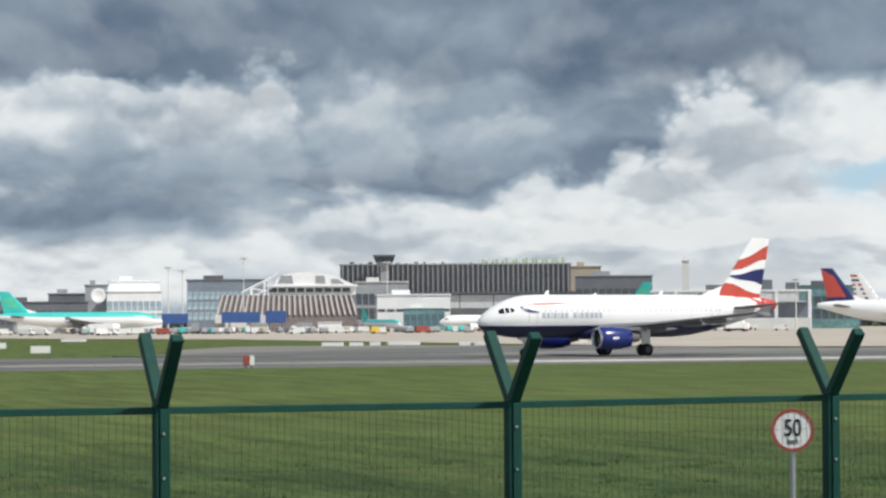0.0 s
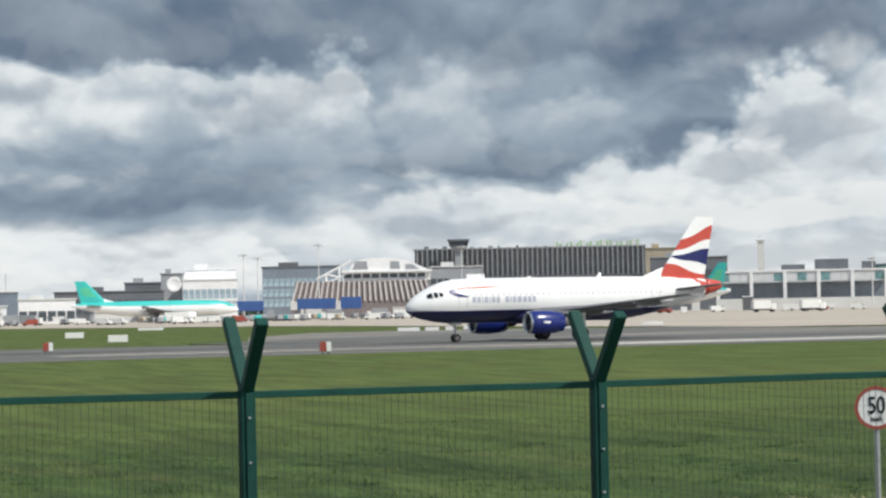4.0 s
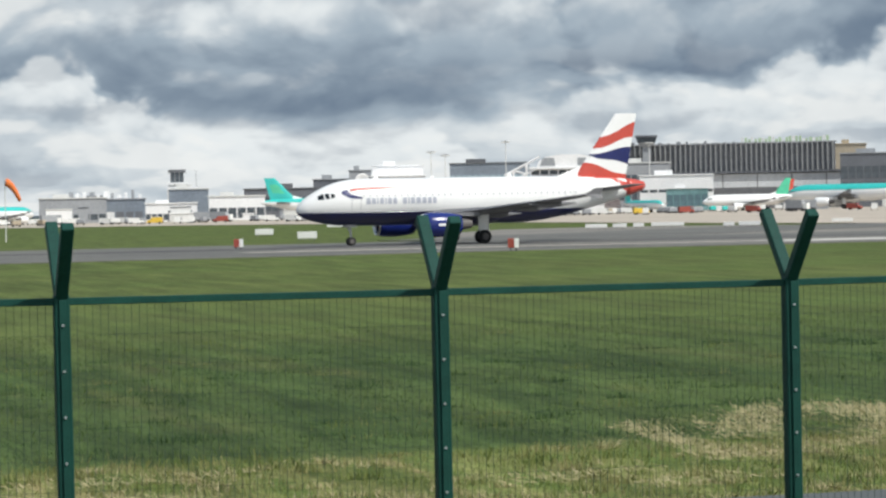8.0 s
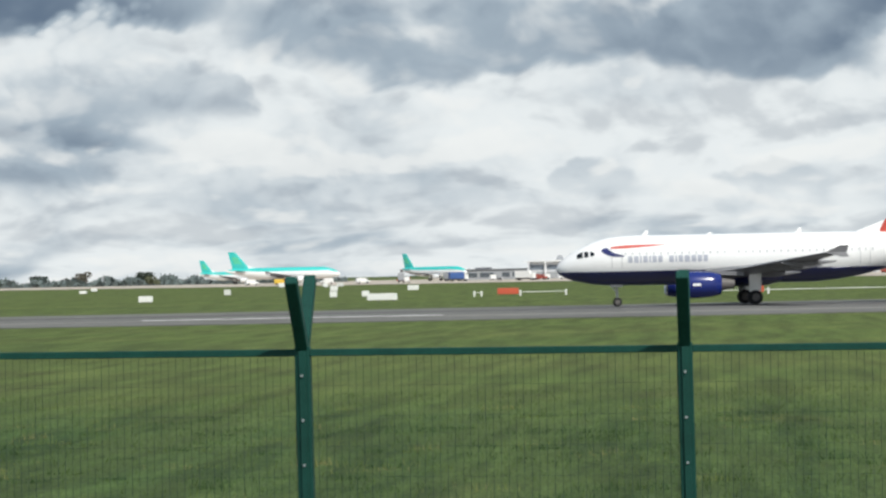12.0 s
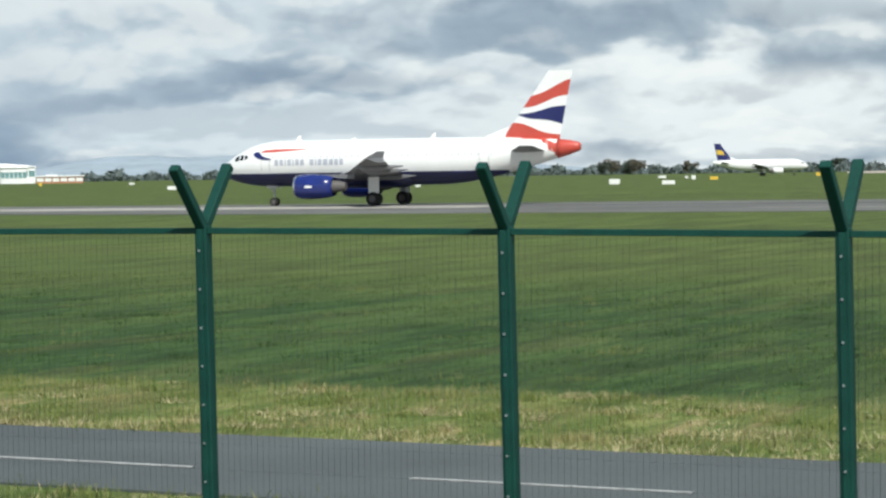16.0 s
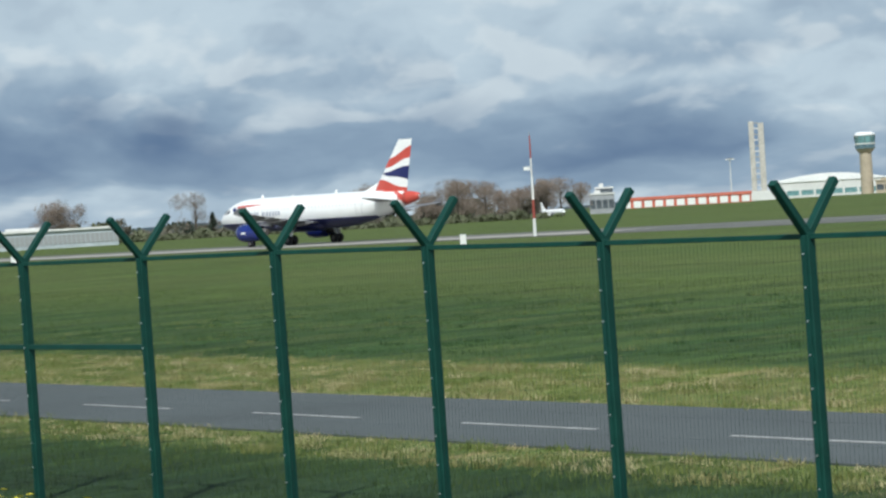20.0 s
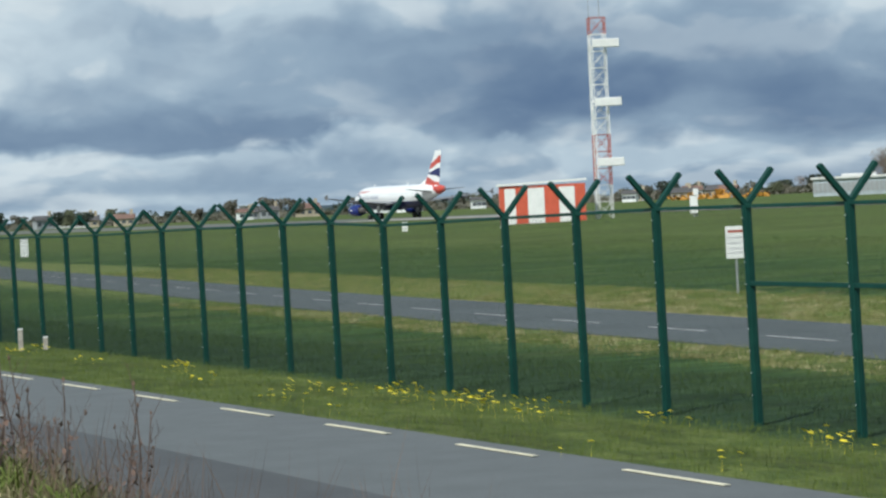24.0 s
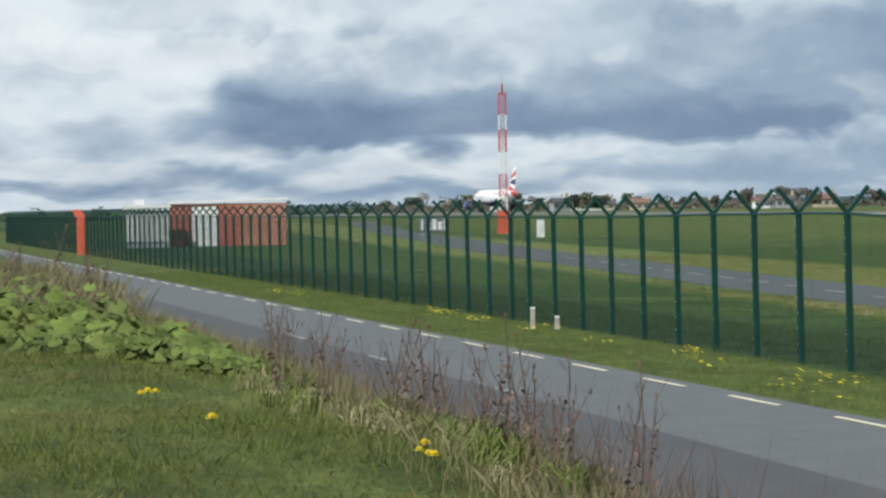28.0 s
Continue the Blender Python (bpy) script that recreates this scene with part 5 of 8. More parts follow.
building("white_cargo_hall", "white service hall with dark doorways", (-11.22, 1080, 23.2, 1.3, 10.0), 20, white_wall, pale_wall, glass_dark, 1, 6, (0.05, 0.6))
# the long glazed pier in the west
long_pier = building("long_pier", "long low grey pier with a flat white roof", (-0.83, 1180, 200.0, -1.5, 8.2), 22, steel_pale, white_wall, blue_cladding, 1, 25, (0.50, 0.86), eaves=2.0)
for i in range(27):
    x0 = -99.4 + 7.62 * i
    part("pier_post", boxes(((x0 - 0.25, -1.9, 0.0), (x0 + 0.25, -1.4, 8.1))), white_wall, long_pier)
for i in range(9):
    x0 = -96.0 + 22.0 * i
    part("pale_panel", boxes(((x0, -0.1, 0.3), (x0 + 9.5, 0.0, 3.4))), pale_wall if i % 2 else grey_wall, long_pier)
building("dark_pier_end", "dark hall at the end of the pier", (4.74, 1170, 29.2, -0.6, 5.0), 22, grey_wall, dark_wall, glass_dark, 1, 4)


def raised_pier(place, n):
    """A bright boarding pier on pillars over a dark undercroft, with a low wall before it."""
    az, d, w, z0, z1 = place
    ob = thing("boarding_pier", "long pale boarding pier raised on white pillars", "pier building", facing(az, d))
    h = z1 - 0.1
    b = max(2.5, z0 - 0.1)
    part("undercroft", boxes(((-w / 2, 5, 0), (w / 2, 16, b))), blue_cladding, ob)
    part("gallery", boxes(((-w / 2, 0, b), (w / 2, 16, h)), bevel=0.1), steel_pale, ob)
    part("roof", boxes(((-w / 2 - 0.5, -0.5, h), (w / 2 + 0.5, 16.5, h + 0.7))), white_wall, ob)
    part("low_wall", boxes(((-w / 2, -9, 0), (w / 2, -8.4, b * 0.42))), pale_wall, ob)
    for i in range(n + 1):
        x = -w / 2 + w * i / n
        part("pillar", boxes(((x - 0.7, -0.6, 0), (x + 0.7, 0.6, h + 0.2)), bevel=0.08), white_wall, ob)
        if i < n:
            for k in range(3):
                xa = x + w / n * (0.08 + 0.3 * k)
                part("glazing", boxes(((xa, -0.08, b + 0.7), (xa + w / n * 0.26, 0.0, h - 0.6))), window_grey if (i + k) % 3 else glass_teal, ob)
    for x0, x1, hh in ((-w * 0.12, w * 0.02, 2.2), (w * 0.08, w * 0.28, 4.2), (w * 0.36, w * 0.44, 3.0)):
        part("roof_plant", boxes(((x0, 5, h + 0.7), (x1, 12, h + 0.7 + hh))), dark_wall, ob)


raised_pier((-27.68, 1090, 69.1, 11.3, 15.8), 5)
rk = random.Random(31)
for i in range(26):
    az = rk.uniform(-13.5, -3.0) if i < 16 else rk.uniform(-27, -14)
    d = rk.uniform(1030, 1090)
    w, h = rk.uniform(3, 11), rk.uniform(2.5, 6.5)
    ob = thing("service_shed", "small flat-roofed service shed at the apron's edge", "shed", facing(az, d), group="service sheds")
    part("wall", boxes(((-w / 2, 0, 0), (w / 2, 5, h)), bevel=0.05), rk.choice((grey_wall, pale_wall, white_wall, dark_wall, glass_teal, slab_grey)), ob)
    part("roof", boxes(((-w / 2 - 0.2, -0.3, h), (w / 2 + 0.2, 5.3, h + 0.35))), rk.choice((pale_wall, white_wall, dark_wall)), ob)


def roof_unit_row(az0, az1, d, n, z):
    for i in range(n):
        a = az0 + (az1 - az0) * (i + 0.5) / n
        ob = thing("roof_vent", "small triangular roof light on a pier roof", "roof vent", facing(a, d, 0, z), group="pier roof vents")
        bm = bmesh.new()
        loft(bm, [[(-2.0, 0, 0), (2.0, 0, 0), (0.9, 0, 2.0), (-0.9, 0, 2.0)], [(-2.0, 4, 0), (2.0, 4, 0), (0.9, 4, 2.0), (-0.9, 4, 2.0)]])
        part("hood", bm, grey_wall, ob)
        part("skirt", boxes(((-2.3, -0.2, -0.2), (2.3, 4.2, 0.0))), pale_wall, ob)


roof_unit_row(3.78, -4.81, 1188, 9, 8.47 + 0.5)


def radar_cab(place, name, label, shaft_mat, cab_w):
    """A tower with a flared cab under a flat roof."""
    az, d, w, z0, z1 = place
    ob = thing(name, label, "tower", facing(az, d))
    h = z1 - 0.1
    part("shaft", boxes(((-w * 0.2, -w * 0.2, 0), (w * 0.2, w * 0.2, h - 6)), bevel=0.3), shaft_mat, ob)
    bm = bmesh.new()
    loft(bm, [[(sx * a, sy * a, z) for sx, sy in ((-1, -1), (1, -1), (1, 1), (-1, 1))] for a, z in ((w * 0.22, h - 6), (cab_w * 0.42, h - 3.6))])
    part("flare", bm, grey_wall, ob)
    bm = bmesh.new()
    loft(bm, [[(sx * a, sy * a, z) for sx, sy in ((-1, -1), (1, -1), (1, 1), (-1, 1))] for a, z in ((cab_w * 0.42, h - 3.6), (cab_w * 0.5, h - 1.0))])
    part("cab_glazing", bm, glass_dark, ob)
    part("roof", boxes(((-cab_w * 0.53, -cab_w * 0.53, h - 1.0), (cab_w * 0.53, cab_w * 0.53, h)), bevel=0.15), dark_wall, ob)
    return ob


radar_cab((-20.21, 1290, 10.4, 19.4, 37.3), "apron_tower", "dark mushroom-topped apron control cab", grey_wall, 10.3)


def old_tower(place):
    """The stepped old control tower in pale concrete."""
    az, d, w, z0, z1 = place
    ob = thing("old_control_tower", "stepped pale concrete tower with a glazed cab", "tower", facing(az, d))
    h = z1 - 0.1
    part("base", boxes(((-w * 0.5, 0, 0), (w * 0.9, 12, h * 0.60))), pale_wall, ob)
    part("lower_step", boxes(((-w * 0.48, 0.4, h * 0.60), (w * 0.95, 11, h * 0.66))), white_wall, ob)
    part("middle", boxes(((-w * 0.45, 1, h * 0.66), (w * 0.62, 10, h * 0.71))), pale_wall, ob)
    part("gallery", boxes(((-w * 0.5, 0.4, h * 0.71), (w * 0.46, 10, h * 0.75))), white_wall, ob)
    part("cab", boxes(((-w * 0.36, 1.5, h * 0.75), (w * 0.24, 8, h * 0.94))), glass_dark, ob)
    part("roof", boxes(((-w * 0.44, 1.0, h * 0.94), (w * 0.34, 8.5, h))), slab_grey, ob)
    for i in range(3):
        part("mullion", boxes(((-w * 0.36 + w * 0.2 * i, 1.3, h * 0.75), (-w * 0.36 + w * 0.2 * i + 0.25, 1.5, h * 0.94))), steel_grey, ob)
    bm = bmesh.new()
    tube(bm, (w * 0.8, 4, h * 0.6), (w * 0.8, 4, h * 0.97), 0.14)
    part("mast", bm, steel_grey, ob)


old_tower((-9.95, 1150, 9.8, 1.7, 22.8))


def arch_pavilion(skirt, top):
    """The pier head: slanted slats below a white framed roof."""
    az, d, w, z0, z1 = skirt
    ob = thing("gate_building", "round gate building with slanted pale slats and white arched roof frame", "pier building", facing(az, d))
    h = z1 - 0.1
    bm = bmesh.new()
    loft(bm, [[(-w / 2, -4, 0), (w / 2, -4, 0), (w / 2, 24, 0), (-w / 2, 24, 0)], [(-w * 0.46, 1, h), (w * 0.46, 1, h), (w * 0.46, 20, h), (-w * 0.46, 20, h)]])
    part("hall", bm, mat("dark_slat_wall", (0.17, 0.14, 0.135), 0.6, vary=0.2, scale=0.2, fine=1.0), ob)
    n = 26
    slat_pale = mat("slat_pale", (0.54, 0.50, 0.48), 0.7, vary=0.12, scale=0.2, fine=1.5)
    for i in range(n):
        f = (i + 0.5) / n - 0.5
        bm = bmesh.new()
        a, b = Vector((w * f, -2.6, h * 0.46)), Vector((w * 0.92 * f, 0.3, h))
        hw = w / n * 0.15
        loft(bm, [[a + Vector((-hw, 0, 0)), a + Vector((hw, 0, 0)), a + Vector((hw, 0.5, 0.2)), a + Vector((-hw, 0.5, 0.2))],
                  [b + Vector((-hw, 0, 0)), b + Vector((hw, 0, 0)), b + Vector((hw, 0.5, 0.2)), b + Vector((-hw, 0.5, 0.2))]])
        part("slat", bm, slat_pale, ob)
    az2, d2, w2, _, z2 = top
    c = (az - az2) * math.pi / 180 * d
    part("white_wall", boxes(((c - w2 * 0.28, 3, h + 0.01), (c + w2 * 0.5, 18, h + (z2 - h) * 0.42))), white_wall, ob)
    pane = None
    for i in range(9):
        p = Vector((c - w2 * 0.24 + w2 * 0.082 * i, 2.95, h + (z2 - h) * 0.22))
        if pane is None:
            pane = part("window", boxes(((-1.6, -0.1, -0.9), (1.6, 0.1, 0.9))), glass_dark, ob)
            pane.location = p
        else:
            again(pane, Matrix.Translation(p), ob)
    def at(f, q):
        return (c - w2 / 2 + w2 * f, h + (z2 - h) * q)
    # the white vaulted roof over the eastern half, with dark skylights
    prof = [at(0.27, 0.42), at(0.29, 0.70), at(0.36, 0.92), at(0.48, 1.0), at(0.66, 1.0), at(0.80, 0.86), at(0.93, 0.58), at(1.0, 0.42)]
    bm = bmesh.new()
    loft(bm, [[(x, 2.2, z) for x, z in prof], [(x, 18.5, z) for x, z in prof]])
    part("vaulted_roof", bm, white_wall, ob)
    for f0, f1, q0, q1, top0, top1 in ((0.30, 0.44, 0.50, 0.86, 0.33, 0.43), (0.64, 0.73, 0.50, 0.84, 0.64, 0.72), (0.78, 0.90, 0.48, 0.70, 0.78, 0.84)):
        bm = bmesh.new()
        loft(bm, [[(*at(f0, q0)[:1], y, at(f0, q0)[1]) for y in (2.08, 2.3)][:1] + [(at(f1, q0)[0], 2.08, at(f1, q0)[1]), (at(top1, q1)[0], 2.08, at(top1, q1)[1]), (at(top0, q1)[0], 2.08, at(top0, q1)[1])],
                  [(at(f0, q0)[0], 2.3, at(f0, q0)[1]), (at(f1, q0)[0], 2.3, at(f1, q0)[1]), (at(top1, q1)[0], 2.3, at(top1, q1)[1]), (at(top0, q1)[0], 2.3, at(top0, q1)[1])]])
        part("skylight", bm, grey_wall, ob)
    part("eave", boxes(((c - w2 * 0.30, 1.2, h + (z2 - h) * 0.36), (c + w2 * 0.515, 19, h + (z2 - h) * 0.46)), bevel=0.1), white_wall, ob)
    # the open truss that slopes down to the west
    for y0 in (2.0, 17.0):
        for name, a, b, r in (("truss_chord", at(-0.02, 0.12), at(0.30, 0.92), 0.5), ("truss_tie", at(0.06, -0.1), at(0.30, 0.45), 0.4), ("truss_post", at(0.06, -0.3), at(0.06, 0.32), 0.45), ("truss_post", at(0.18, -0.3), at(0.18, 0.62), 0.45), ("truss_tie", at(0.06, 0.32), at(0.18, 0.18), 0.35)):
            bm = bmesh.new()
            tube(bm, (a[0], y0, a[1]), (b[0], y0, b[1]), r, n=6)
            part(name, bm, white_wall, ob)
    return ob


arch_pavilion((-18.07, 1100, 60.7, 4.2, 15.6), (-18.36, 1100, 47.0, 15.6, 25.1))


def jet_bridge(az, d, w, z0, z1, label):
    ob = thing("jet_bridge", label, "jet bridge", facing(az, d), group="jet bridges")
    zb = max(2.2, z0)
    part("tunnel", boxes(((-w / 2, 0, zb), (w / 2, 3.2, max(zb + 2.6, z1))), bevel=0.1), blue_panel, ob)
    part("head", boxes(((-w / 2 - 2.5, -0.4, zb - 0.3), (-w / 2, 3.6, zb + 3.0)), bevel=0.1), pale_wall, ob)
    for f in (-0.3, 0.3):
        bm = bmesh.new()
        tube(bm, (w * f, 1.6, 0), (w * f, 1.6, zb), 0.4)
        part("leg", bm, steel_grey, ob)


jet_bridge(-17.07, 1010, 15.0, 4.0, 8.1, "blue boarding bridge on steel legs")
jet_bridge(-17.83, 1015, 8.1, 3.9, 8.5, "blue boarding bridge on steel legs")
jet_bridge(-15.63, 1020, 10.3, 3.7, 7.6, "blue boarding bridge on steel legs")


def light_mast(az, d, h, label="tall grey apron floodlight mast"):
    ob = thing("floodlight_mast", label, "light mast", facing(az, d), group="apron floodlights")
    bm = bmesh.new()
    tube(bm, (0, 0, 0), (0, 0, h), 0.32, 0.14)
    part("pole", bm, pale_wall, ob)
    bm = bmesh.new()
    tube(bm, (0, 0, h - 0.5), (0, 0, h), 1.1, 1.4, n=10)
    part("ring", bm, steel_grey, ob)
    for i in range(6):
        a = 2 * math.pi * i / 6
        bm = boxes(((-0.45, -0.3, -0.35), (0.45, 0.3, 0.1)), bevel=0.05)
        o = part("lamp", bm, pale_wall, ob)
        o.location = (1.5 * math.cos(a), 1.5 * math.sin(a), h - 0.3)


light_mast(-17.13, 1080, 30.62)
light_mast(-15.49, 1100, 27.42)
light_mast(-15.80, 1060, 25.15)
light_mast(-20.27, 1210, 32.06)
light_mast(-29.20, 1000, 19.19)
light_mast(-5.97, 1000, 22.85)
light_mast(42.42, 1100, 18.4)
light_mast(38.21, 1100, 18.0)


def dish(az, d, z, r):
    ob = thing("radome", "white dish on a roof bracket", "dish", facing(az, d, 0, z))
    bm = bmesh.new()
    loft(bm, [[(rr * math.cos(2 * math.pi * i / 16), -yy, rr * math.sin(2 * math.pi * i / 16)) for i in range(16)] for rr, yy in ((r * 0.2, -0.8), (r * 0.7, -0.2), (r, 0.6), (r * 0.95, 0.7), (r * 0.6, 0.1))])
    part("bowl", bm, white_wall, ob, smooth=True)
    bm = bmesh.new()
    tube(bm, (0, 0.8, 0), (0, 2.0, -r * 1.2), 0.25)
    part("bracket", bm, steel_grey, ob)


dish(-13.97, 1180, 16.57, 3.4)


# ---- parked airliners ----
liner = airliner("parked_airliner", "teal and white airliner parked on the apron", white_paint, None, 0, teal, white_paint)
liner["group"] = "parked teal airliners"


def teal_top(ob):
    """The upper half of the fuselage in teal, with a light green leaf on the fin."""
    bm = bmesh.new()
    n = 20
    xs = [0.9, 1.6, 2.4, 3.4, 4.6, 6.4, 12, 18, 22, 24.5, 27, 29.5, 31.5, 33.0]
    rings = []
    for x in xs:
        zc, rz, ry = fuse_at(x)
        a0 = 0.36 if x > 3 else 0.55
        rings.append([bm.verts.new((x, (ry + 0.05) * math.cos(a0 + (math.pi - 2 * a0) * i / n), zc + (rz + 0.05) * math.sin(a0 + (math.pi - 2 * a0) * i / n))) for i in range(n + 1)])
    for a, b in zip(rings, rings[1:]):
        for i in range(n):
            bm.faces.new((a[i], a[i + 1], b[i + 1], b[i]))
    bmesh.ops.recalc_face_normals(bm, faces=bm.faces)
    part("teal_upper", bm, teal, ob, smooth=True)
    for sd in (-1, 1):
        part("leaf_mark", fin_patch([(f, 7.0 + 0.6 * f, 9.4 + 0.4 * math.sin(3 * f)) for f in (0.25, 0.4, 0.6, 0.8)], sd), shamrock, ob)


teal_top(liner)


def park(ob, t_az, d, length, heading, dup=True, slim=1.0):
    """Set an airliner down with the middle of its body at an azimuth and distance."""
    x, y = polar(t_az, d)
    k = length / 33.84
    m = Matrix.Translation((x, y, land(x, y) + 0.14)) @ pose(0, 0, 0, 0, 0, heading) @ Matrix.Translation((-16.9 * k, 0, 0))
    if dup:
        o = copy_thing(ob, m)
    else:
        o = ob
        o.matrix_basis = m
    o.scale = (k, k * slim, k * slim)
    return o


# tail towards the west: nose points east
park(liner, -13.57, 950, 61, 176, dup=False, slim=0.74)
o = park(liner, -24.65, 1000, 54, -42)
o = park(liner, -6.05, 1000, 40, 180 + 42)
o = park(liner, 9.38, 1050, 46, 180 + 8, slim=0.85)
o = park(liner, 10.47, 1250, 34, 180 + 4)
o = park(liner, 6.08, 1150, 36, 180 - 30)

plain = airliner("white_airliner", "plain white airliner parked on the apron", white_paint, None, 0, white_paint, white_paint)
park(plain, -2.46, 1060, 32, 190, dup=False)
o = park(plain, -4.30, 1060, 32, 190)
green_tail = airliner("green_tailed_airliner", "white airliner with a green tail", white_paint, None, 0, shamrock, white_paint)
park(green_tail, -22.40, 1000, 36, -5, dup=False)

# tails of two more airliners behind the east pier
navy_tail = airliner("navy_tailed_airliner", "white airliner with a navy and red tail", white_paint, None, 0, tail_navy, white_paint)
for sd in (-1, 1):
    part("red_panel", fin_patch([(f, 6.3, 9.5 + 2.0 * f) for f in (0.3, 0.5, 0.75, 1.0)], sd), tail_red, navy_tail)
park(navy_tail, -29.95 - 1.75, 730, 52, 152, dup=False)
striped = airliner("striped_tail_airliner", "white airliner with red and navy tail stripes", white_paint, None, 0, white_paint, white_paint)
for sd in (-1, 1):
    for i in range(6):
        z = 6.3 + 0.9 * i
        part("tail_stripe", fin_patch([(f, z, z + 0.45) for f in (0.05, 0.5, 1.0)], sd), tail_red if i % 2 else tail_navy, striped)
park(striped, -30.51 - 1.6, 850, 54, 152, dup=False)
red_tail = airliner("red_tailed_airliner", "white airliner with a red tail", white_paint, None, 0, tail_red, white_paint)
park(red_tail, -22.70, 1050, 36, 18, dup=False)
blue_tail = airliner("blue_tailed_airliner", "white airliner with a bright blue tail", white_paint, None, 0, blue_panel, white_paint)
park(blue_tail, 37.40, 1120, 30, 180 + 62, dup=False)
yellow_tail = airliner("gold_tailed_airliner", "white airliner with navy and gold tail taxiing far off", white_paint, None, 0, tail_navy, white_paint)
for sd in (-1, 1):
    part("gold_mark", fin_patch([(f, 7.6, 9.2) for f in (0.3, 0.6, 0.9)], sd), yellow_paint, yellow_tail)
park(yellow_tail, 17.88, 820, 30, 180 + 25, dup=False)


# ---- apron vehicles ----
def van(label, body, scale=1.0):
    ob = thing("apron_vehicle", label, "van", group="apron vehicles")
    bm = bmesh.new()
    prof = [(-2.6, 0.45), (2.5, 0.45), (2.6, 1.1), (1.7, 1.25), (1.1, 2.1), (-2.55, 2.2)]
    loft(bm, [[(x * scale, -0.95 * scale, z * scale) for x, z in prof], [(x * scale, 0.95 * scale, z * scale) for x, z in prof]])
    part("body", bm, body, ob)
    part("windscreen", boxes(((1.15 * scale, -0.97 * scale, 1.3 * scale), (1.45 * scale, 0.97 * scale, 1.9 * scale))), glass_dark, ob)
    for x in (-1.7, 1.7):
        for sy in (-0.9, 0.9):
            bm = bmesh.new()
            tube(bm, (x * scale, (sy - 0.12) * scale, 0.38 * scale), (x * scale, (sy + 0.12) * scale, 0.38 * scale), 0.38 * scale, n=12)
            part("wheel", bm, tyre, ob)
    return ob


def truck(label, body):
    ob = thing("apron_truck", label, "truck", group="apron trucks")
    part("cab", boxes(((2.2, -1.1, 0.7), (3.8, 1.1, 2.6)), bevel=0.12), signal_white, ob)
    part("cargo_box", boxes(((-3.8, -1.2, 1.0), (2.0, 1.2, 3.6)), bevel=0.06), body, ob)
    part("chassis", boxes(((-3.7, -0.9, 0.55), (3.6, 0.9, 1.0))), dark_steel, ob)
    for x in (-2.6, 2.8):
        for sy in (-0.95, 0.95):
            bm = bmesh.new()
            tube(bm, (x, sy - 0.14, 0.48), (x, sy + 0.14, 0.48), 0.48, n=12)
            part("wheel", bm, tyre, ob)
    return ob


rv = random.Random(5)
kinds = [van("white service van on the apron", signal_white), van("yellow service van on the apron", yellow_paint),
         truck("white catering truck on the apron", signal_white), truck("blue box truck on the apron", blue_panel), truck("grey box truck on the apron", grey_wall),
         van("red tractor van on the apron", red_panel)]
for i in range(120):
    k = i if i < 6 else rv.choices(range(6), (6, 0.6, 0.8, 0.15, 1.2, 0.5))[0]
    az = rv.uniform(-29, 11)
    d = rv.uniform(800, 960) if az < -8 else rv.uniform(960, 1080)
    m = facing(az, d, rv.choice((0, 90, 180, 20, -25)))
    m.translation.z += 0.14
    if i < 6:
        kinds[k].matrix_basis = m
    else:
        copy_thing(kinds[k], m)

# a clutter of carts and steps round the stands
def cart(label, body):
    ob = thing("baggage_cart", label, "cart", group="apron carts")
    part("bed", boxes(((-1.6, -0.8, 0.45), (1.6, 0.8, 0.6)), bevel=0.03), dark_steel, ob)
    part("load", boxes(((-1.4, -0.75, 0.6), (1.4, 0.75, 2.0)), bevel=0.15), body, ob)
    for x in (-1.1, 1.1):
        for sy in (-0.6, 0.6):
            bm = bmesh.new()
            tube(bm, (x, sy - 0.1, 0.25), (x, sy + 0.1, 0.25), 0.25, n=8)
            part("wheel", bm, tyre, ob)
    return ob


carts = [cart("loaded grey baggage cart on the apron", grey_wall), cart("white covered cart on the apron", signal_white), cart("teal cargo container on a cart", teal), cart("tan loaded cart on the apron", tan_wall)]
for i in range(110):
    az = rv.gauss(-16, 2.6) if i % 3 else rv.uniform(-24, -6)
    m = facing(az, rv.uniform(840, 1000), rv.uniform(0, 180))
    m.translation.z += 0.14
    if i < 4:
        carts[i].matrix_basis = m
    else:
        copy_thing(carts[rv.choices(range(4), (4, 2, 1, 3))[0]], m)
# a teal commuter plane at the stand before the terminal
commuter = airliner("commuter_plane", "small teal and white plane parked before the terminal", white_paint, None, 0, teal, teal)
teal_top(commuter)
park(commuter, -20.12, 990, 27, 104, dup=False)
building("teal_gate_room", "low teal gate room under a white pier", (-21.08, 1160, 18.4, 4.2, 10.0), 8, glass_teal, white_wall, glass_blue, 1, 6, (0.15, 0.8))

# ---- signs and boxes on the grass ----
def field_sign(x, y, w, h, face, label, legs=2, side_mat=None):
    """A low airfield sign: a box on short legs."""
    ob = thing("airfield_sign", label, "airfield sign", pose(x, y, land(x, y), 0, 0, math.degrees(math.atan2(-x, y))), group="airfield signs")
    part("cabinet", boxes(((-w / 2, -0.15, 0.25), (w / 2, 0.15, 0.25 + h)), bevel=0.02), face, ob)
    if side_mat is not None:
        part("end_panel", boxes(((w * 0.1, -0.17, 0.25), (w / 2 + 0.01, 0.17, 0.26 + h))), side_mat, ob)
    for i in range(legs):
        f = (i + 0.5) / legs - 0.5
        part("leg", boxes(((w * f - 0.05, -0.05, -0.1), (w * f + 0.05, 0.05, 0.25))), dark_steel, ob)
    return ob


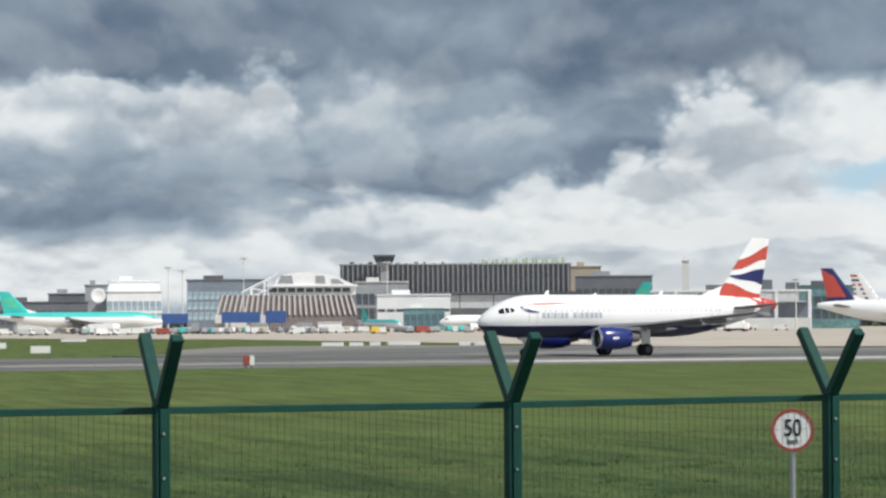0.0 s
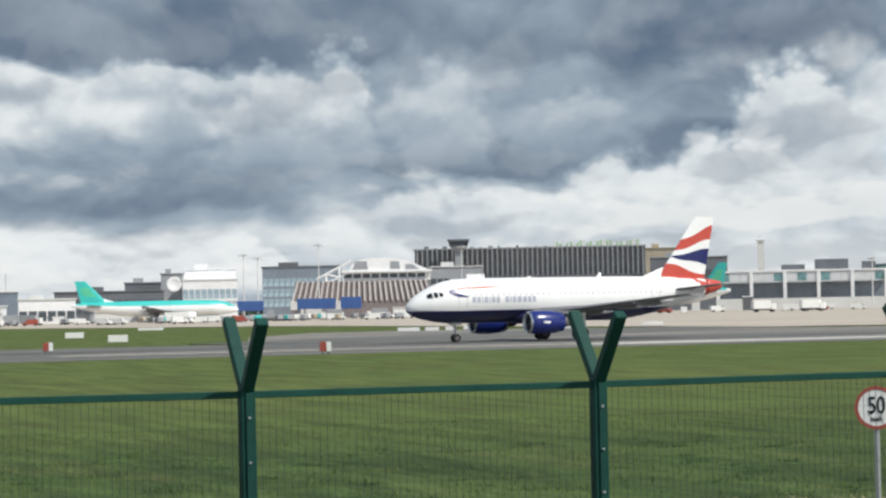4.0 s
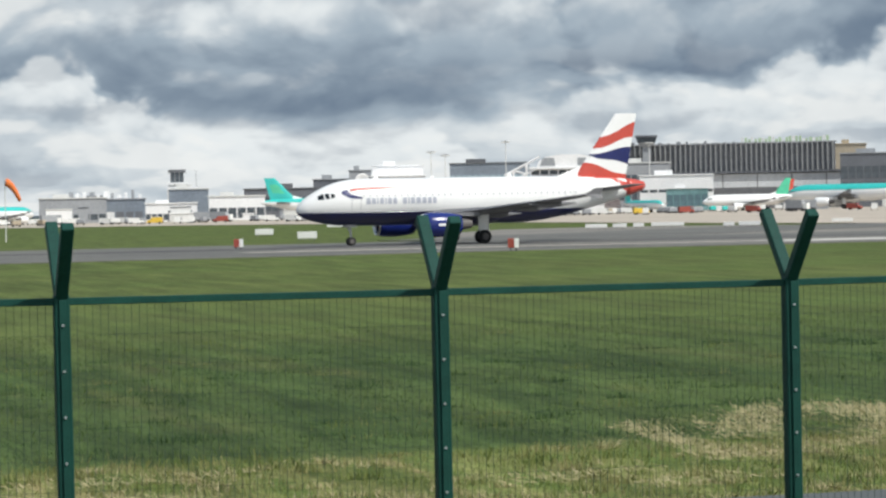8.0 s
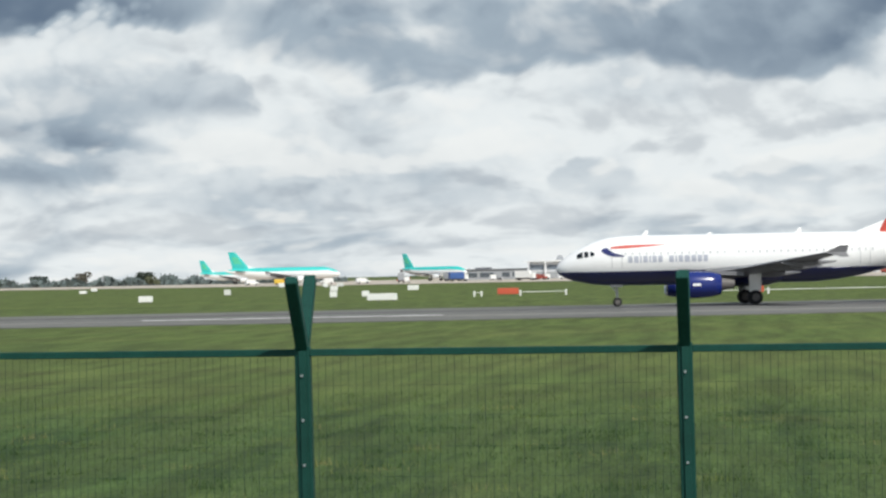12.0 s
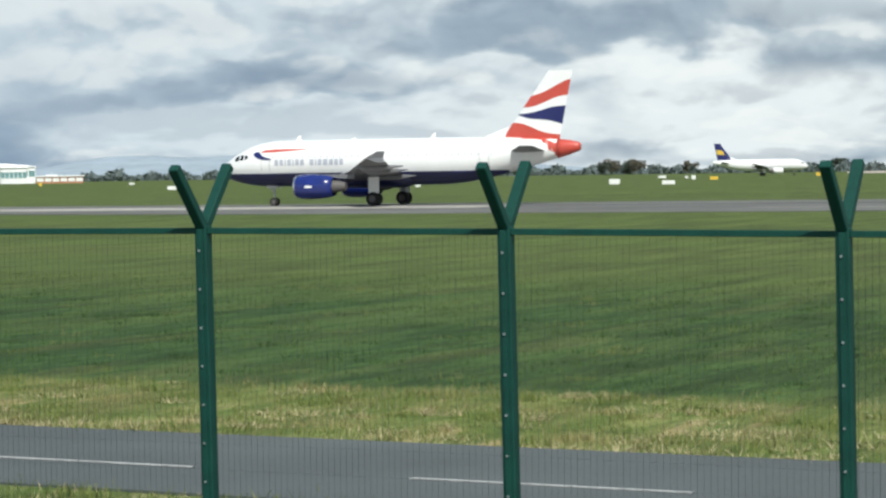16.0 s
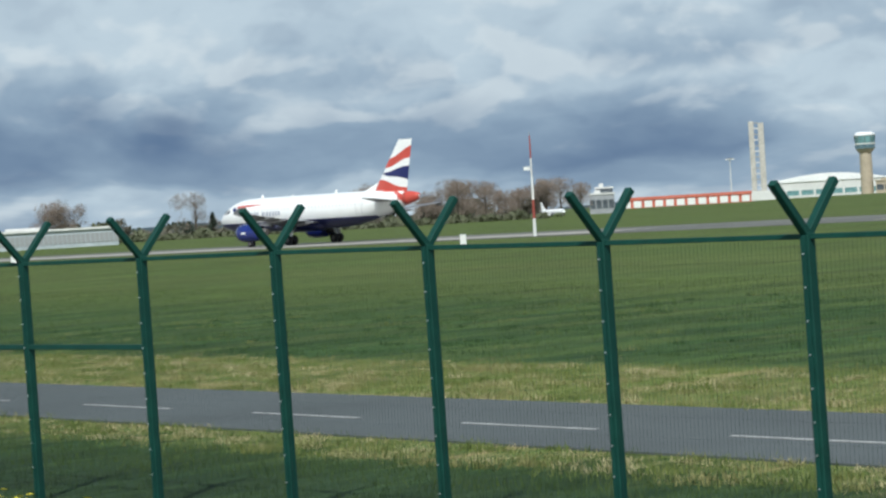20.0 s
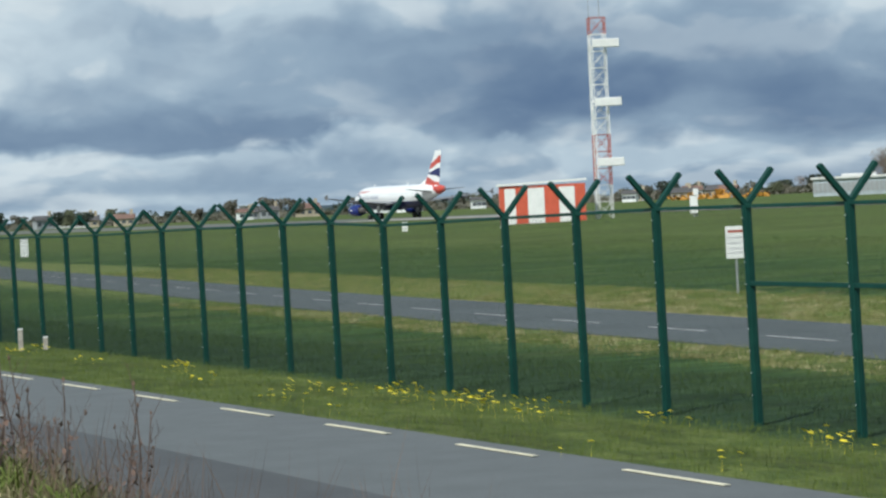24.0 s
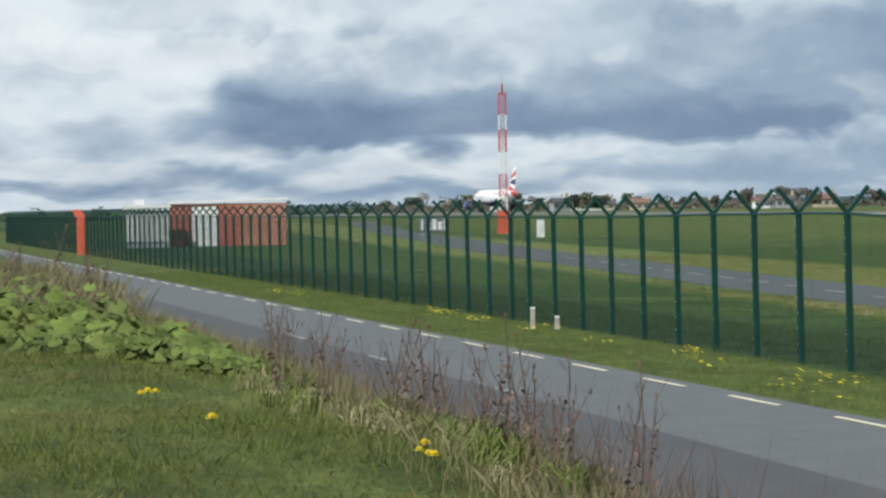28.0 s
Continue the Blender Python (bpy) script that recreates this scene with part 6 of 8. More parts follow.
for x, y in ((43.2, 216.4), (56.3, 180.6)):
    field_sign(x, y, 0.8, 0.68, red_panel, "small red and white runway marker box", 2, signal_white)
for x, y, w in ((62.6, 276, 2.1), (70.4, 336, 2.4), (114, 476, 4.6), (-70.4, 321, 1.8), (-37.0, 293, 3.4), (-50.6, 348, 1.0), (-46.5, 350, 1.0), (-27.7, 349, 1.6),
                (117.6, 339.5, 3.0), (121.2, 340, 1.9), (124.7, 342, 1.5), (130.5, 346, 4.6), (132.7, 328.5, 1.5), (136.3, 330, 2.9), (160, 352, 3.0), (27.2, 349.8, 1.6), (29.5, 332, 1.0)):
    field_sign(x, y, w, 0.5 if x > 110 else 0.75, signal_white, "white airfield sign board standing in the grass", 2 if w < 2 else 4)
for x, y, w in ((-26.7, 344, 2.8), (5.2, 309, 2.0)):
    field_sign(x, y, w, 0.8, orange_red, "orange barrier box in the grass", 2)
for x0, x1, y in ((-25.2, -18.9, 344), (-31.2, -30.2, 344), (6.3, 30.0, 311), (-0.8, 4.0, 308)):
    ob = thing("barrier_rail", "low white barrier rail across the grass", "barrier", pose(x0, y, land(x0, y)))
    bm = bmesh.new()
    tube(bm, (0, 0, 0.5), (x1 - x0, 0, 0.5), 0.045)
    part("rail", bm, signal_white, ob)
    for f in (0.02, 0.98):
        part("end_post", boxes((((x1 - x0) * f - 0.12, -0.12, -0.1), ((x1 - x0) * f + 0.12, 0.12, 0.75)), bevel=0.03), signal_white, ob)


rb = random.Random(77)
for i in range(26):
    x, y = polar(rb.uniform(6, 34), rb.uniform(430, 760))
    face = rb.choices((signal_white, yellow_paint, pale_wall), (5, 1, 2))[0]
    field_sign(x, y, rb.uniform(0.8, 2.2), rb.uniform(0.6, 1.2), face, "small pale airfield board far across the grass")


def windsock(az, d):
    ob = thing("windsock", "orange windsock drooping from a thin pole", "windsock", facing(az, d))
    zt = 7.72 - 0.1
    bm = bmesh.new()
    tube(bm, (0, 0, 0), (0, 0, zt + 0.3), 0.07, 0.05)
    part("pole", bm, pale_wall, ob)
    bm = bmesh.new()
    n = 12
    rings = []
    for i in range(7):
        f = i / 6
        c = Vector((0.1 + 1.75 * f, 0, zt - 0.1 - 1.9 * f * f - 0.5 * f))
        r = 0.52 - 0.3 * f
        q = Vector((1, 0, -0.2 - 1.6 * f)).to_track_quat("Z", "Y")
        rings.append([c + q @ Vector((r * math.cos(2 * math.pi * j / n), r * math.sin(2 * math.pi * j / n), 0)) for j in range(n)])
    loft(bm, rings)
    part("sock", bm, mat("windsock_orange", (0.78, 0.20, 0.05), 0.8, vary=0.15, scale=2, fine=10), ob, smooth=True)


windsock(-6.25, 330)


# ---- towers, hangars and masts in the west ----
def control_tower(place):
    """A round tan shaft carrying a flared, glazed cab."""
    az, d, w, z0, z1 = place
    ob = thing("control_tower", "tan control tower with flared glazed cab and pale roof", "tower", facing(az, d))
    h = z1 - 0.1
    n = 16

    def ring(r, z):
        return [(r * math.cos(2 * math.pi * i / n), r * math.sin(2 * math.pi * i / n), z) for i in range(n)]
    r = w / 2
    for nm, prof, m in (("shaft", ((0.62, 0), (0.60, h * 0.60), (0.58, h * 0.66)), tan_wall), ("flare", ((0.60, h * 0.66), (0.95, h * 0.73)), tan_wall),
                        ("lower_gallery", ((0.98, h * 0.73), (0.98, h * 0.80)), glass_blue), ("sill", ((1.02, h * 0.80), (1.02, h * 0.82)), pale_wall),
                        ("cab_glazing", ((0.92, h * 0.82), (1.0, h * 0.94)), glass_teal), ("roof", ((1.05, h * 0.94), (1.05, h * 0.965), (0.7, h)), white_wall)):
        bm = bmesh.new()
        loft(bm, [ring(r * a, z) for a, z in prof])
        part(nm, bm, m, ob)
    for i in range(8):
        a = 2 * math.pi * i / 8
        bm = bmesh.new()
        tube(bm, (r * 0.94 * math.cos(a), r * 0.94 * math.sin(a), h * 0.82), (r * 1.02 * math.cos(a), r * 1.02 * math.sin(a), h * 0.94), 0.14, n=5)
        part("mullion", bm, dark_steel, ob)
    return ob


control_tower((39.49, 1200, 9.2, 1.3, 28.2))


raw_concrete = mat("raw_concrete", (0.50, 0.475, 0.43), 0.8, vary=0.25, scale=0.15, fine=1.2)
wall_red = mat("wall_red", (0.55, 0.15, 0.10), 0.65, vary=0.15, scale=0.3, fine=2)


def twin_column(place):
    """A tall slip-formed structure under construction: two pale columns tied by landings."""
    az, d, w, z0, z1 = place
    ob = thing("tower_under_construction", "tall pale scaffolded tower of two columns", "tower", facing(az, d))
    h = z1 - 0.1
    for x0, x1 in ((-w / 2, -w * 0.16), (w * 0.12, w / 2)):
        part("column", boxes(((x0, 0, 0), (x1, w * 0.7, h if x0 < 0 else h - 0.8)), bevel=0.15), raw_concrete, ob)
    k = 14
    for i in range(k):
        z = h * (i + 0.6) / k
        part("landing", boxes(((-w * 0.16, 0.4, z), (w * 0.12, w * 0.6, z + 0.5))), steel_grey if i % 2 else pale_wall, ob)
    part("base", boxes(((-w, -1, 0), (w, w, h * 0.12))), pale_wall, ob)
    return ob


twin_column((41.81, 1150, 6.6, 2.2, 34.8))
building("arched_hangar", "wide pale hangar with a shallow arched roof", (40.31, 1250, 54.5, 2.1, 9.4), 50, pale_wall, white_wall, glass_teal, 1, 8, (0.1, 0.5), pitch=3.4)
building("tan_block", "tan low office block", (39.03, 1180, 11.3, 0.8, 7.2), 20, tan_wall, tan_wall, glass_dark, 1, 3)
building("brown_hall", "brownish hall behind the apron", (38.28, 1200, 19.7, 0.2, 9.5), 26, tan_wall, grey_wall)
building("grey_hall", "pale grey hall with a red roof light", (37.84, 1290, 26.1, 2.8, 11.1), 26, pale_wall, pale_wall)
building("white_hangar", "white hangar with a row of slim windows", (34.78, 1100, 41.7, -0.0, 8.7), 40, white_wall, white_wall, glass_teal, 1, 14, (0.35, 0.8), pitch=1.5)
building("brick_kiosk", "small brick building with white shutters", (33.17, 1050, 18.5, -1.0, 4.2), 10, mat("orange_brick", (0.45, 0.22, 0.13), 0.8, vary=0.2, scale=0.5, fine=3), white_wall, signal_white, 1, 6, (0.2, 0.9))
building("white_shed", "low white shed beyond the airfield", (34.16, 1090, 10.5, -0.9, 8.0), 20, white_wall, white_wall, glass_teal, 1, 6, (0.3, 0.8))


def striped_wall():
    """A long low barrier hall with red roof and white panels."""
    az0, az1, d = 44.83, 42.00, 1000
    w = radians(abs(az0 - az1)) * d
    ob = thing("striped_blast_wall", "long low wall of red and white panels", "wall", facing((az0 + az1) / 2, d))
    h = 3.3
    part("base", boxes(((-w / 2, 0, -0.2), (w / 2, 3, h * 0.9))), wall_red, ob)
    part("coping", boxes(((-w / 2 - 0.3, -0.4, h * 0.9), (w / 2 + 0.3, 3.2, h * 1.25))), wall_red, ob)
    n = 12
    for i in range(n):
        x0 = -w / 2 + w * (i + 0.12) / n
        part("white_panel", boxes(((x0, -0.12, 0.2), (x0 + w / n * 0.72, 0.02, h * 0.82))), signal_white, ob)


striped_wall()


def survey_mast():
    """A slim red and white pole with a small box, on the grass beside the runway."""
    x, y = -188.0, 176.5
    ob = thing("marker_mast", "slim red and white mast with a small white box", "mast", pose(x, y, land(x, y) - 0.25, 0, 0, 46))
    h = 10.3
    bands = ((0, 0.20, signal_white), (0.20, 0.38, red_panel), (0.38, 0.60, signal_white), (0.60, 0.78, pale_wall), (0.78, 1.0, red_panel))
    for a, b, m in bands:
        bm = bmesh.new()
        tube(bm, (0, 0, h * a), (0, 0, h * b), 0.16 - 0.10 * a, 0.16 - 0.10 * b, n=8)
        part("band", bm, m, ob)
    part("box", boxes(((-0.75, -0.2, h * 0.665), (-0.15, 0.2, h * 0.70))), signal_white, ob)
    part("arm", boxes(((-0.2, -0.05, h * 0.675), (0.0, 0.05, h * 0.685))), steel_grey, ob)
    bm = bmesh.new()
    tube(bm, (0, 0, h), (0, 0, h + 0.35), 0.03)
    part("tip", bm, steel_grey, ob)


survey_mast()


def lattice_mast(x, y, h, w, label, name, bands, arms=()):
    """A square lattice mast with painted bands, rungs and aerial arms."""
    az = math.degrees(math.atan2(-x, y))
    ob = thing(name, label, "lattice mast", pose(x, y, land(x, y), 0, 0, az + 8))
    k = max(1, round(h / (w * 1.05)))
    for a, b, m in bands:
        i0, i1 = round(a * k), round(b * k)
        sec = new("mast_section")
        sec.parent = ob
        bars = {}
        for i in range(i0, i1):
            z0, z1 = h * i / k, h * (i + 1) / k
            c = [(-w / 2, -w / 2), (w / 2, -w / 2), (w / 2, w / 2), (-w / 2, w / 2)]
            for j in range(4):
                p, q = c[j], c[(j + 1) % 4]
                for kind, e0, e1, rad in (("upright", (*p, 0.0), (*p, z1 - z0), 0.05), ("brace", (*p, 0.0), (*q, z1 - z0), 0.024), ("brace", (*q, 0.0), (*p, z1 - z0), 0.025), ("rung", (*p, z1 - z0), (*q, z1 - z0), 0.035)):
                    key = (kind, j, rad)
                    if key not in bars:
                        bm = bmesh.new()
                        tube(bm, e0, e1, w * rad * (0.7 if w > 1 else 1.0), n=5)
                        bars[key] = part(kind, bm, m, sec)
                        bars[key].location.z = z0
                    else:
                        again(bars[key], Matrix.Translation((0, 0, z0)), sec)
    for zf, mm in arms:
        aer = new("aerial")
        aer.parent = ob
        part("reflector", boxes(((-w * 0.4, -w * 0.9, h * zf - 0.38), (w * 1.3, -w * 0.62, h * zf + 0.42)), bevel=0.05), mm, aer)
        part("bracket", boxes(((-w * 0.3, -w * 0.62, h * zf - 0.1), (w * 0.3, -w * 0.45, h * zf + 0.1))), steel_grey, aer)
    return ob


faded_red = mat("faded_red", (0.42, 0.12, 0.09), 0.65, vary=0.15, scale=0.8, fine=6)
GP = polar(63.5, 250)
gp_h = 3.2 + 250 * math.tan(radians(3.94)) - land(*GP)
gp = lattice_mast(GP[0], GP[1], gp_h, 1.5, "red and white lattice mast with three white aerials", "glide_path_mast",
                  ((0.0, 0.15, pale_wall), (0.15, 0.40, faded_red), (0.40, 0.91, signal_white), (0.91, 1.0, faded_red)),
                  tuple(((z - land(*GP)) / gp_h, signal_white) for z in (6.57, 12.3, 17.9)))
bm = bmesh.new()
tube(bm, (-0.7, 0, gp_h), (-0.7, 0, gp_h + 4.6), 0.03, 0.015)
part("whip_aerial", bm, steel_grey, gp)
bm = bmesh.new()
tube(bm, (0.3, 0, gp_h), (0.3, 0, gp_h + 3.4), 0.04, 0.03)
part("beacon_pole", bm, steel_grey, gp)
part("beacon", boxes(((0.02, -0.18, gp_h + 3.35), (0.58, 0.18, gp_h + 3.7)), bevel=0.06), red_panel, gp)
part("ladder", boxes(((-0.85, -0.8, 0), (-0.78, -0.72, gp_h * 0.9)), ((-0.6, -0.8, 0), (-0.53, -0.72, gp_h * 0.9)), *[((-0.85, -0.78, 0.4 * i), (-0.53, -0.74, 0.4 * i + 0.05)) for i in range(1, int(gp_h * 2.2))]), signal_white, gp)


def striped_hut(az, d, w, h, depth, widths, label, red, paints):
    """An equipment cabin clad in upright red and white panels of given widths."""
    ob = thing("equipment_hut", label, "hut", facing(az, d))
    part("wall", boxes(((-w / 2, 0, -0.3), (w / 2, depth, h))), signal_white, ob)
    x0 = -w / 2
    for pw, paint in zip(widths, paints):
        x1 = x0 + w * pw / sum(widths)
        part("panel", boxes(((x0 + 0.01, -0.06, 0.0), (x1 - 0.01, 0.0, h * 0.93))), paint, ob)
        x0 = x1
    part("fascia", boxes(((-w / 2, -0.07, h * 0.93), (w / 2, 0.0, h - 0.02))), red, ob)
    for k in range(2):
        part("end_panel", boxes(((w / 2, depth * k / 2, 0.0), (w / 2 + 0.06, depth * (k + 1) / 2 - 0.02, h - 0.02))), red if k % 2 == 0 else signal_white, ob)
    bm = bmesh.new()
    loft(bm, [[(-w / 2 - 0.2, -0.25, h), (w / 2 + 0.2, -0.25, h + 0.25), (w / 2 + 0.2, -0.25, h + 0.45), (-w / 2 - 0.2, -0.25, h + 0.2)],
              [(-w / 2 - 0.2, depth + 0.25, h), (w / 2 + 0.2, depth + 0.25, h + 0.25), (w / 2 + 0.2, depth + 0.25, h + 0.45), (-w / 2 - 0.2, depth + 0.25, h + 0.2)]])
    part("roof", bm, signal_white, ob)
    return ob


HUT = (64.86, 246, 8.2, 1.6, 4.9)
striped_hut(HUT[0], HUT[1], HUT[2] * 0.99, HUT[4] - land(*polar(HUT[0], HUT[1])) - 0.2, 2.4, (18, 35, 39, 53, 47, 50, 33), "equipment hut with upright red and white panels", orange_red,
            [orange_red, signal_white] * 3 + [orange_red])

RWX, RWY = polar(77.0, 289)
lattice_mast(RWX, RWY, 3.2 + 289 * math.tan(radians(2.49)) - land(RWX, RWY), 0.78, "tall red and white banded lattice mast", "obstacle_mast",
             tuple((a / 7, (a + 1) / 7, tail_red if a % 2 == 0 else signal_white) for a in range(7)))
ob = thing("mast_aerial", "thin aerial on top of the banded mast", "aerial", pose(RWX, RWY, 3.2 + 289 * math.tan(radians(2.49))))
footing = thing("mast_cabinet", "solid red cabinet round the foot of the banded mast", "cabinet", facing(77.0, 288.0))
part("body", boxes(((-0.68, -0.6, -0.1), (0.68, 0.35, 2.5)), bevel=0.05), orange_red, footing)
part("lid", boxes(((-0.72, -0.64, 2.5), (0.72, 0.39, 2.6))), faded_red, footing)
bm = bmesh.new()
tube(bm, (0, 0, -0.2), (0, 0, 1.0), 0.14, 0.1)
part("stub", bm, red_panel, ob)
bm = bmesh.new()
tube(bm, (0, 0, 1.0), (0, 0, 2.0), 0.04, 0.02)
part("rod", bm, steel_grey, ob)

# striped cabins beyond the fence in the far west
brick_red = mat("weathered_brick_red", (0.43, 0.19, 0.13), 0.75, vary=0.25, scale=0.8, fine=6)
striped_hut(83.06, 228, 10.1, 3.7, 3.0, (40, 45, 40, 80), "brick red and white cabin behind the fence", brick_red, (faded_red, signal_white, faded_red, brick_red))
building("slatted_cabin", "long pale slatted cabin behind the fence", (84.82, 224, 3.7, 0, 3.3), 2.5, grey_wall, pale_wall, signal_white, 1, 8, (0.05, 0.98), category="cabin", eaves=0.2)


def orange_pillar():
    x, y = -189.5, 12.4
    ob = thing("orange_gate_pillar", "thick orange painted fence pillar with a bent top", "pillar", pose(x, y, land(x, y), 0, 0, 86))
    part("column", boxes(((-0.28, -0.3, -0.1), (0.28, 0.3, 2.75)), bevel=0.04), orange_red, ob)
    bm = bmesh.new()
    loft(bm, [[(-0.35, -0.28, 2.75), (0.35, -0.28, 2.75), (0.35, 0.28, 2.75), (-0.35, 0.28, 2.75)], [(-0.65, -0.2, 3.3), (0.0, -0.2, 3.3), (0.0, 0.2, 3.3), (-0.65, 0.2, 3.3)]])
    part("bent_top", bm, orange_red, ob)


orange_pillar()


text_grey = mat("faded_text", (0.55, 0.55, 0.56), 0.6, vary=0.1, scale=4, fine=20)


def notice_board():
    """A white warning notice on a grey pole in the grass beyond the service road."""
    az, d = 60.78, 79.5
    ob = thing("notice_board", "white warning notice with red heading on grey pole", "sign", facing(az, d, 4))
    zt, zb = 3.2 + d * math.tan(radians(-0.75)) - land(*polar(az, d)), 3.2 + d * math.tan(radians(-1.46)) - land(*polar(az, d))
    part("plate", boxes(((-0.31, -0.02, zb), (0.31, 0.02, zt)), bevel=0.008), signal_white, ob)
    h = zt - zb
    for i, (a, b) in enumerate(((0.80, 0.88), (0.62, 0.68), (0.44, 0.50), (0.28, 0.33), (0.14, 0.19))):
        part("text_bar", boxes(((-0.24 + 0.03 * (i % 2), -0.026, zb + h * a), (0.24 - 0.05 * (i % 3), -0.02, zb + h * b))), faded_red if i < 1 else text_grey, ob)
    bm = bmesh.new()
    tube(bm, (0, 0.05, -0.3), (0, 0.05, zt - 0.1), 0.035)
    part("pole", bm, steel_grey, ob)


notice_board()


def speed_sign():
    """The round limit sign, with its numerals."""
    az, d = -29.1, 32.0
    z = 3.37 + d * math.tan(radians(-2.38))
    x, y = polar(az, d)
    x, y = x + 0.45, y + 0.39
    g = land(x, y)
    ob = thing("speed_limit_sign", "round white speed sign with red ring and 50 km/h", "road sign", pose(x, y, g, 0, 0, az + 3))
    r = 0.262
    zc = z - g

    def disc(r0, r1, y0, y1):
        bm = bmesh.new()
        n = 40
        rings = []
        for rr, yy in ((r0, y1), (r0, y0), (r1, y0), (r1, y1)):
            rings.append([bm.verts.new((rr * math.cos(2 * math.pi * i / n), yy, zc + rr * math.sin(2 * math.pi * i / n))) for i in range(n)])
        for a in range(4):
            for i in range(n):
                bm.faces.new((rings[a][i], rings[a][(i + 1) % n], rings[(a + 1) % 4][(i + 1) % n], rings[(a + 1) % 4][i]))
        bmesh.ops.recalc_face_normals(bm, faces=bm.faces)
        return bm
    part("ring", disc(r * 0.84, r, -0.012, 0.012), red_panel, ob)
    bm = bmesh.new()
    tube(bm, (0, -0.006, zc), (0, 0.008, zc), r * 0.845, n=40)
    part("face", bm, signal_white, ob)
    black = mat("sign_black", (0.012, 0.012, 0.013), 0.5, vary=0.2, scale=6, fine=30)
    for text, size, dz in (("50", 0.27, 0.0), ("km/h", 0.085, -0.155)):
        cu = bpy.data.curves.new("numerals", "FONT")
        cu.body, cu.size, cu.align_x, cu.align_y, cu.extrude, cu.offset = text, size, "CENTER", "CENTER", 0.002, 0.012 * size
        tmp = bpy.data.objects.new("numerals", cu)
        scene.collection.objects.link(tmp)
        me = bpy.data.meshes.new_from_object(tmp.evaluated_get(bpy.context.evaluated_depsgraph_get()))
        bpy.data.objects.remove(tmp)
        me.materials.append(black)
        o = new("numerals", me)
        o.parent = ob
        o.matrix_basis = pose(0, -0.012, zc + dz + 0.02, 90, 0, 0) @ Matrix.Diagonal((0.80, 1.08, 1, 1))
    bm = bmesh.new()
    tube(bm, (0, 0.03, -0.3), (0, 0.03, zc + 0.2), 0.035)
    part("pole", bm, steel_grey, ob)
    part("bracket", boxes(((-0.05, 0.008, zc - 0.05), (0.05, 0.03, zc + 0.0))), steel_grey, ob)


speed_sign()

# airfield lights, cabinets and a distance board in the west
def cabinet(az, d, w, h, face, label, post_h=0.0):
    ob = thing("field_cabinet", label, "cabinet", facing(az, d))
    part("box", boxes(((-w / 2, -0.2, post_h), (w / 2, 0.2, post_h + h)), bevel=0.03), face, ob)
    if post_h:
        part("stand", boxes(((-0.08, -0.08, -0.2), (0.08, 0.08, post_h))), steel_grey, ob)
    part("cap", boxes(((-w / 2 - 0.03, -0.23, post_h + h), (w / 2 + 0.03, 0.23, post_h + h + 0.05))), steel_grey, ob)


cabinet(76.2, 250, 0.75, 1.7, signal_white, "white equipment cabinet beside the service road")
cabinet(61.55, 235, 0.7, 1.6, signal_white, "white equipment cabinet with a tilted top", 0.3)
cabinet(61.5, 236, 0.5, 0.8, signal_white, "white equipment cabinet with a tilted top", 1.7)
for az, d in ((67.9, 250), (70.6, 270), (72.4, 290), (58.2, 240), (48.4, 230)):
    cabinet(az, d, 0.55, 0.9, signal_white, "small white field cabinet in the grass")


def distance_board(az, d):
    ob = thing("distance_board", "dark board with white marks facing the service road", "sign", facing(az, d))
    part("board", boxes(((-1.5, -0.06, 0.5), (1.5, 0.06, 2.1)), bevel=0.02), dark_wall, ob)
    for i, w in enumerate((0.2, 0.42, 0.42, 0.42, 0.42)):
        x = -1.35 + 0.58 * i
        part("mark_bar", boxes(((x, -0.075, 0.75), (x + w, -0.06, 1.85 - 0.25 * (i % 2)))), signal_white, ob)
    for f in (-1.2, 1.2):
        part("leg", boxes(((f - 0.05, -0.05, -0.2), (f + 0.05, 0.05, 0.5))), steel_grey, ob)


distance_board(78.53, 268)


# ---- trees, hedges and hills ----
# the twigs' brown is lightened to hold the haze of distance
twig_brown = mat("twig_brown", (0.24, 0.19, 0.155), 0.9, vary=0.25, scale=0.3, fine=3)
bark = mat("bark", (0.09, 0.07, 0.055), 0.9, vary=0.3, scale=1.0, fine=8)
leaf_dark = mat("leaf_dark", (0.050, 0.066, 0.048), 0.85, vary=0.35, scale=0.3, fine=2)
leaf_olive = mat("leaf_olive", (0.115, 0.125, 0.07), 0.85, vary=0.3, scale=0.3, fine=2)
leaf_rust = mat("leaf_rust", (0.135, 0.125, 0.095), 0.85, vary=0.3, scale=0.3, fine=2)


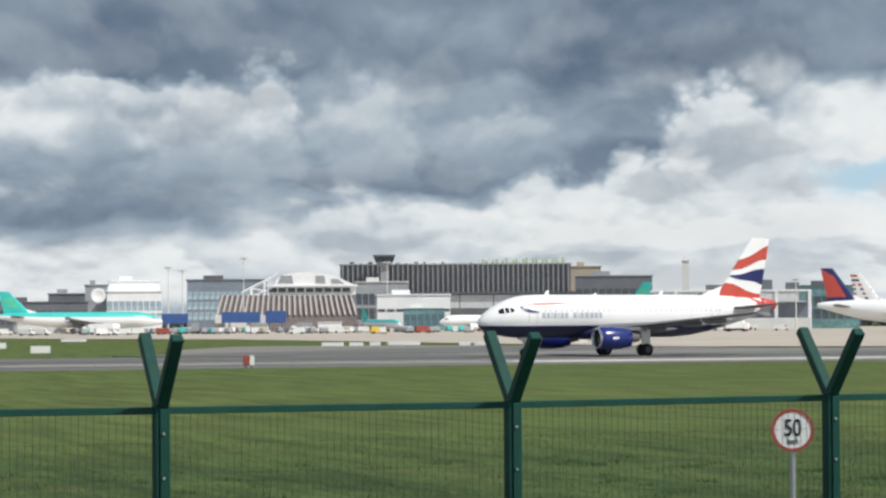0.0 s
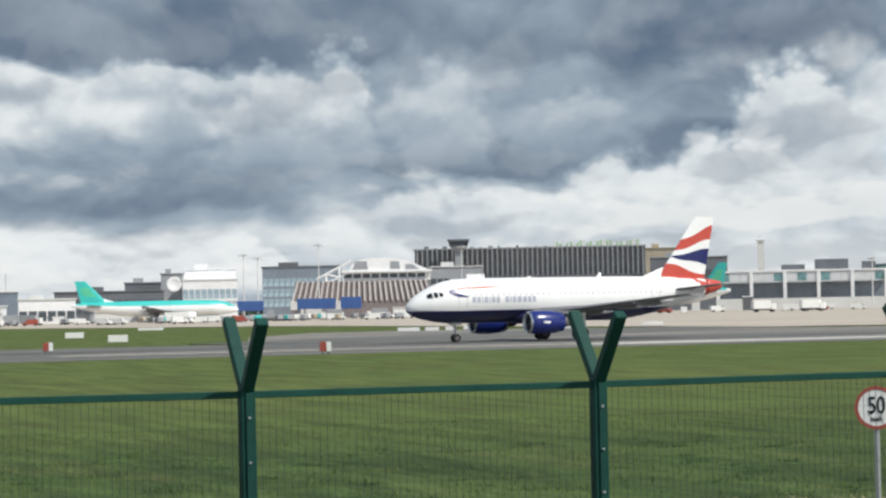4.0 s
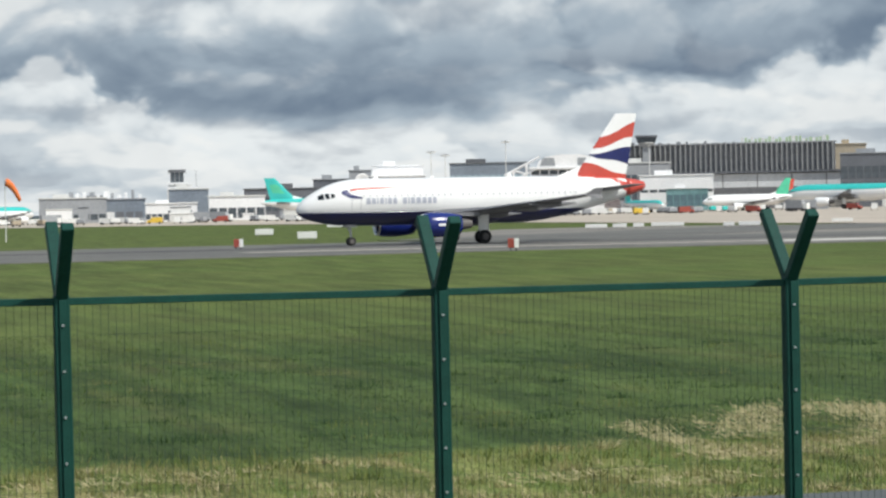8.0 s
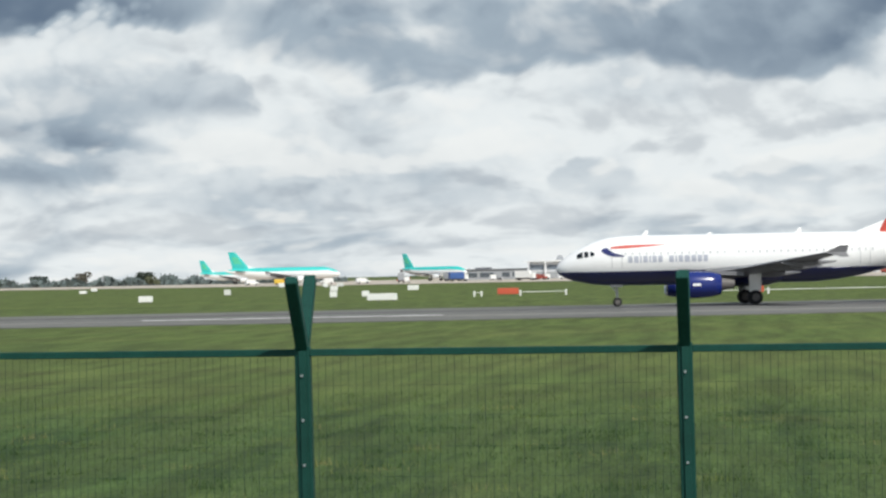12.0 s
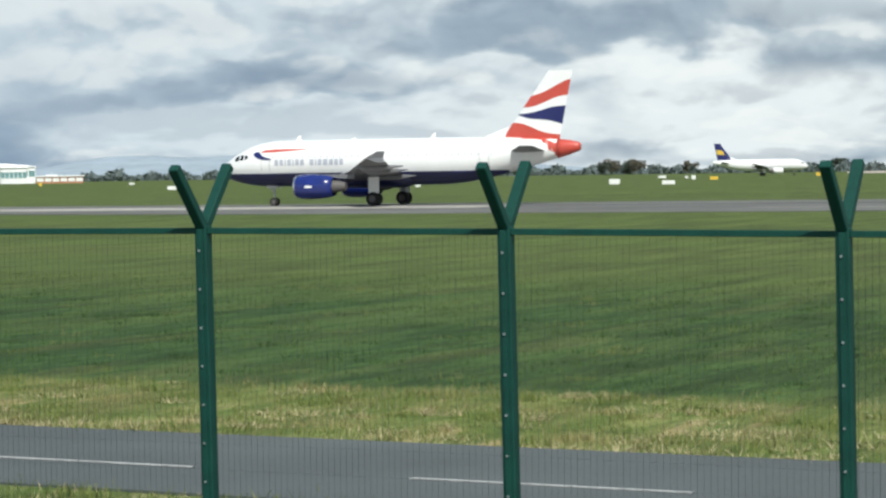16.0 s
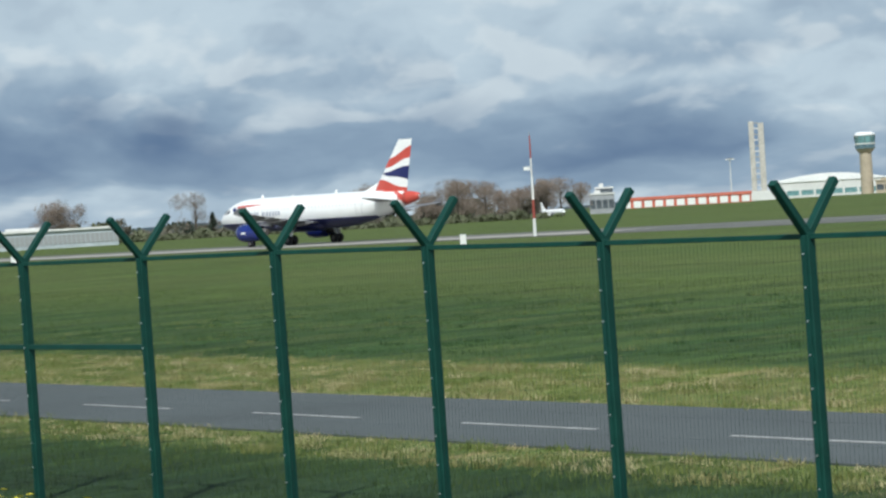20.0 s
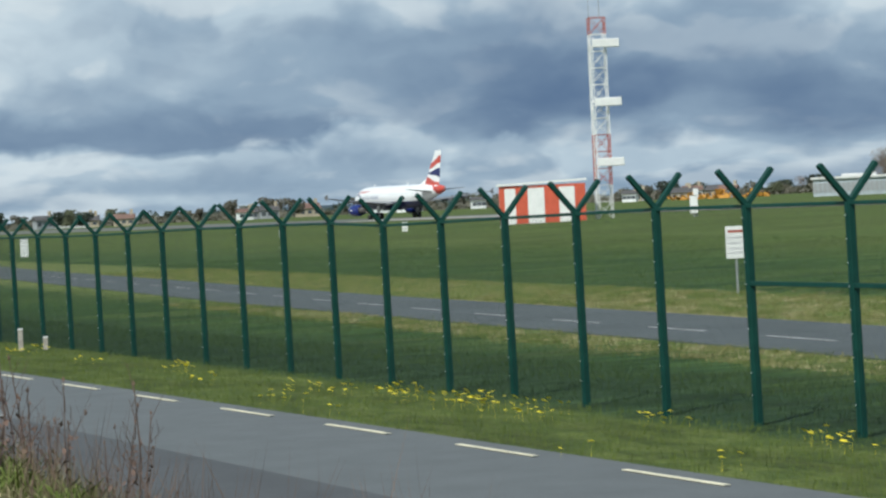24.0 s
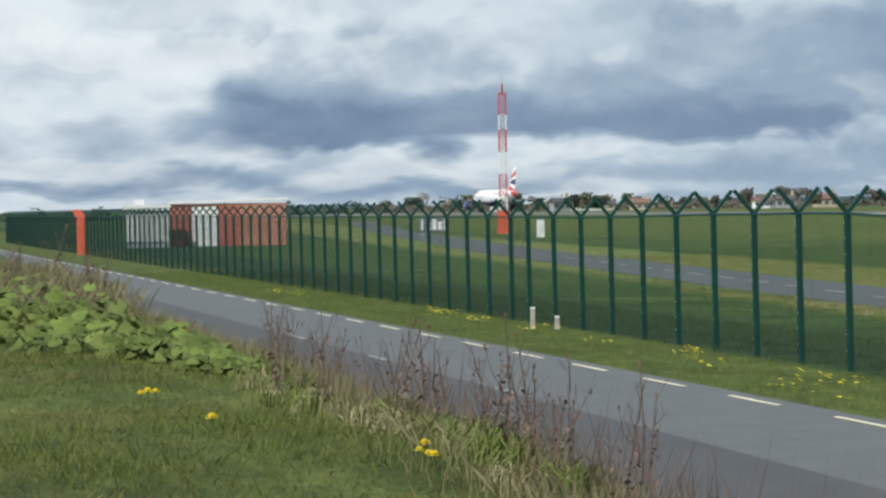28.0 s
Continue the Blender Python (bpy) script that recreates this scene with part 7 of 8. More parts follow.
def crown_mesh(name, seed, height, spread, base, n, size, lean=1.0, material=None, pointed=False):
    """A crown of many small leaf clumps or twigs, with uneven lobes and gaps."""
    r = np.random.default_rng(seed)
    lobes = [(r.normal(0, 0.32, 2) * spread, r.uniform(base + 0.1 * height, height * 0.86)) for _ in range(9)]
    pts = []
    for i in range(n):
        (lx, ly), lz = lobes[int(r.integers(len(lobes)))]
        v = r.normal(0, 1, 3)
        v /= np.linalg.norm(v)
        rad = r.uniform(0.55, 1.0) * spread * 0.36
        z = lz + v[2] * rad * 1.05
        if z > height or z < base:
            z = r.uniform(base, height)
        k = 1.0
        if pointed:
            k = max(0.06, 1.0 - (z - base) / (height - base))
        pts.append((lx * k + v[0] * rad * k, ly * k + v[1] * rad * k, z))
    pts = np.array(pts)
    verts, faces = [], []
    for p in pts:
        a = r.normal(0, 1, 3)
        b = r.normal(0, 1, 3)
        a = a / np.linalg.norm(a) * size * r.uniform(0.6, 1.3)
        b = b / np.linalg.norm(b) * size * lean * r.uniform(0.6, 1.3)
        k = len(verts)
        verts += [tuple(p - a - b), tuple(p + a - b * 0.6), tuple(p + a * 0.7 + b), tuple(p - a * 0.8 + b * 0.7)]
        faces.append((k, k + 1, k + 2, k + 3))
    me = bpy.data.meshes.new(name)
    me.from_pydata(verts, [], faces)
    me.materials.append(material)
    return me


def tree(name, label, seed, height, spread, material, bare=False, pointed=False, n=900):
    """A tapered trunk with limbs and a crown."""
    r = random.Random(seed)
    ob = thing(name, label, "tree")
    bm = bmesh.new()
    tube(bm, (0, 0, -0.4), (0, 0, height * 0.45), height * 0.022, height * 0.014, n=8)
    tube(bm, (0, 0, height * 0.45), (r.uniform(-0.3, 0.3), 0, height * 0.85), height * 0.014, height * 0.004, n=6)
    for i in range(9):
        a = r.uniform(0, 6.28)
        z = height * r.uniform(0.25, 0.7)
        l = spread * r.uniform(0.3, 0.6)
        tube(bm, (0, 0, z), (l * math.cos(a), l * math.sin(a), z + height * r.uniform(0.12, 0.28)), height * 0.009, height * 0.002, n=5)
    part("trunk", bm, bark, ob)
    me = crown_mesh("crown", seed, height, spread, height * (0.16 if not pointed else 0.06), n, 0.55 if not bare else 0.62, 1.0 if not bare else 0.07, material, pointed)
    c = new("crown", me)
    c.parent = ob
    return ob


TREES = {
    "bare": [tree("bare_tree", "leafless brown tree at the field's edge", 11 + i, 13 + i, 7.0, twig_brown, True, n=1700) for i in range(3)],
    "conifer": [tree("conifer_tree", "dark green conifer among bare trees", 31 + i, 11 + i * 2, 4.2, leaf_dark, pointed=True, n=1100) for i in range(2)],
    "broad": [tree("broadleaf_tree", "dark olive tree with an uneven crown", 51 + i, 9 + i, 8, (leaf_olive, leaf_dark, leaf_rust)[i], n=900) for i in range(3)],
}
placed = set()


def plant(kind, az, d, scale, rng):
    i = rng.randrange(len(TREES[kind]))
    m = facing(az, d, rng.uniform(0, 360))
    src = TREES[kind][i]
    o = src if (kind, i) not in placed else copy_thing(src, m)
    placed.add((kind, i))
    o.matrix_basis = m
    o.scale = (scale * rng.uniform(0.9, 1.2), scale * rng.uniform(0.9, 1.2), scale)


rt = random.Random(21)
# the copse beyond the runway in the west
a0, a1 = 51.35, 45.51
for i in range(58):
    f = rt.random()
    az = a0 + (a1 - a0) * f
    d = rt.uniform(640, 720)
    kind = rt.choices(("bare", "conifer", "broad"), (0.80, 0.14, 0.06))[0]
    top = 0.62 + 0.25 * math.sin(f * 9) ** 2
    plant(kind, az, d, (0.76 if kind == "bare" else 0.6) * top * 1.15, rt)
# scattered hedgerow trees farther west
for az, k, sc in [(57.30, "bare", 0.75), (57.02, "bare", 0.8), (56.80, "bare", 0.75), (56.17, "broad", 0.6), (55.93, "broad", 0.55),
                  (54.17, "bare", 0.85), (53.80, "conifer", 0.6), (52.45, "conifer", 0.7), (51.96, "conifer", 0.7), (52.21, "bare", 0.7),
                  (75.10, "broad", 0.55), (75.25, "broad", 0.45), (74.90, "broad", 0.42), (70.27, "broad", 0.5), (57.37, "bare", 0.85), (57.12, "bare", 0.9)]:
    plant(k, az, 720, sc, rt)
for i in range(44):
    az = rt.uniform(52.5, 80)
    plant(rt.choice(("broad", "broad", "bare")), az, rt.uniform(800, 900), rt.uniform(0.35, 0.62), rt)
for i in range(26):
    az = rt.uniform(9, 27)
    plant("broad", az, rt.uniform(1250, 1400), rt.uniform(0.45, 0.7), rt)


def hedge(name, label, az0, az1, d, h, material, seed, n, depth=30.0, size=0.8):
    """A far belt of shrubs: many small clumps in one sheet of growth."""
    r = np.random.default_rng(seed)
    verts, faces = [], []
    for i in range(n):
        az = r.uniform(az0, az1)
        hh = h * (0.55 + 0.45 * math.sin(az * 2.3 + seed) ** 2) * (0.7 + 0.3 * math.sin(az * 9.1))
        x, y = polar(az, d + r.uniform(0, depth))
        z = land(x, y) + hh * r.uniform(0, 1) ** 1.4
        a = r.normal(0, 1, 3) * size
        b = r.normal(0, 1, 3) * size * 0.7
        p = np.array((x, y, z))
        k = len(verts)
        verts += [tuple(p - a - b), tuple(p + a - b), tuple(p + a + b), tuple(p - a + b)]
        faces.append((k, k + 1, k + 2, k + 3))
    me = bpy.data.meshes.new(name)
    me.from_pydata(verts, [], faces)
    me.materials.append(material)
    tagged(new(name, me), label, "hedge", kind="stuff")


# leaves paled towards blue-green: aerial haze mixed into their base colour
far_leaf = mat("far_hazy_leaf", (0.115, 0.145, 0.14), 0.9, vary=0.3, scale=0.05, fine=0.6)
hedge("far_hedge", "hazy pale hedgerow far across the airfield", 8, 33, 1300, 6.0, far_leaf, 3, 14000, 60, 0.6)
hedge("brown_hedge", "brown winter hedgerow behind the grass", 46.5, 80, 800, 4.2, leaf_rust, 4, 18000, 60, 0.3)
hedge("dark_hedge", "dark green hedge behind the grass", 46.5, 90, 860, 5.0, leaf_dark, 5, 16000, 60, 0.32)
hedge("olive_hedge", "olive shrubs under the copse", 46.5, 56, 620, 2.4, leaf_olive, 6, 9000, 30, 0.25)
hedge("east_hedge", "dark shrubs behind the terminal", -36, -8, 1500, 7.0, leaf_dark, 7, 5000, 60, 0.8)


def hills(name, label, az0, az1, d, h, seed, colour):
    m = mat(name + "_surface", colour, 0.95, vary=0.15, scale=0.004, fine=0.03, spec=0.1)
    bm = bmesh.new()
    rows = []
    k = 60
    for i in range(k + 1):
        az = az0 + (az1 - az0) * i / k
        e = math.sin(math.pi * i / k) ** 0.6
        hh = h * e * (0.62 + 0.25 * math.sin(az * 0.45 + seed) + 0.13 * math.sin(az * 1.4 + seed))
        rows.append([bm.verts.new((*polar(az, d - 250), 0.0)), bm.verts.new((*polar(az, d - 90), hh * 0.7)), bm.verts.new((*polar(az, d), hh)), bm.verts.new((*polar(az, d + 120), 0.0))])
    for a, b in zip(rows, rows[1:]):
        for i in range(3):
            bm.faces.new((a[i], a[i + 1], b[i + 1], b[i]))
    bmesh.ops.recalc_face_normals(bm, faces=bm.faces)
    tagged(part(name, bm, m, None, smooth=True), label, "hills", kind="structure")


# distance haze is painted into the colours: pale blue hills, bluish woods
hills("blue_hills", "low hills on the horizon coloured by blue haze", 20, 36, 4300, 50, 0.4, (0.33, 0.39, 0.44))
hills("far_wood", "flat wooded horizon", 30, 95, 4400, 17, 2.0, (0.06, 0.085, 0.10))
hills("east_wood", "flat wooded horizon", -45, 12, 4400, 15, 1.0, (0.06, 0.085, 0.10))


# houses and a glasshouse at the edge of the field
def house(az, d, w, h, wall, roof_m, rng):
    ob = thing("house", "small pale house with a pitched roof", "house", facing(az, d, rng.uniform(-25, 25)), group="houses beyond the field")
    dd = w * 0.6
    part("wall", boxes(((-w / 2, 0, -0.3), (w / 2, dd, h))), wall, ob)
    bm = bmesh.new()
    loft(bm, [[(-w / 2 - 0.3, -0.4, h), (-w / 2 - 0.3, dd + 0.4, h), (-w / 2 - 0.3, dd / 2, h + w * 0.24)], [(w / 2 + 0.3, -0.4, h), (w / 2 + 0.3, dd + 0.4, h), (w / 2 + 0.3, dd / 2, h + w * 0.24)]])
    part("roof", bm, roof_m, ob)
    part("chimney", boxes(((w * 0.3, dd * 0.4, h), (w * 0.3 + 0.8, dd * 0.6, h + w * 0.24 + 1.2))), tan_wall, ob)
    for i in range(3):
        x = -w / 2 + w * (i + 0.5) / 3
        part("window", boxes(((x - 0.6, -0.06, h * 0.35), (x + 0.6, 0.0, h * 0.75))), glass_dark, ob)


slate = mat("slate_roof", (0.09, 0.085, 0.085), 0.7, vary=0.2, scale=0.5, fine=4)
red_roof = mat("red_roof", (0.19, 0.115, 0.09), 0.75, vary=0.2, scale=0.5, fine=4)
for i in range(30):
    az = rt.uniform(56, 78)
    house(az, rt.uniform(730, 790), rt.uniform(4, 6.5), rt.uniform(1.8, 2.6), rt.choice((white_wall, pale_wall, tan_wall, grey_wall)), rt.choice((slate, slate, red_roof)), rt)
building("glasshouse", "long pale glasshouse at the field's edge", (57.40, 560, 29.7, 2.2, 4.9), 12, mat("pale_glass", (0.42, 0.47, 0.50), 0.3, vary=0.15, scale=0.2, fine=1), pale_wall, steel_grey, 1, 30, (0.15, 0.85), category="glasshouse")
building("farm_shed", "low white shed beside the copse", (51.09, 640, 8.3, 2.1, 4.8), 8, white_wall, pale_wall, category="shed", eaves=0.2)
building("pale_shed", "low tan shed beside the copse", (52.10, 650, 13.7, 2.4, 4.9), 8, tan_wall, pale_wall, category="shed", eaves=0.2)
building("small_tower_house", "small stepped grey lookout building", (45.26, 700, 6.7, 2.6, 6.4), 8, grey_wall, pale_wall, glass_dark, 1, 4, category="hut", eaves=0.2)
building("lookout_cab", "small glazed cab with a pale roof", (45.20, 705, 4.6, 5.6, 8.0), 4, glass_dark, pale_wall, category="hut", eaves=0.3)
small_plane = airliner("small_white_airplane", "small white airplane parked far off", white_paint, None, 0, white_paint, white_paint)
park(small_plane, 46.36, 640, 11, 170, dup=False)
gorse = mat("gorse_orange", (0.55, 0.26, 0.04), 0.8, vary=0.3, scale=0.4, fine=2)
hedge("gorse_bushes", "orange-yellow bushes and machinery by the houses", 59.84, 62.06, 700, 2.2, gorse, 9, 160, 20, 0.5)


# ---- grass, flowers and plants near the viewer ----
def blade_mat(name, low, high, tip=None):
    """Grass blades: each blade its own shade between two greens."""
    m = bpy.data.materials.new(name)
    m.use_nodes = True
    nt = m.node_tree
    b = nt.nodes["Principled BSDF"]
    b.inputs["Roughness"].default_value = 0.7
    b.inputs["Specular IOR Level"].default_value = 0.2
    g = nt.nodes.new("ShaderNodeNewGeometry")
    mix = nt.nodes.new("ShaderNodeMix")
    mix.data_type = "RGBA"
    mix.inputs[6].default_value = (*low, 1)
    mix.inputs[7].default_value = (*high, 1)
    nt.links.new(g.outputs["Random Per Island"], mix.inputs[0])
    last = mix.outputs[2]
    if tip:
        t = nt.nodes.new("ShaderNodeTexNoise")
        t.inputs["Scale"].default_value = 0.8
        t.inputs["Detail"].default_value = 4
        tc = nt.nodes.new("ShaderNodeTexCoord")
        nt.links.new(tc.outputs["Object"], t.inputs["Vector"])
        mr = nt.nodes.new("ShaderNodeMapRange")
        mr.inputs[1].default_value, mr.inputs[2].default_value = 0.48, 0.62
        nt.links.new(t.outputs["Fac"], mr.inputs[0])
        m2 = nt.nodes.new("ShaderNodeMix")
        m2.data_type = "RGBA"
        m2.inputs[7].default_value = (*tip, 1)
        nt.links.new(mr.outputs[0], m2.inputs[0])
        nt.links.new(last, m2.inputs[6])
        last = m2.outputs[2]
    nt.links.new(last, b.inputs["Base Color"])
    return m


def grass(name, label, x0, x1, low, high, n, h, w, material, seed, patchy=0.0, lean=0.5):
    """Blades strewn between two lines low(x) and high(x); h and w are height and width."""
    r = np.random.default_rng(seed)
    xs = r.uniform(x0, x1, n)
    u = r.uniform(0, 1, n)
    lo = np.array([low(x) for x in xs])
    hi = np.array([high(x) for x in xs])
    ys = lo + (hi - lo) * u
    if patchy:
        keep = (np.sin(xs * 0.9 + 1.3 * np.sin(ys * 0.7)) + np.sin(ys * 1.3 + 0.8 * np.sin(xs * 0.45)) + r.normal(0, 0.8, n)) > -1.6 + 2.2 * patchy
        xs, ys = xs[keep], ys[keep]
    n = len(xs)
    zs = np.array([land(x, y) for x, y in zip(xs, ys)]) - 0.02
    hh = h * r.uniform(0.45, 1.15, n) * (0.88 + 0.16 * np.sin(xs * 1.7 + 3.0 * np.sin(ys * 1.1 + 0.31 * xs)))
    a = r.uniform(0, 2 * np.pi, n)
    ww = w * r.uniform(0.6, 1.3, n)
    dx, dy = np.cos(a) * ww / 2, np.sin(a) * ww / 2
    la = r.uniform(0, 2 * np.pi, n)
    ll = hh * lean * r.uniform(0.1, 1.0, n)
    verts = np.empty((n, 4, 3))
    verts[:, 0] = np.stack([xs - dx, ys - dy, zs], 1)
    verts[:, 1] = np.stack([xs + dx, ys + dy, zs], 1)
    verts[:, 2] = np.stack([xs + dx * 0.6 + np.cos(la) * ll * 0.52, ys + dy * 0.6 + np.sin(la) * ll * 0.52, zs + hh * 0.62], 1)
    verts[:, 3] = np.stack([xs + np.cos(la) * ll, ys + np.sin(la) * ll, zs + hh], 1)
    faces = np.empty((n, 2, 3), dtype=int)
    k = np.arange(n) * 4
    faces[:, 0] = np.stack([k, k + 1, k + 2], 1)
    faces[:, 1] = np.stack([k, k + 2, k + 3], 1)
    me = bpy.data.meshes.new(name)
    me.from_pydata(verts.reshape(-1, 3).tolist(), [], faces.reshape(-1, 3).tolist())
    me.materials.append(material)
    return tagged(new(name, me), label, "grass", kind="stuff")


def perim_y(x):
    for a, b in zip(PERIM, PERIM[1:]):
        if b[0] <= x <= a[0]:
            return a[1] + (b[1] - a[1]) * (x - a[0]) / (b[0] - a[0])
    return PERIM[-1][1]


def road_y(x):
    for a, b in zip(ROAD, ROAD[1:]):
        if b[0] <= x <= a[0]:
            return a[1] + (b[1] - a[1]) * (x - a[0]) / (b[0] - a[0])
    return ROAD[-1][1]


def fence_y(x):
    return fence_place(int(x / 2.5))[1]


g_foot = blade_mat("blade_dark", (0.033, 0.062, 0.022), (0.058, 0.092, 0.032))
g_field = blade_mat("blade_field", (0.046, 0.082, 0.020), (0.074, 0.116, 0.030), (0.088, 0.124, 0.034))
g_field_dark = blade_mat("blade_field_dark", (0.030, 0.066, 0.022), (0.052, 0.094, 0.030))
g_rough = blade_mat("blade_rough", (0.110, 0.157, 0.037), (0.186, 0.212, 0.064), (0.28, 0.255, 0.11))
g_verge = blade_mat("blade_verge", (0.082, 0.118, 0.025), (0.142, 0.180, 0.042))
g_bank = blade_mat("blade_bank", (0.078, 0.098, 0.020), (0.142, 0.160, 0.040), (0.195, 0.170, 0.060))
g_brow = blade_mat("blade_brow", (0.115, 0.125, 0.042), (0.33, 0.29, 0.16))
g_straw = blade_mat("blade_straw", (0.13, 0.125, 0.055), (0.30, 0.26, 0.15))
g_wisp = blade_mat("blade_bleached", (0.30, 0.27, 0.13), (0.52, 0.45, 0.27))

grass("fence_foot_grass", "grass along the foot of the fence", -130, 22, lambda x: fence_y(x) - 0.25, lambda x: fence_y(x) + 4.6, 80000, 0.16, 0.009, g_foot, 1)
grass("inner_verge_grass", "mixed grass between the fence and service road", -120, 22, lambda x: fence_y(x) + 2.6, lambda x: perim_y(x) - 2.5, 70000, 0.13, 0.009, g_field, 2)
grass("rough_roadside_grass", "straw-tipped rough grass beside the service road", -150, 26, lambda x: perim_y(x) + 2.6, lambda x: perim_y(x) + 9.3, 170000, 0.15, 0.008, g_rough, 3)
grass("field_grass", "tall green field grass", -170, 45, lambda x: perim_y(x) + 8.6, lambda x: perim_y(x) + 46, 190000, 0.15, 0.010, g_field, 4, 0.1, 0.8)
grass("road_verge_grass", "short verge grass between the road and fence", -130, 10, lambda x: road_y(x) + 3.75, lambda x: fence_y(x) - 0.1, 60000, 0.13, 0.010, g_verge, 6)
grass("bank_grass", "lush grass on the roadside bank", -62, -4, lambda x: -2.5, lambda x: 4.6, 240000, 0.075, 0.006, g_bank, 7, 0.0, 1.3)
grass("bank_dry_grass", "dry straw grass on the edge of the bank", -40, -5, lambda x: 2.7, lambda x: 4.4, 11000, 0.18, 0.0035, g_straw, 8, 0.4, 1.1)
def tussocks(name, label, x0, x1, n, per, h, material, seed, near, far, base=None, wide=0.006, lean=0.6, spread=1.0):
    """Clumps of taller grass strewn over the field."""
    r = np.random.default_rng(seed)
    cx = r.uniform(x0, x1, n)
    cy = np.array([(base or perim_y)(x) for x in cx]) + near + (far - near) * r.uniform(0, 1, n) ** 1.3
    size = r.uniform(0.15, 0.6, n) * spread
    xs = np.repeat(cx, per) + r.normal(0, 1, n * per) * np.repeat(size, per)
    ys = np.repeat(cy, per) + r.normal(0, 0.6, n * per) * np.repeat(size, per)
    zs = np.array([land(x, y) for x, y in zip(xs, ys)]) - 0.02
    hh = h * r.uniform(0.5, 1.1, n * per) * np.repeat(r.uniform(0.6, 1.2, n), per)
    a, la = r.uniform(0, 6.28, n * per), r.uniform(0, 6.28, n * per)
    dx, dy = np.cos(a) * wide, np.sin(a) * wide
    ll = hh * lean * r.uniform(0.1, 1.0, n * per)
    verts = np.stack([np.stack([xs - dx, ys - dy, zs], 1), np.stack([xs + dx, ys + dy, zs], 1), np.stack([xs + np.cos(la) * ll, ys + np.sin(la) * ll, zs + hh], 1)], 1)
    k = np.arange(n * per) * 3
    me = bpy.data.meshes.new(name)
    me.from_pydata(verts.reshape(-1, 3).tolist(), [], np.stack([k, k + 1, k + 2], 1).tolist())
    me.materials.append(material)
    tagged(new(name, me), label, "grass", kind="stuff")


tussocks("field_tussocks", "darker tussocks in the field grass", -75, 30, 620, 60, 0.15, g_field_dark, 41, 10.5, 34, None, 0.007, 0.8, 0.8)
tussocks("pale_tussocks", "paler seeding tussocks in the field grass", -75, 30, 300, 45, 0.15, g_rough, 42, 8.0, 40)
tussocks("straw_tussocks", "straw-coloured tussocks beside the service road", -70, 30, 160, 50, 0.16, g_straw, 43, 3.5, 10.5)

tussocks("bleached_wisps", "flattened bleached straw beside the service road", -75, 30, 520, 60, 0.13, g_wisp, 48, 2.7, 9.6, None, 0.011, 1.8, 0.5)
tussocks("seeding_wisps", "pale seeding grass beside the service road", -80, 30, 700, 60, 0.17, g_rough, 51, 2.7, 9.4, None, 0.011, 1.0, 0.7)
tussocks("road_edge_straw", "thin straw fringe along the far edge of the service road", -80, 30, 420, 34, 0.07, g_wisp, 49, 2.6, 2.8, None, 0.010, 2.0, 0.8)
tussocks("inner_straw", "straw wisps in the grass before the service road", -80, 30, 420, 50, 0.10, g_wisp, 50, -4.4, -2.7, None, 0.010, 1.8, 0.5)
tussocks("inner_pale_grass", "pale green grass before the service road", -90, 30, 600, 60, 0.14, g_rough, 52, -4.6, -2.7, None, 0.010, 1.0, 0.8)



def straw_wisps(name, label, lines, n, seed):
    """Short bleached blades that lie along winding lines in the grass."""
    r = random.Random(seed)
    verts, faces = [], []
    for line, width in lines:
        for (ax, ay), (bx, by) in zip(line, line[1:]):
            for _ in range(int(n * math.hypot(bx - ax, by - ay) * width)):
                f = r.random()
                x, y = ax + (bx - ax) * f + r.gauss(0, width * 0.35), ay + (by - ay) * f + r.gauss(0, width * 0.5)
                a, l, w = r.uniform(0, 6.28), r.uniform(0.06, 0.2), r.uniform(0.004, 0.009)
                z = land(x, y) + r.uniform(0.04, 0.13)
                k = len(verts)
                verts += [(x - w, y, z), (x + w, y, z + w), (x + math.cos(a) * l, y + math.sin(a) * l, z + r.uniform(-0.02, 0.09))]
                faces.append((k, k + 1, k + 2))
    me = bpy.data.meshes.new(name)
    me.from_pydata(verts, [], faces)
    me.materials.append(g_wisp)
    tagged(new(name, me), label, "grass", kind="stuff")


straw_wisps("field_straw", "bleached straw lying in winding bands in the field grass", (
    (((13.8, 33.6), (15.2, 36.2), (16.4, 37.8), (17.3, 37.5), (16.8, 35.2), (15.6, 31.4)), 0.9),
    (((13.1, 36.0), (12.8, 33.4), (12.5, 31.0)), 0.5), (((12.2, 30.6), (13.6, 31.2), (15.4, 32.3)), 0.4),
    (((9.0, 29.5), (9.7, 29.2), (10.6, 29.8), (11.2, 29.9)), 0.45), (((10.4, 28.2), (12.3, 28.8)), 0.35),
    (((3.2, 30.0), (4.4, 29.4), (5.8, 28.7)), 0.4), (((-1.0, 31.2), (2.2, 30.8), (6.8, 31.4)), 0.5), (((16.5, 36.4), (19.5, 37.0), (22, 35.5)), 0.8)), 240, 61)

g_tuft = blade_mat("blade_bank_tuft", (0.080, 0.118, 0.020), (0.165, 0.200, 0.048))
g_stem = blade_mat("dry_stem", (0.10, 0.062, 0.046), (0.24, 0.165, 0.125))


def brow(x):
    return 3.2 + 0.018 * (-x - 10)


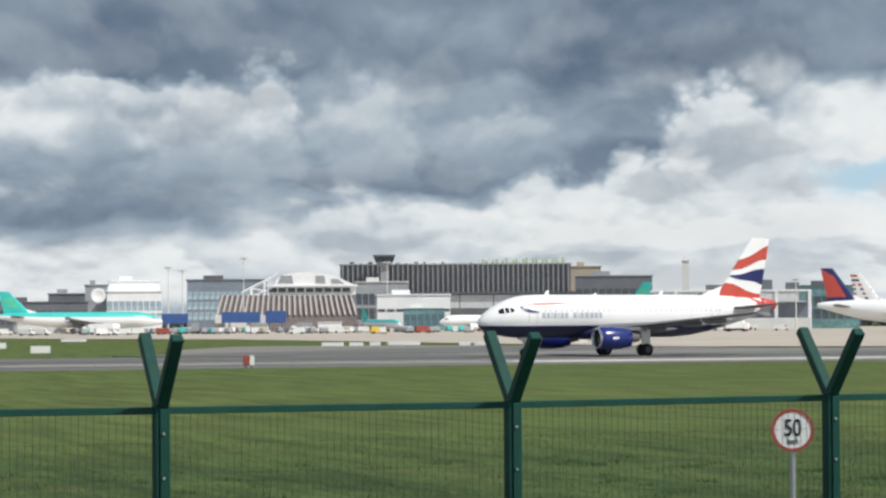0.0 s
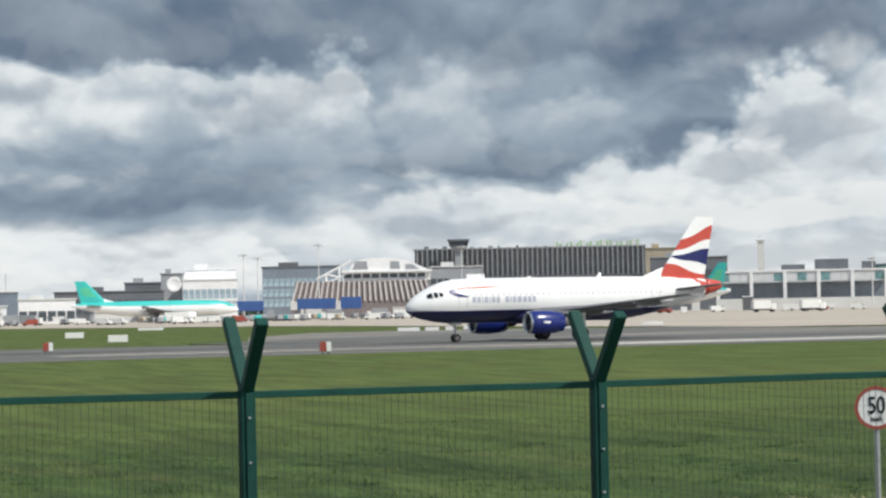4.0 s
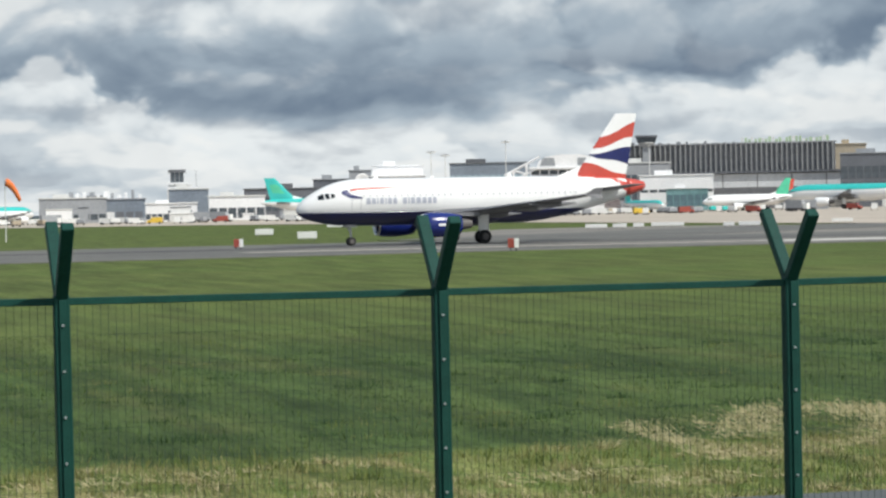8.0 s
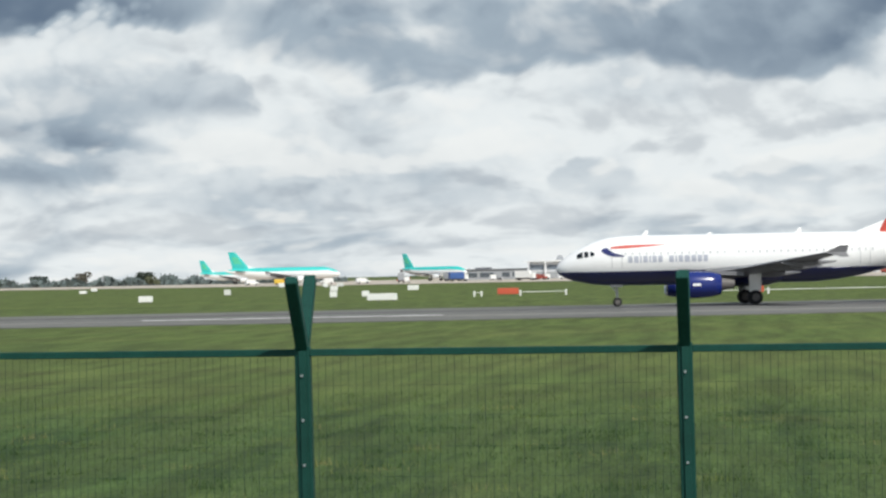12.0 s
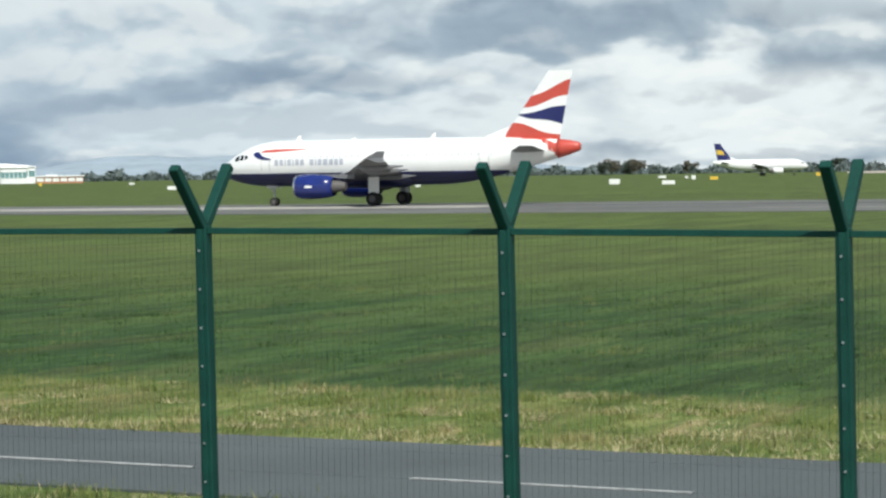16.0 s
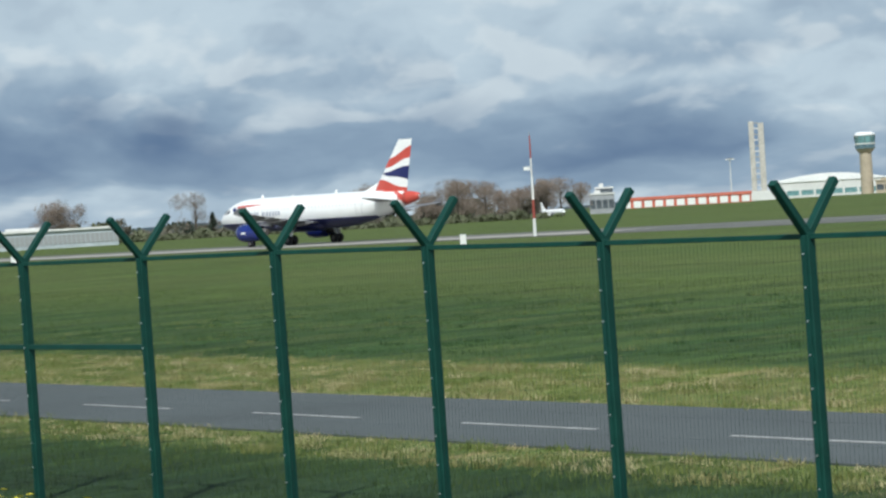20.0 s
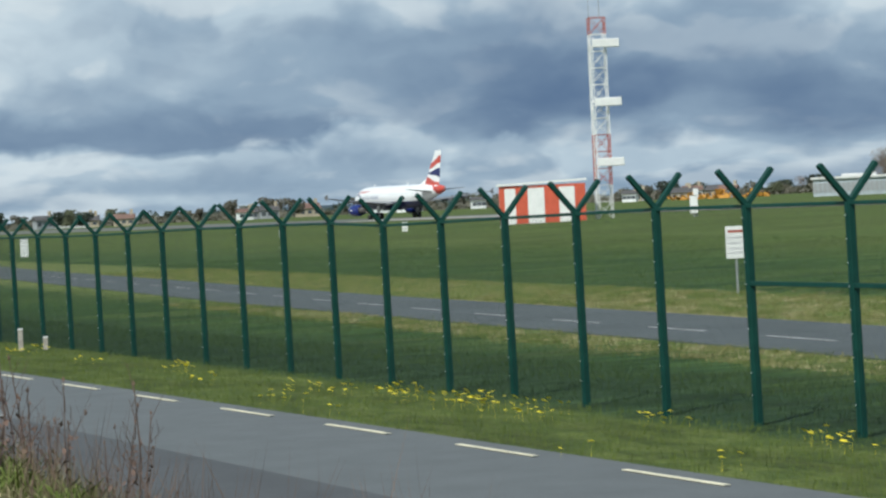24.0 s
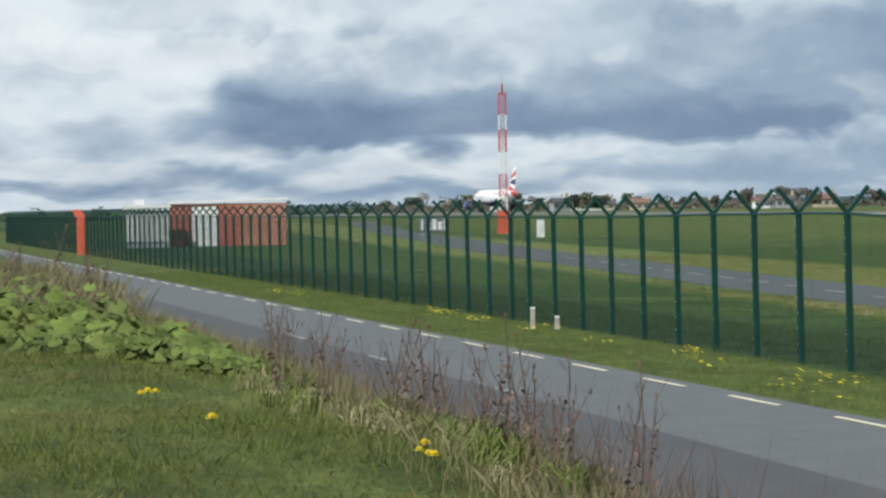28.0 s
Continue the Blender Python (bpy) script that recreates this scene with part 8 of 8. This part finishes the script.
tussocks("brow_tussocks", "uneven green tussocks on the brow of the bank", -34, -7, 150, 60, 0.20, g_brow, 44, -0.35, 0.45, brow, 0.004)
tussocks("brow_straw_tussocks", "dry straw tussocks on the brow of the bank", -30, -7, 90, 60, 0.32, g_straw, 45, -0.35, 0.3, brow, 0.003)
tussocks("bank_tussocks", "small tufts in the grass of the bank", -36, -8, 200, 46, 0.12, g_tuft, 46, -3.6, -0.4, brow, 0.004)
tussocks("brow_dry_stems", "thin reddish-brown dead stems on the brow of the bank", -27, -8, 70, 22, 0.62, g_stem, 47, -0.05, 0.55, brow, 0.004)

def arching_tufts(name, label, spots, material, seed):
    """Tufts of long blades that rise and bow over to the ground."""
    r = random.Random(seed)
    verts, faces = [], []
    for cx, cy, size, per in spots:
        for _ in range(per):
            x, y = cx + r.gauss(0, 0.05), cy + r.gauss(0, 0.05)
            a, l = r.uniform(0, 6.28), size * r.uniform(0.5, 1.15)
            w = r.uniform(0.003, 0.006)
            reach, rise = l * r.uniform(0.5, 0.9), l * r.uniform(0.5, 0.85)
            k = len(verts)
            z = land(x, y) - 0.02
            for f, up in ((0.0, 0.0), (0.22, 0.75), (0.55, 1.0), (0.85, 0.72), (1.0, 0.35)):
                q = w * (1.0 - 0.75 * f)
                px, py = x + math.cos(a) * reach * f, y + math.sin(a) * reach * f
                verts += [(px - math.sin(a) * q, py + math.cos(a) * q, z + rise * up), (px + math.sin(a) * q, py - math.cos(a) * q, z + rise * up + q)]
            faces += [(k + 2 * i, k + 2 * i + 1, k + 2 * i + 3, k + 2 * i + 2) for i in range(4)]
    me = bpy.data.meshes.new(name)
    me.from_pydata(verts, [], faces)
    me.materials.append(material)
    tagged(new(name, me), label, "grass", kind="stuff")


ra = random.Random(31)
along_brow = [(x, 2.72 + 0.045 * (x + 22) + ra.gauss(0, 0.12), ra.uniform(0.12, 0.26), 46) for x in [-22.5 + 9.6 * i / 64 for i in range(64)]]
arching_tufts("arching_straw", "bleached arching grass on the brow of the bank", along_brow[::2], g_brow, 32)
arching_tufts("bleached_arching_straw", "pale dead grass bowed over on the brow of the bank", [(x, y - 0.05, k * 0.8, 16) for x, y, k, _ in along_brow[::3]], g_wisp, 34)
arching_tufts("arching_grass", "long green arching grass on the brow of the bank", along_brow[1::2] + [(-14.0, 2.9, 0.34, 110), (-13.7, 3.0, 0.30, 90), (-12.9, 3.1, 0.26, 80)], g_tuft, 33)

petal = mat("petal_yellow", (0.88, 0.72, 0.03), 0.6, vary=0.12, scale=20, fine=60)
stalk_green = mat("stalk_green", (0.07, 0.13, 0.03), 0.7, vary=0.2, scale=10, fine=40)


def flower_verts(p, h, r, verts, faces, rng):
    """A flat ray flower: a raised ring of petals on its stalk."""
    n = 10
    k = len(verts)
    tx, ty = rng.uniform(-0.25, 0.25), rng.uniform(-0.6, 0.0)
    verts.append((p[0], p[1], p[2] + h + r * 0.25))
    for i in range(n):
        a = 2 * math.pi * i / n
        q = r * (0.8 + 0.2 * (i % 2))
        verts.append((p[0] + q * math.cos(a), p[1] + q * math.sin(a) * 0.9, p[2] + h + q * (math.cos(a) * tx - math.sin(a) * -ty) * 1.0))
    for i in range(n):
        faces.append((k, k + 1 + i, k + 1 + (i + 1) % n))
    k = len(verts)
    verts += [(p[0] - 0.003, p[1], p[2]), (p[0] + 0.003, p[1], p[2]), (p[0], p[1], p[2] + h)]
    faces.append((k, k + 1, k + 2))


def verge_flowers():
    rng = random.Random(4)
    verts, faces = [], []
    spots = [(-50.4, 15.25, 12), (-40.8, 14.2, 4), (-40.9, 15.0, 9), (-39.9, 15.7, 14), (-38.3, 15.3, 12), (-36.5, 15.2, 12), (-36.9, 15.75, 12), (-35.8, 15.5, 10), (-34.1, 15.1, 6), (-33.5, 15.2, 6), (-34.3, 15.7, 10), (-31.6, 16.0, 9), (-25.2, 13.8, 3), (-27.1, 16.1, 10), (-25.6, 16.0, 10), (-24.5, 15.9, 8), (-27.75, 13.3, 2)]
    spots += [(-93, 12.9, 10), (-90.5, 13.2, 10), (-73.3, 14.7, 16), (-71.5, 14.7, 14), (-67.6, 14.55, 12), (-61, 14.4, 8), (-61.4, 15.2, 6), (-50.0, 15.1, 8), (-42.8, 15.0, 6), (-40.3, 14.1, 4), (-39.7, 13.6, 3), (-37.6, 13.6, 3), (-46.4, 14.4, 6), (-55, 14.6, 5)]
    for cx, cy, n in spots:
        for _ in range(n):
            x, y = cx + rng.gauss(0, 0.42), cy + rng.gauss(0, 0.16)
            flower_verts((x, y, land(x, y)), rng.uniform(0.10, 0.24), rng.uniform(0.035, 0.065), verts, faces, rng)
    me = bpy.data.meshes.new("verge_flowers")
    me.from_pydata(verts, [], faces)
    me.materials.append(petal)
    tagged(new("verge_flowers", me), "small yellow wild flowers along the road verge", "flowers", kind="stuff")


verge_flowers()


def dandelion(x, y, r, h, seed):
    ob = thing("dandelion", "yellow dandelion in the bank grass", "flower", pose(x, y, land(x, y)), group="bank dandelions")
    bm = bmesh.new()
    rr = random.Random(seed)
    n = 14
    for layer, (q, low, high) in enumerate(((1.0, 0.05, 0.0), (0.92, 0.0, 0.32), (0.66, 0.15, 0.58), (0.36, 0.3, 0.72))):
        c = bm.verts.new((0, 0, h + r * low))
        ring = []
        for i in range(n):
            a = 2 * math.pi * (i + 0.5 * layer) / n
            k = r * q * (1.0 if i % 2 else 0.8) * rr.uniform(0.92, 1.08)
            ring.append(bm.verts.new((k * math.cos(a), k * math.sin(a), h + r * high * (1.0 if i % 2 else 0.75))))
        for i in range(n):
            bm.faces.new((c, ring[i], ring[(i + 1) % n]))
    part("bloom", bm, petal, ob)
    bm = bmesh.new()
    tube(bm, (0, 0, -0.02), (0.01, 0, h), 0.006, 0.004, n=5)
    part("stalk", bm, stalk_green, ob)


for i, (x, y, r) in enumerate(((-19.68, 1.51, 0.040), (-19.90, 1.58, 0.045), (-19.82, 1.63, 0.042), (-17.20, 1.75, 0.050), (-14.86, 2.71, 0.045), (-14.49, 2.60, 0.032), (-14.17, 2.62, 0.040), (-14.28, 2.61, 0.032))):
    dandelion(x, y, r, 1.82 - land(x, y), i)

leaf_green = mat("butterbur_leaf", (0.118, 0.162, 0.030), 0.6, vary=0.3, scale=6, fine=30, bump=0.3, piece=0.38, spec=0.3)


def leaf_mesh(seed):
    """A broad rounded leaf with a notch at the stalk and a gently cupped blade."""
    r = random.Random(seed)
    bm = bmesh.new()
    n = 14
    c = bm.verts.new((0, 0, 0.0))
    mid, rim = [], []
    for i in range(n + 1):
        a = radians(-160) + radians(320) * i / n
        q = (1.0 + 0.10 * math.cos(a) + 0.05 * math.sin(a * 5 + seed)) * r.uniform(0.93, 1.07)
        mid.append(bm.verts.new((0.55 * q * math.cos(a), 0.55 * q * math.sin(a), 0.06 + 0.03 * math.sin(a * 3))))
        rim.append(bm.verts.new((q * math.cos(a), q * math.sin(a), -0.05 + 0.07 * math.sin(a * 4 + seed))))
    for i in range(n):
        bm.faces.new((c, mid[i], mid[i + 1]))
        bm.faces.new((mid[i], rim[i], rim[i + 1], mid[i + 1]))
    me = bpy.data.meshes.new("leaf")
    bm.to_mesh(me)
    bm.free()
    me.materials.append(leaf_green)
    for p in me.polygons:
        p.use_smooth = True
    return me


def leaf_band(x):
    """The near and far edge of the leaf patch at x."""
    near = 2.4 - 1.3 * (-23.2 - x) / 4.5 if x > -27.7 else max(0.2, 1.1 - 0.9 * (-27.7 - x) / 4.3)
    far = 2.82 - 0.035 * (-22.5 - x)
    return min(near, far - 0.3), far


def butterbur():
    """The patch of large round leaves on the bank."""
    ob = thing("butterbur_patch", "dense patch of large round green leaves on the bank", "plants", pose(-33, 2.0, land(-33, 2.0)))
    meshes = [leaf_mesh(s) for s in range(4)]
    r = random.Random(8)
    base = Vector((-33, 2.0, land(-33, 2.0)))
    n = 0
    while n < 290:
        x = -22.6 - 25 * r.random() ** 1.25
        y = r.uniform(*leaf_band(x))
        k = step(x, -21.5, -28.0)
        p = Vector((x, y, land(x, y) + r.uniform(0.08, 0.30 + 0.16 * step(x, -26.0, -36.0)) * (0.35 + 0.65 * k)))
        o = bpy.data.objects.new("leaf", meshes[r.randrange(4)])
        scene.collection.objects.link(o)
        o.parent = ob
        s = r.uniform(0.06, 0.115)
        o.matrix_basis = Matrix.Translation(p - base) @ pose(0, 0, 0, r.uniform(-32, 32), r.uniform(5, 45), r.uniform(-60, 60)) @ Matrix.Diagonal((s, s, s, 1))
        n += 1


butterbur()


def leaf_undergrowth():
    """The lower leaves of the patch, too close together to tell apart."""
    r = random.Random(9)
    src = leaf_mesh(5)
    co = np.array([v.co[:] for v in src.vertices])
    fs = [tuple(p.vertices) for p in src.polygons]
    verts, faces = [], []
    for i in range(900):
        x = -22.7 - 25 * r.random() ** 1.2
        y = r.uniform(*leaf_band(x))
        k = step(x, -21.5, -28.0)
        s = r.uniform(0.05, 0.10)
        m = Matrix.Translation((x, y, land(x, y) + r.uniform(0.03, 0.24) * (0.4 + 0.6 * k))) @ pose(0, 0, 0, r.uniform(-40, 40), r.uniform(0, 50), r.uniform(-90, 90)) @ Matrix.Diagonal((s, s, s, 1))
        a = np.array(m)
        base = len(verts)
        verts += [tuple(v) for v in co @ a[:3, :3].T + a[:3, 3]]
        faces += [tuple(base + j for j in f) for f in fs]
    me = bpy.data.meshes.new("butterbur_undergrowth")
    me.from_pydata(verts, [], faces)
    me.materials.append(g_leaf)
    tagged(new("butterbur_undergrowth", me), "crowded lower leaves of the butterbur patch", "plants", kind="stuff")


g_leaf = blade_mat("undergrowth_leaf", (0.070, 0.098, 0.020), (0.140, 0.170, 0.040))
leaf_undergrowth()

dead_stem = mat("dead_stem", (0.120, 0.080, 0.064), 0.85, vary=0.3, scale=10, fine=60)
dead_head = mat("dead_seed_head", (0.16, 0.10, 0.075), 0.9, vary=0.35, scale=10, fine=60)


def dead_stalk(seed, h):
    """A dry upright weed stalk with side twigs and seed heads."""
    r = random.Random(seed)
    ob = thing("dead_stalk", "dry brown weed stalk on the edge of the bank", "dead plant", group="dead stalks")
    p = Vector((0, 0, -0.05))
    q = Vector((r.uniform(-0.05, 0.05), r.uniform(-0.04, 0.04), h * 0.5))
    t = q + Vector((r.uniform(-0.08, 0.08), r.uniform(-0.04, 0.04), h * 0.5))

    def bent(name, pts, r0, r1, n=5):
        """One tapered stick through several points."""
        bm = bmesh.new()
        rings = []
        for i, c in enumerate(pts):
            rad = r0 + (r1 - r0) * i / (len(pts) - 1)
            rings.append([(c.x + rad * math.cos(2 * math.pi * j / n), c.y + rad * math.sin(2 * math.pi * j / n), c.z) for j in range(n)])
        loft(bm, rings)
        return part(name, bm, dead_stem, ob)
    bent("stem", [p, q, t], 0.0075, 0.0025)
    tips = [t]
    for i in range(r.randint(6, 9)):
        f = r.uniform(0.3, 0.95)
        s = p + (t - p) * f
        a = r.uniform(0, 6.28)
        l = h * r.uniform(0.16, 0.40) * (1.15 - f * 0.6)
        e = s + Vector((math.cos(a) * l * 0.55, math.sin(a) * l * 0.55, l))
        m = s + (e - s) * 0.5 + Vector((r.gauss(0, 0.02), r.gauss(0, 0.02), -0.02))
        bent("twig", [s, m, e], 0.0035, 0.0014, 4)
        for k in range(r.randint(0, 2)):
            g = m + (e - m) * r.random()
            b2 = a + r.choice((-0.9, 0.9))
            bent("twig", [g, g + Vector((math.cos(b2) * l * 0.22, math.sin(b2) * l * 0.22, l * 0.3))], 0.002, 0.001, 3)
        tips.append(e)
    bm = bmesh.new()
    for i in range(26):
        c = p + (t - p) * r.uniform(0.12, 0.72) + Vector((r.gauss(0, 0.018), r.gauss(0, 0.018), 0))
        a, l = r.uniform(0, 6.28), r.uniform(0.02, 0.05)
        d, e = Vector((math.cos(a), math.sin(a), r.uniform(-1.2, 0.3))) * l, Vector((-math.sin(a), math.cos(a), 0.3)) * l * 0.35
        bm.faces.new([bm.verts.new(v) for v in (c, c + d * 0.5 + e, c + d, c + d * 0.5 - e)])
    part("withered_leaves", bm, dead_head, ob)
    for c in tips[:4]:
        bm = bmesh.new()
        k = r.uniform(0.006, 0.012)
        ring = [bm.verts.new(c + Vector((k * math.cos(1.57 * j), k * math.sin(1.57 * j), r.uniform(-k, k)))) for j in range(4)]
        top, low = bm.verts.new(c + Vector((0, 0, k * 2.4))), bm.verts.new(c - Vector((0, 0, k * 1.6)))
        for j in range(4):
            bm.faces.new((ring[j], ring[(j + 1) % 4], top))
            bm.faces.new((ring[(j + 1) % 4], ring[j], low))
        part("seed_head", bm, dead_head, ob)
    return ob


stalks = [dead_stalk(60 + i, 0.62 + 0.05 * i) for i in range(6)]
STRONG = ((-20.5, 2.66, 1.15), (-16.86, 2.9, 1.0), (-17.0, 2.95, 0.9), (-14.0, 2.95, 1.1), (-13.31, 3.17, 0.85), (-12.57, 3.32, 0.9), (-19.2, 2.8, 0.6), (-18.06, 2.95, 0.85), (-16.2, 2.97, 0.95), (-15.9, 3.0, 0.8), (-20.7, 2.7, 0.8))
rs = random.Random(17)
for i in range(56):
    src = stalks[i % 6]
    x = -11.5 - 15.0 * rs.random()
    y = 3.25 + 0.018 * (-x - 10) + rs.gauss(0, 0.16)
    sc = rs.uniform(0.5, 0.95)
    if 6 <= i < 6 + len(STRONG):
        x, y, sc = STRONG[i - 6]
    m = pose(x, y, land(x, y), rs.uniform(-7, 7), rs.uniform(-9, 9), rs.uniform(0, 360))
    o = src if i < 6 else copy_thing(src, m)
    o.matrix_basis = m
    o.scale = (sc, sc, sc)

# a taller dry thicket at the far end of the bank
for i in range(22):
    x = rs.uniform(-52, -36)
    y = 1.3 + rs.uniform(-0.6, 1.6)
    o = copy_thing(stalks[i % 6], pose(x, y, land(x, y), rs.uniform(-14, 14), rs.uniform(-14, 14), rs.uniform(0, 360)))
    k = rs.uniform(0.9, 1.5)
    o.scale = (k * 1.3, k * 1.3, k)
grass("thicket_grass", "dry tangled stems at the end of the bank", -60, -37, lambda x: 0.2, lambda x: 3.4, 9000, 0.5, 0.003, g_straw, 12, 0.4, 0.9)

# two small wooden marker posts in the verge
wood_grey = mat("weathered_wood", (0.42, 0.38, 0.33), 0.8, vary=0.25, scale=6, fine=40)
for x, y, h in ((-63.6, 15.2, 0.52), (-63.3, 15.75, 0.30)):
    ob = thing("marker_post", "short weathered wooden marker post in the verge", "post", pose(x, y, land(x, y), 0, 0, 76), group="marker posts")
    part("stake", boxes(((-0.06, -0.06, -0.1), (0.06, 0.06, h)), bevel=0.012), wood_grey, ob)
    part("cap", boxes(((-0.065, -0.065, h), (0.065, 0.065, h + 0.03)), bevel=0.01), signal_white, ob)


# ---- what moves ----
RUN = [(0, -93.92), (1, -90.93), (3, -83.25), (4.5, -76.08), (6.5, -63.47), (7, -59.28), (8, -50.01), (10, -23.32), (11, -6.76), (12, 12.81), (12.5, 23.79), (14.5, 74.43), (15, 88.41), (16, 118.26), (17, 149.99), (18, 184.68), (19, 222.11), (20, 262.26), (20.5, 282.90), (22.5, 374.96), (24, 451.26), (25, 506.29), (27, 622.18), (28, 684.00)]


def motions():
    """The take-off run along the runway."""
    rows = []
    for t, d in RUN:
        x, y = runway_line(d)
        rows.append((t, pose(x, y, 0.33 + 0.00206 * d, 0, 0, 5.749)))
    walk(airplane, rows)


motions()
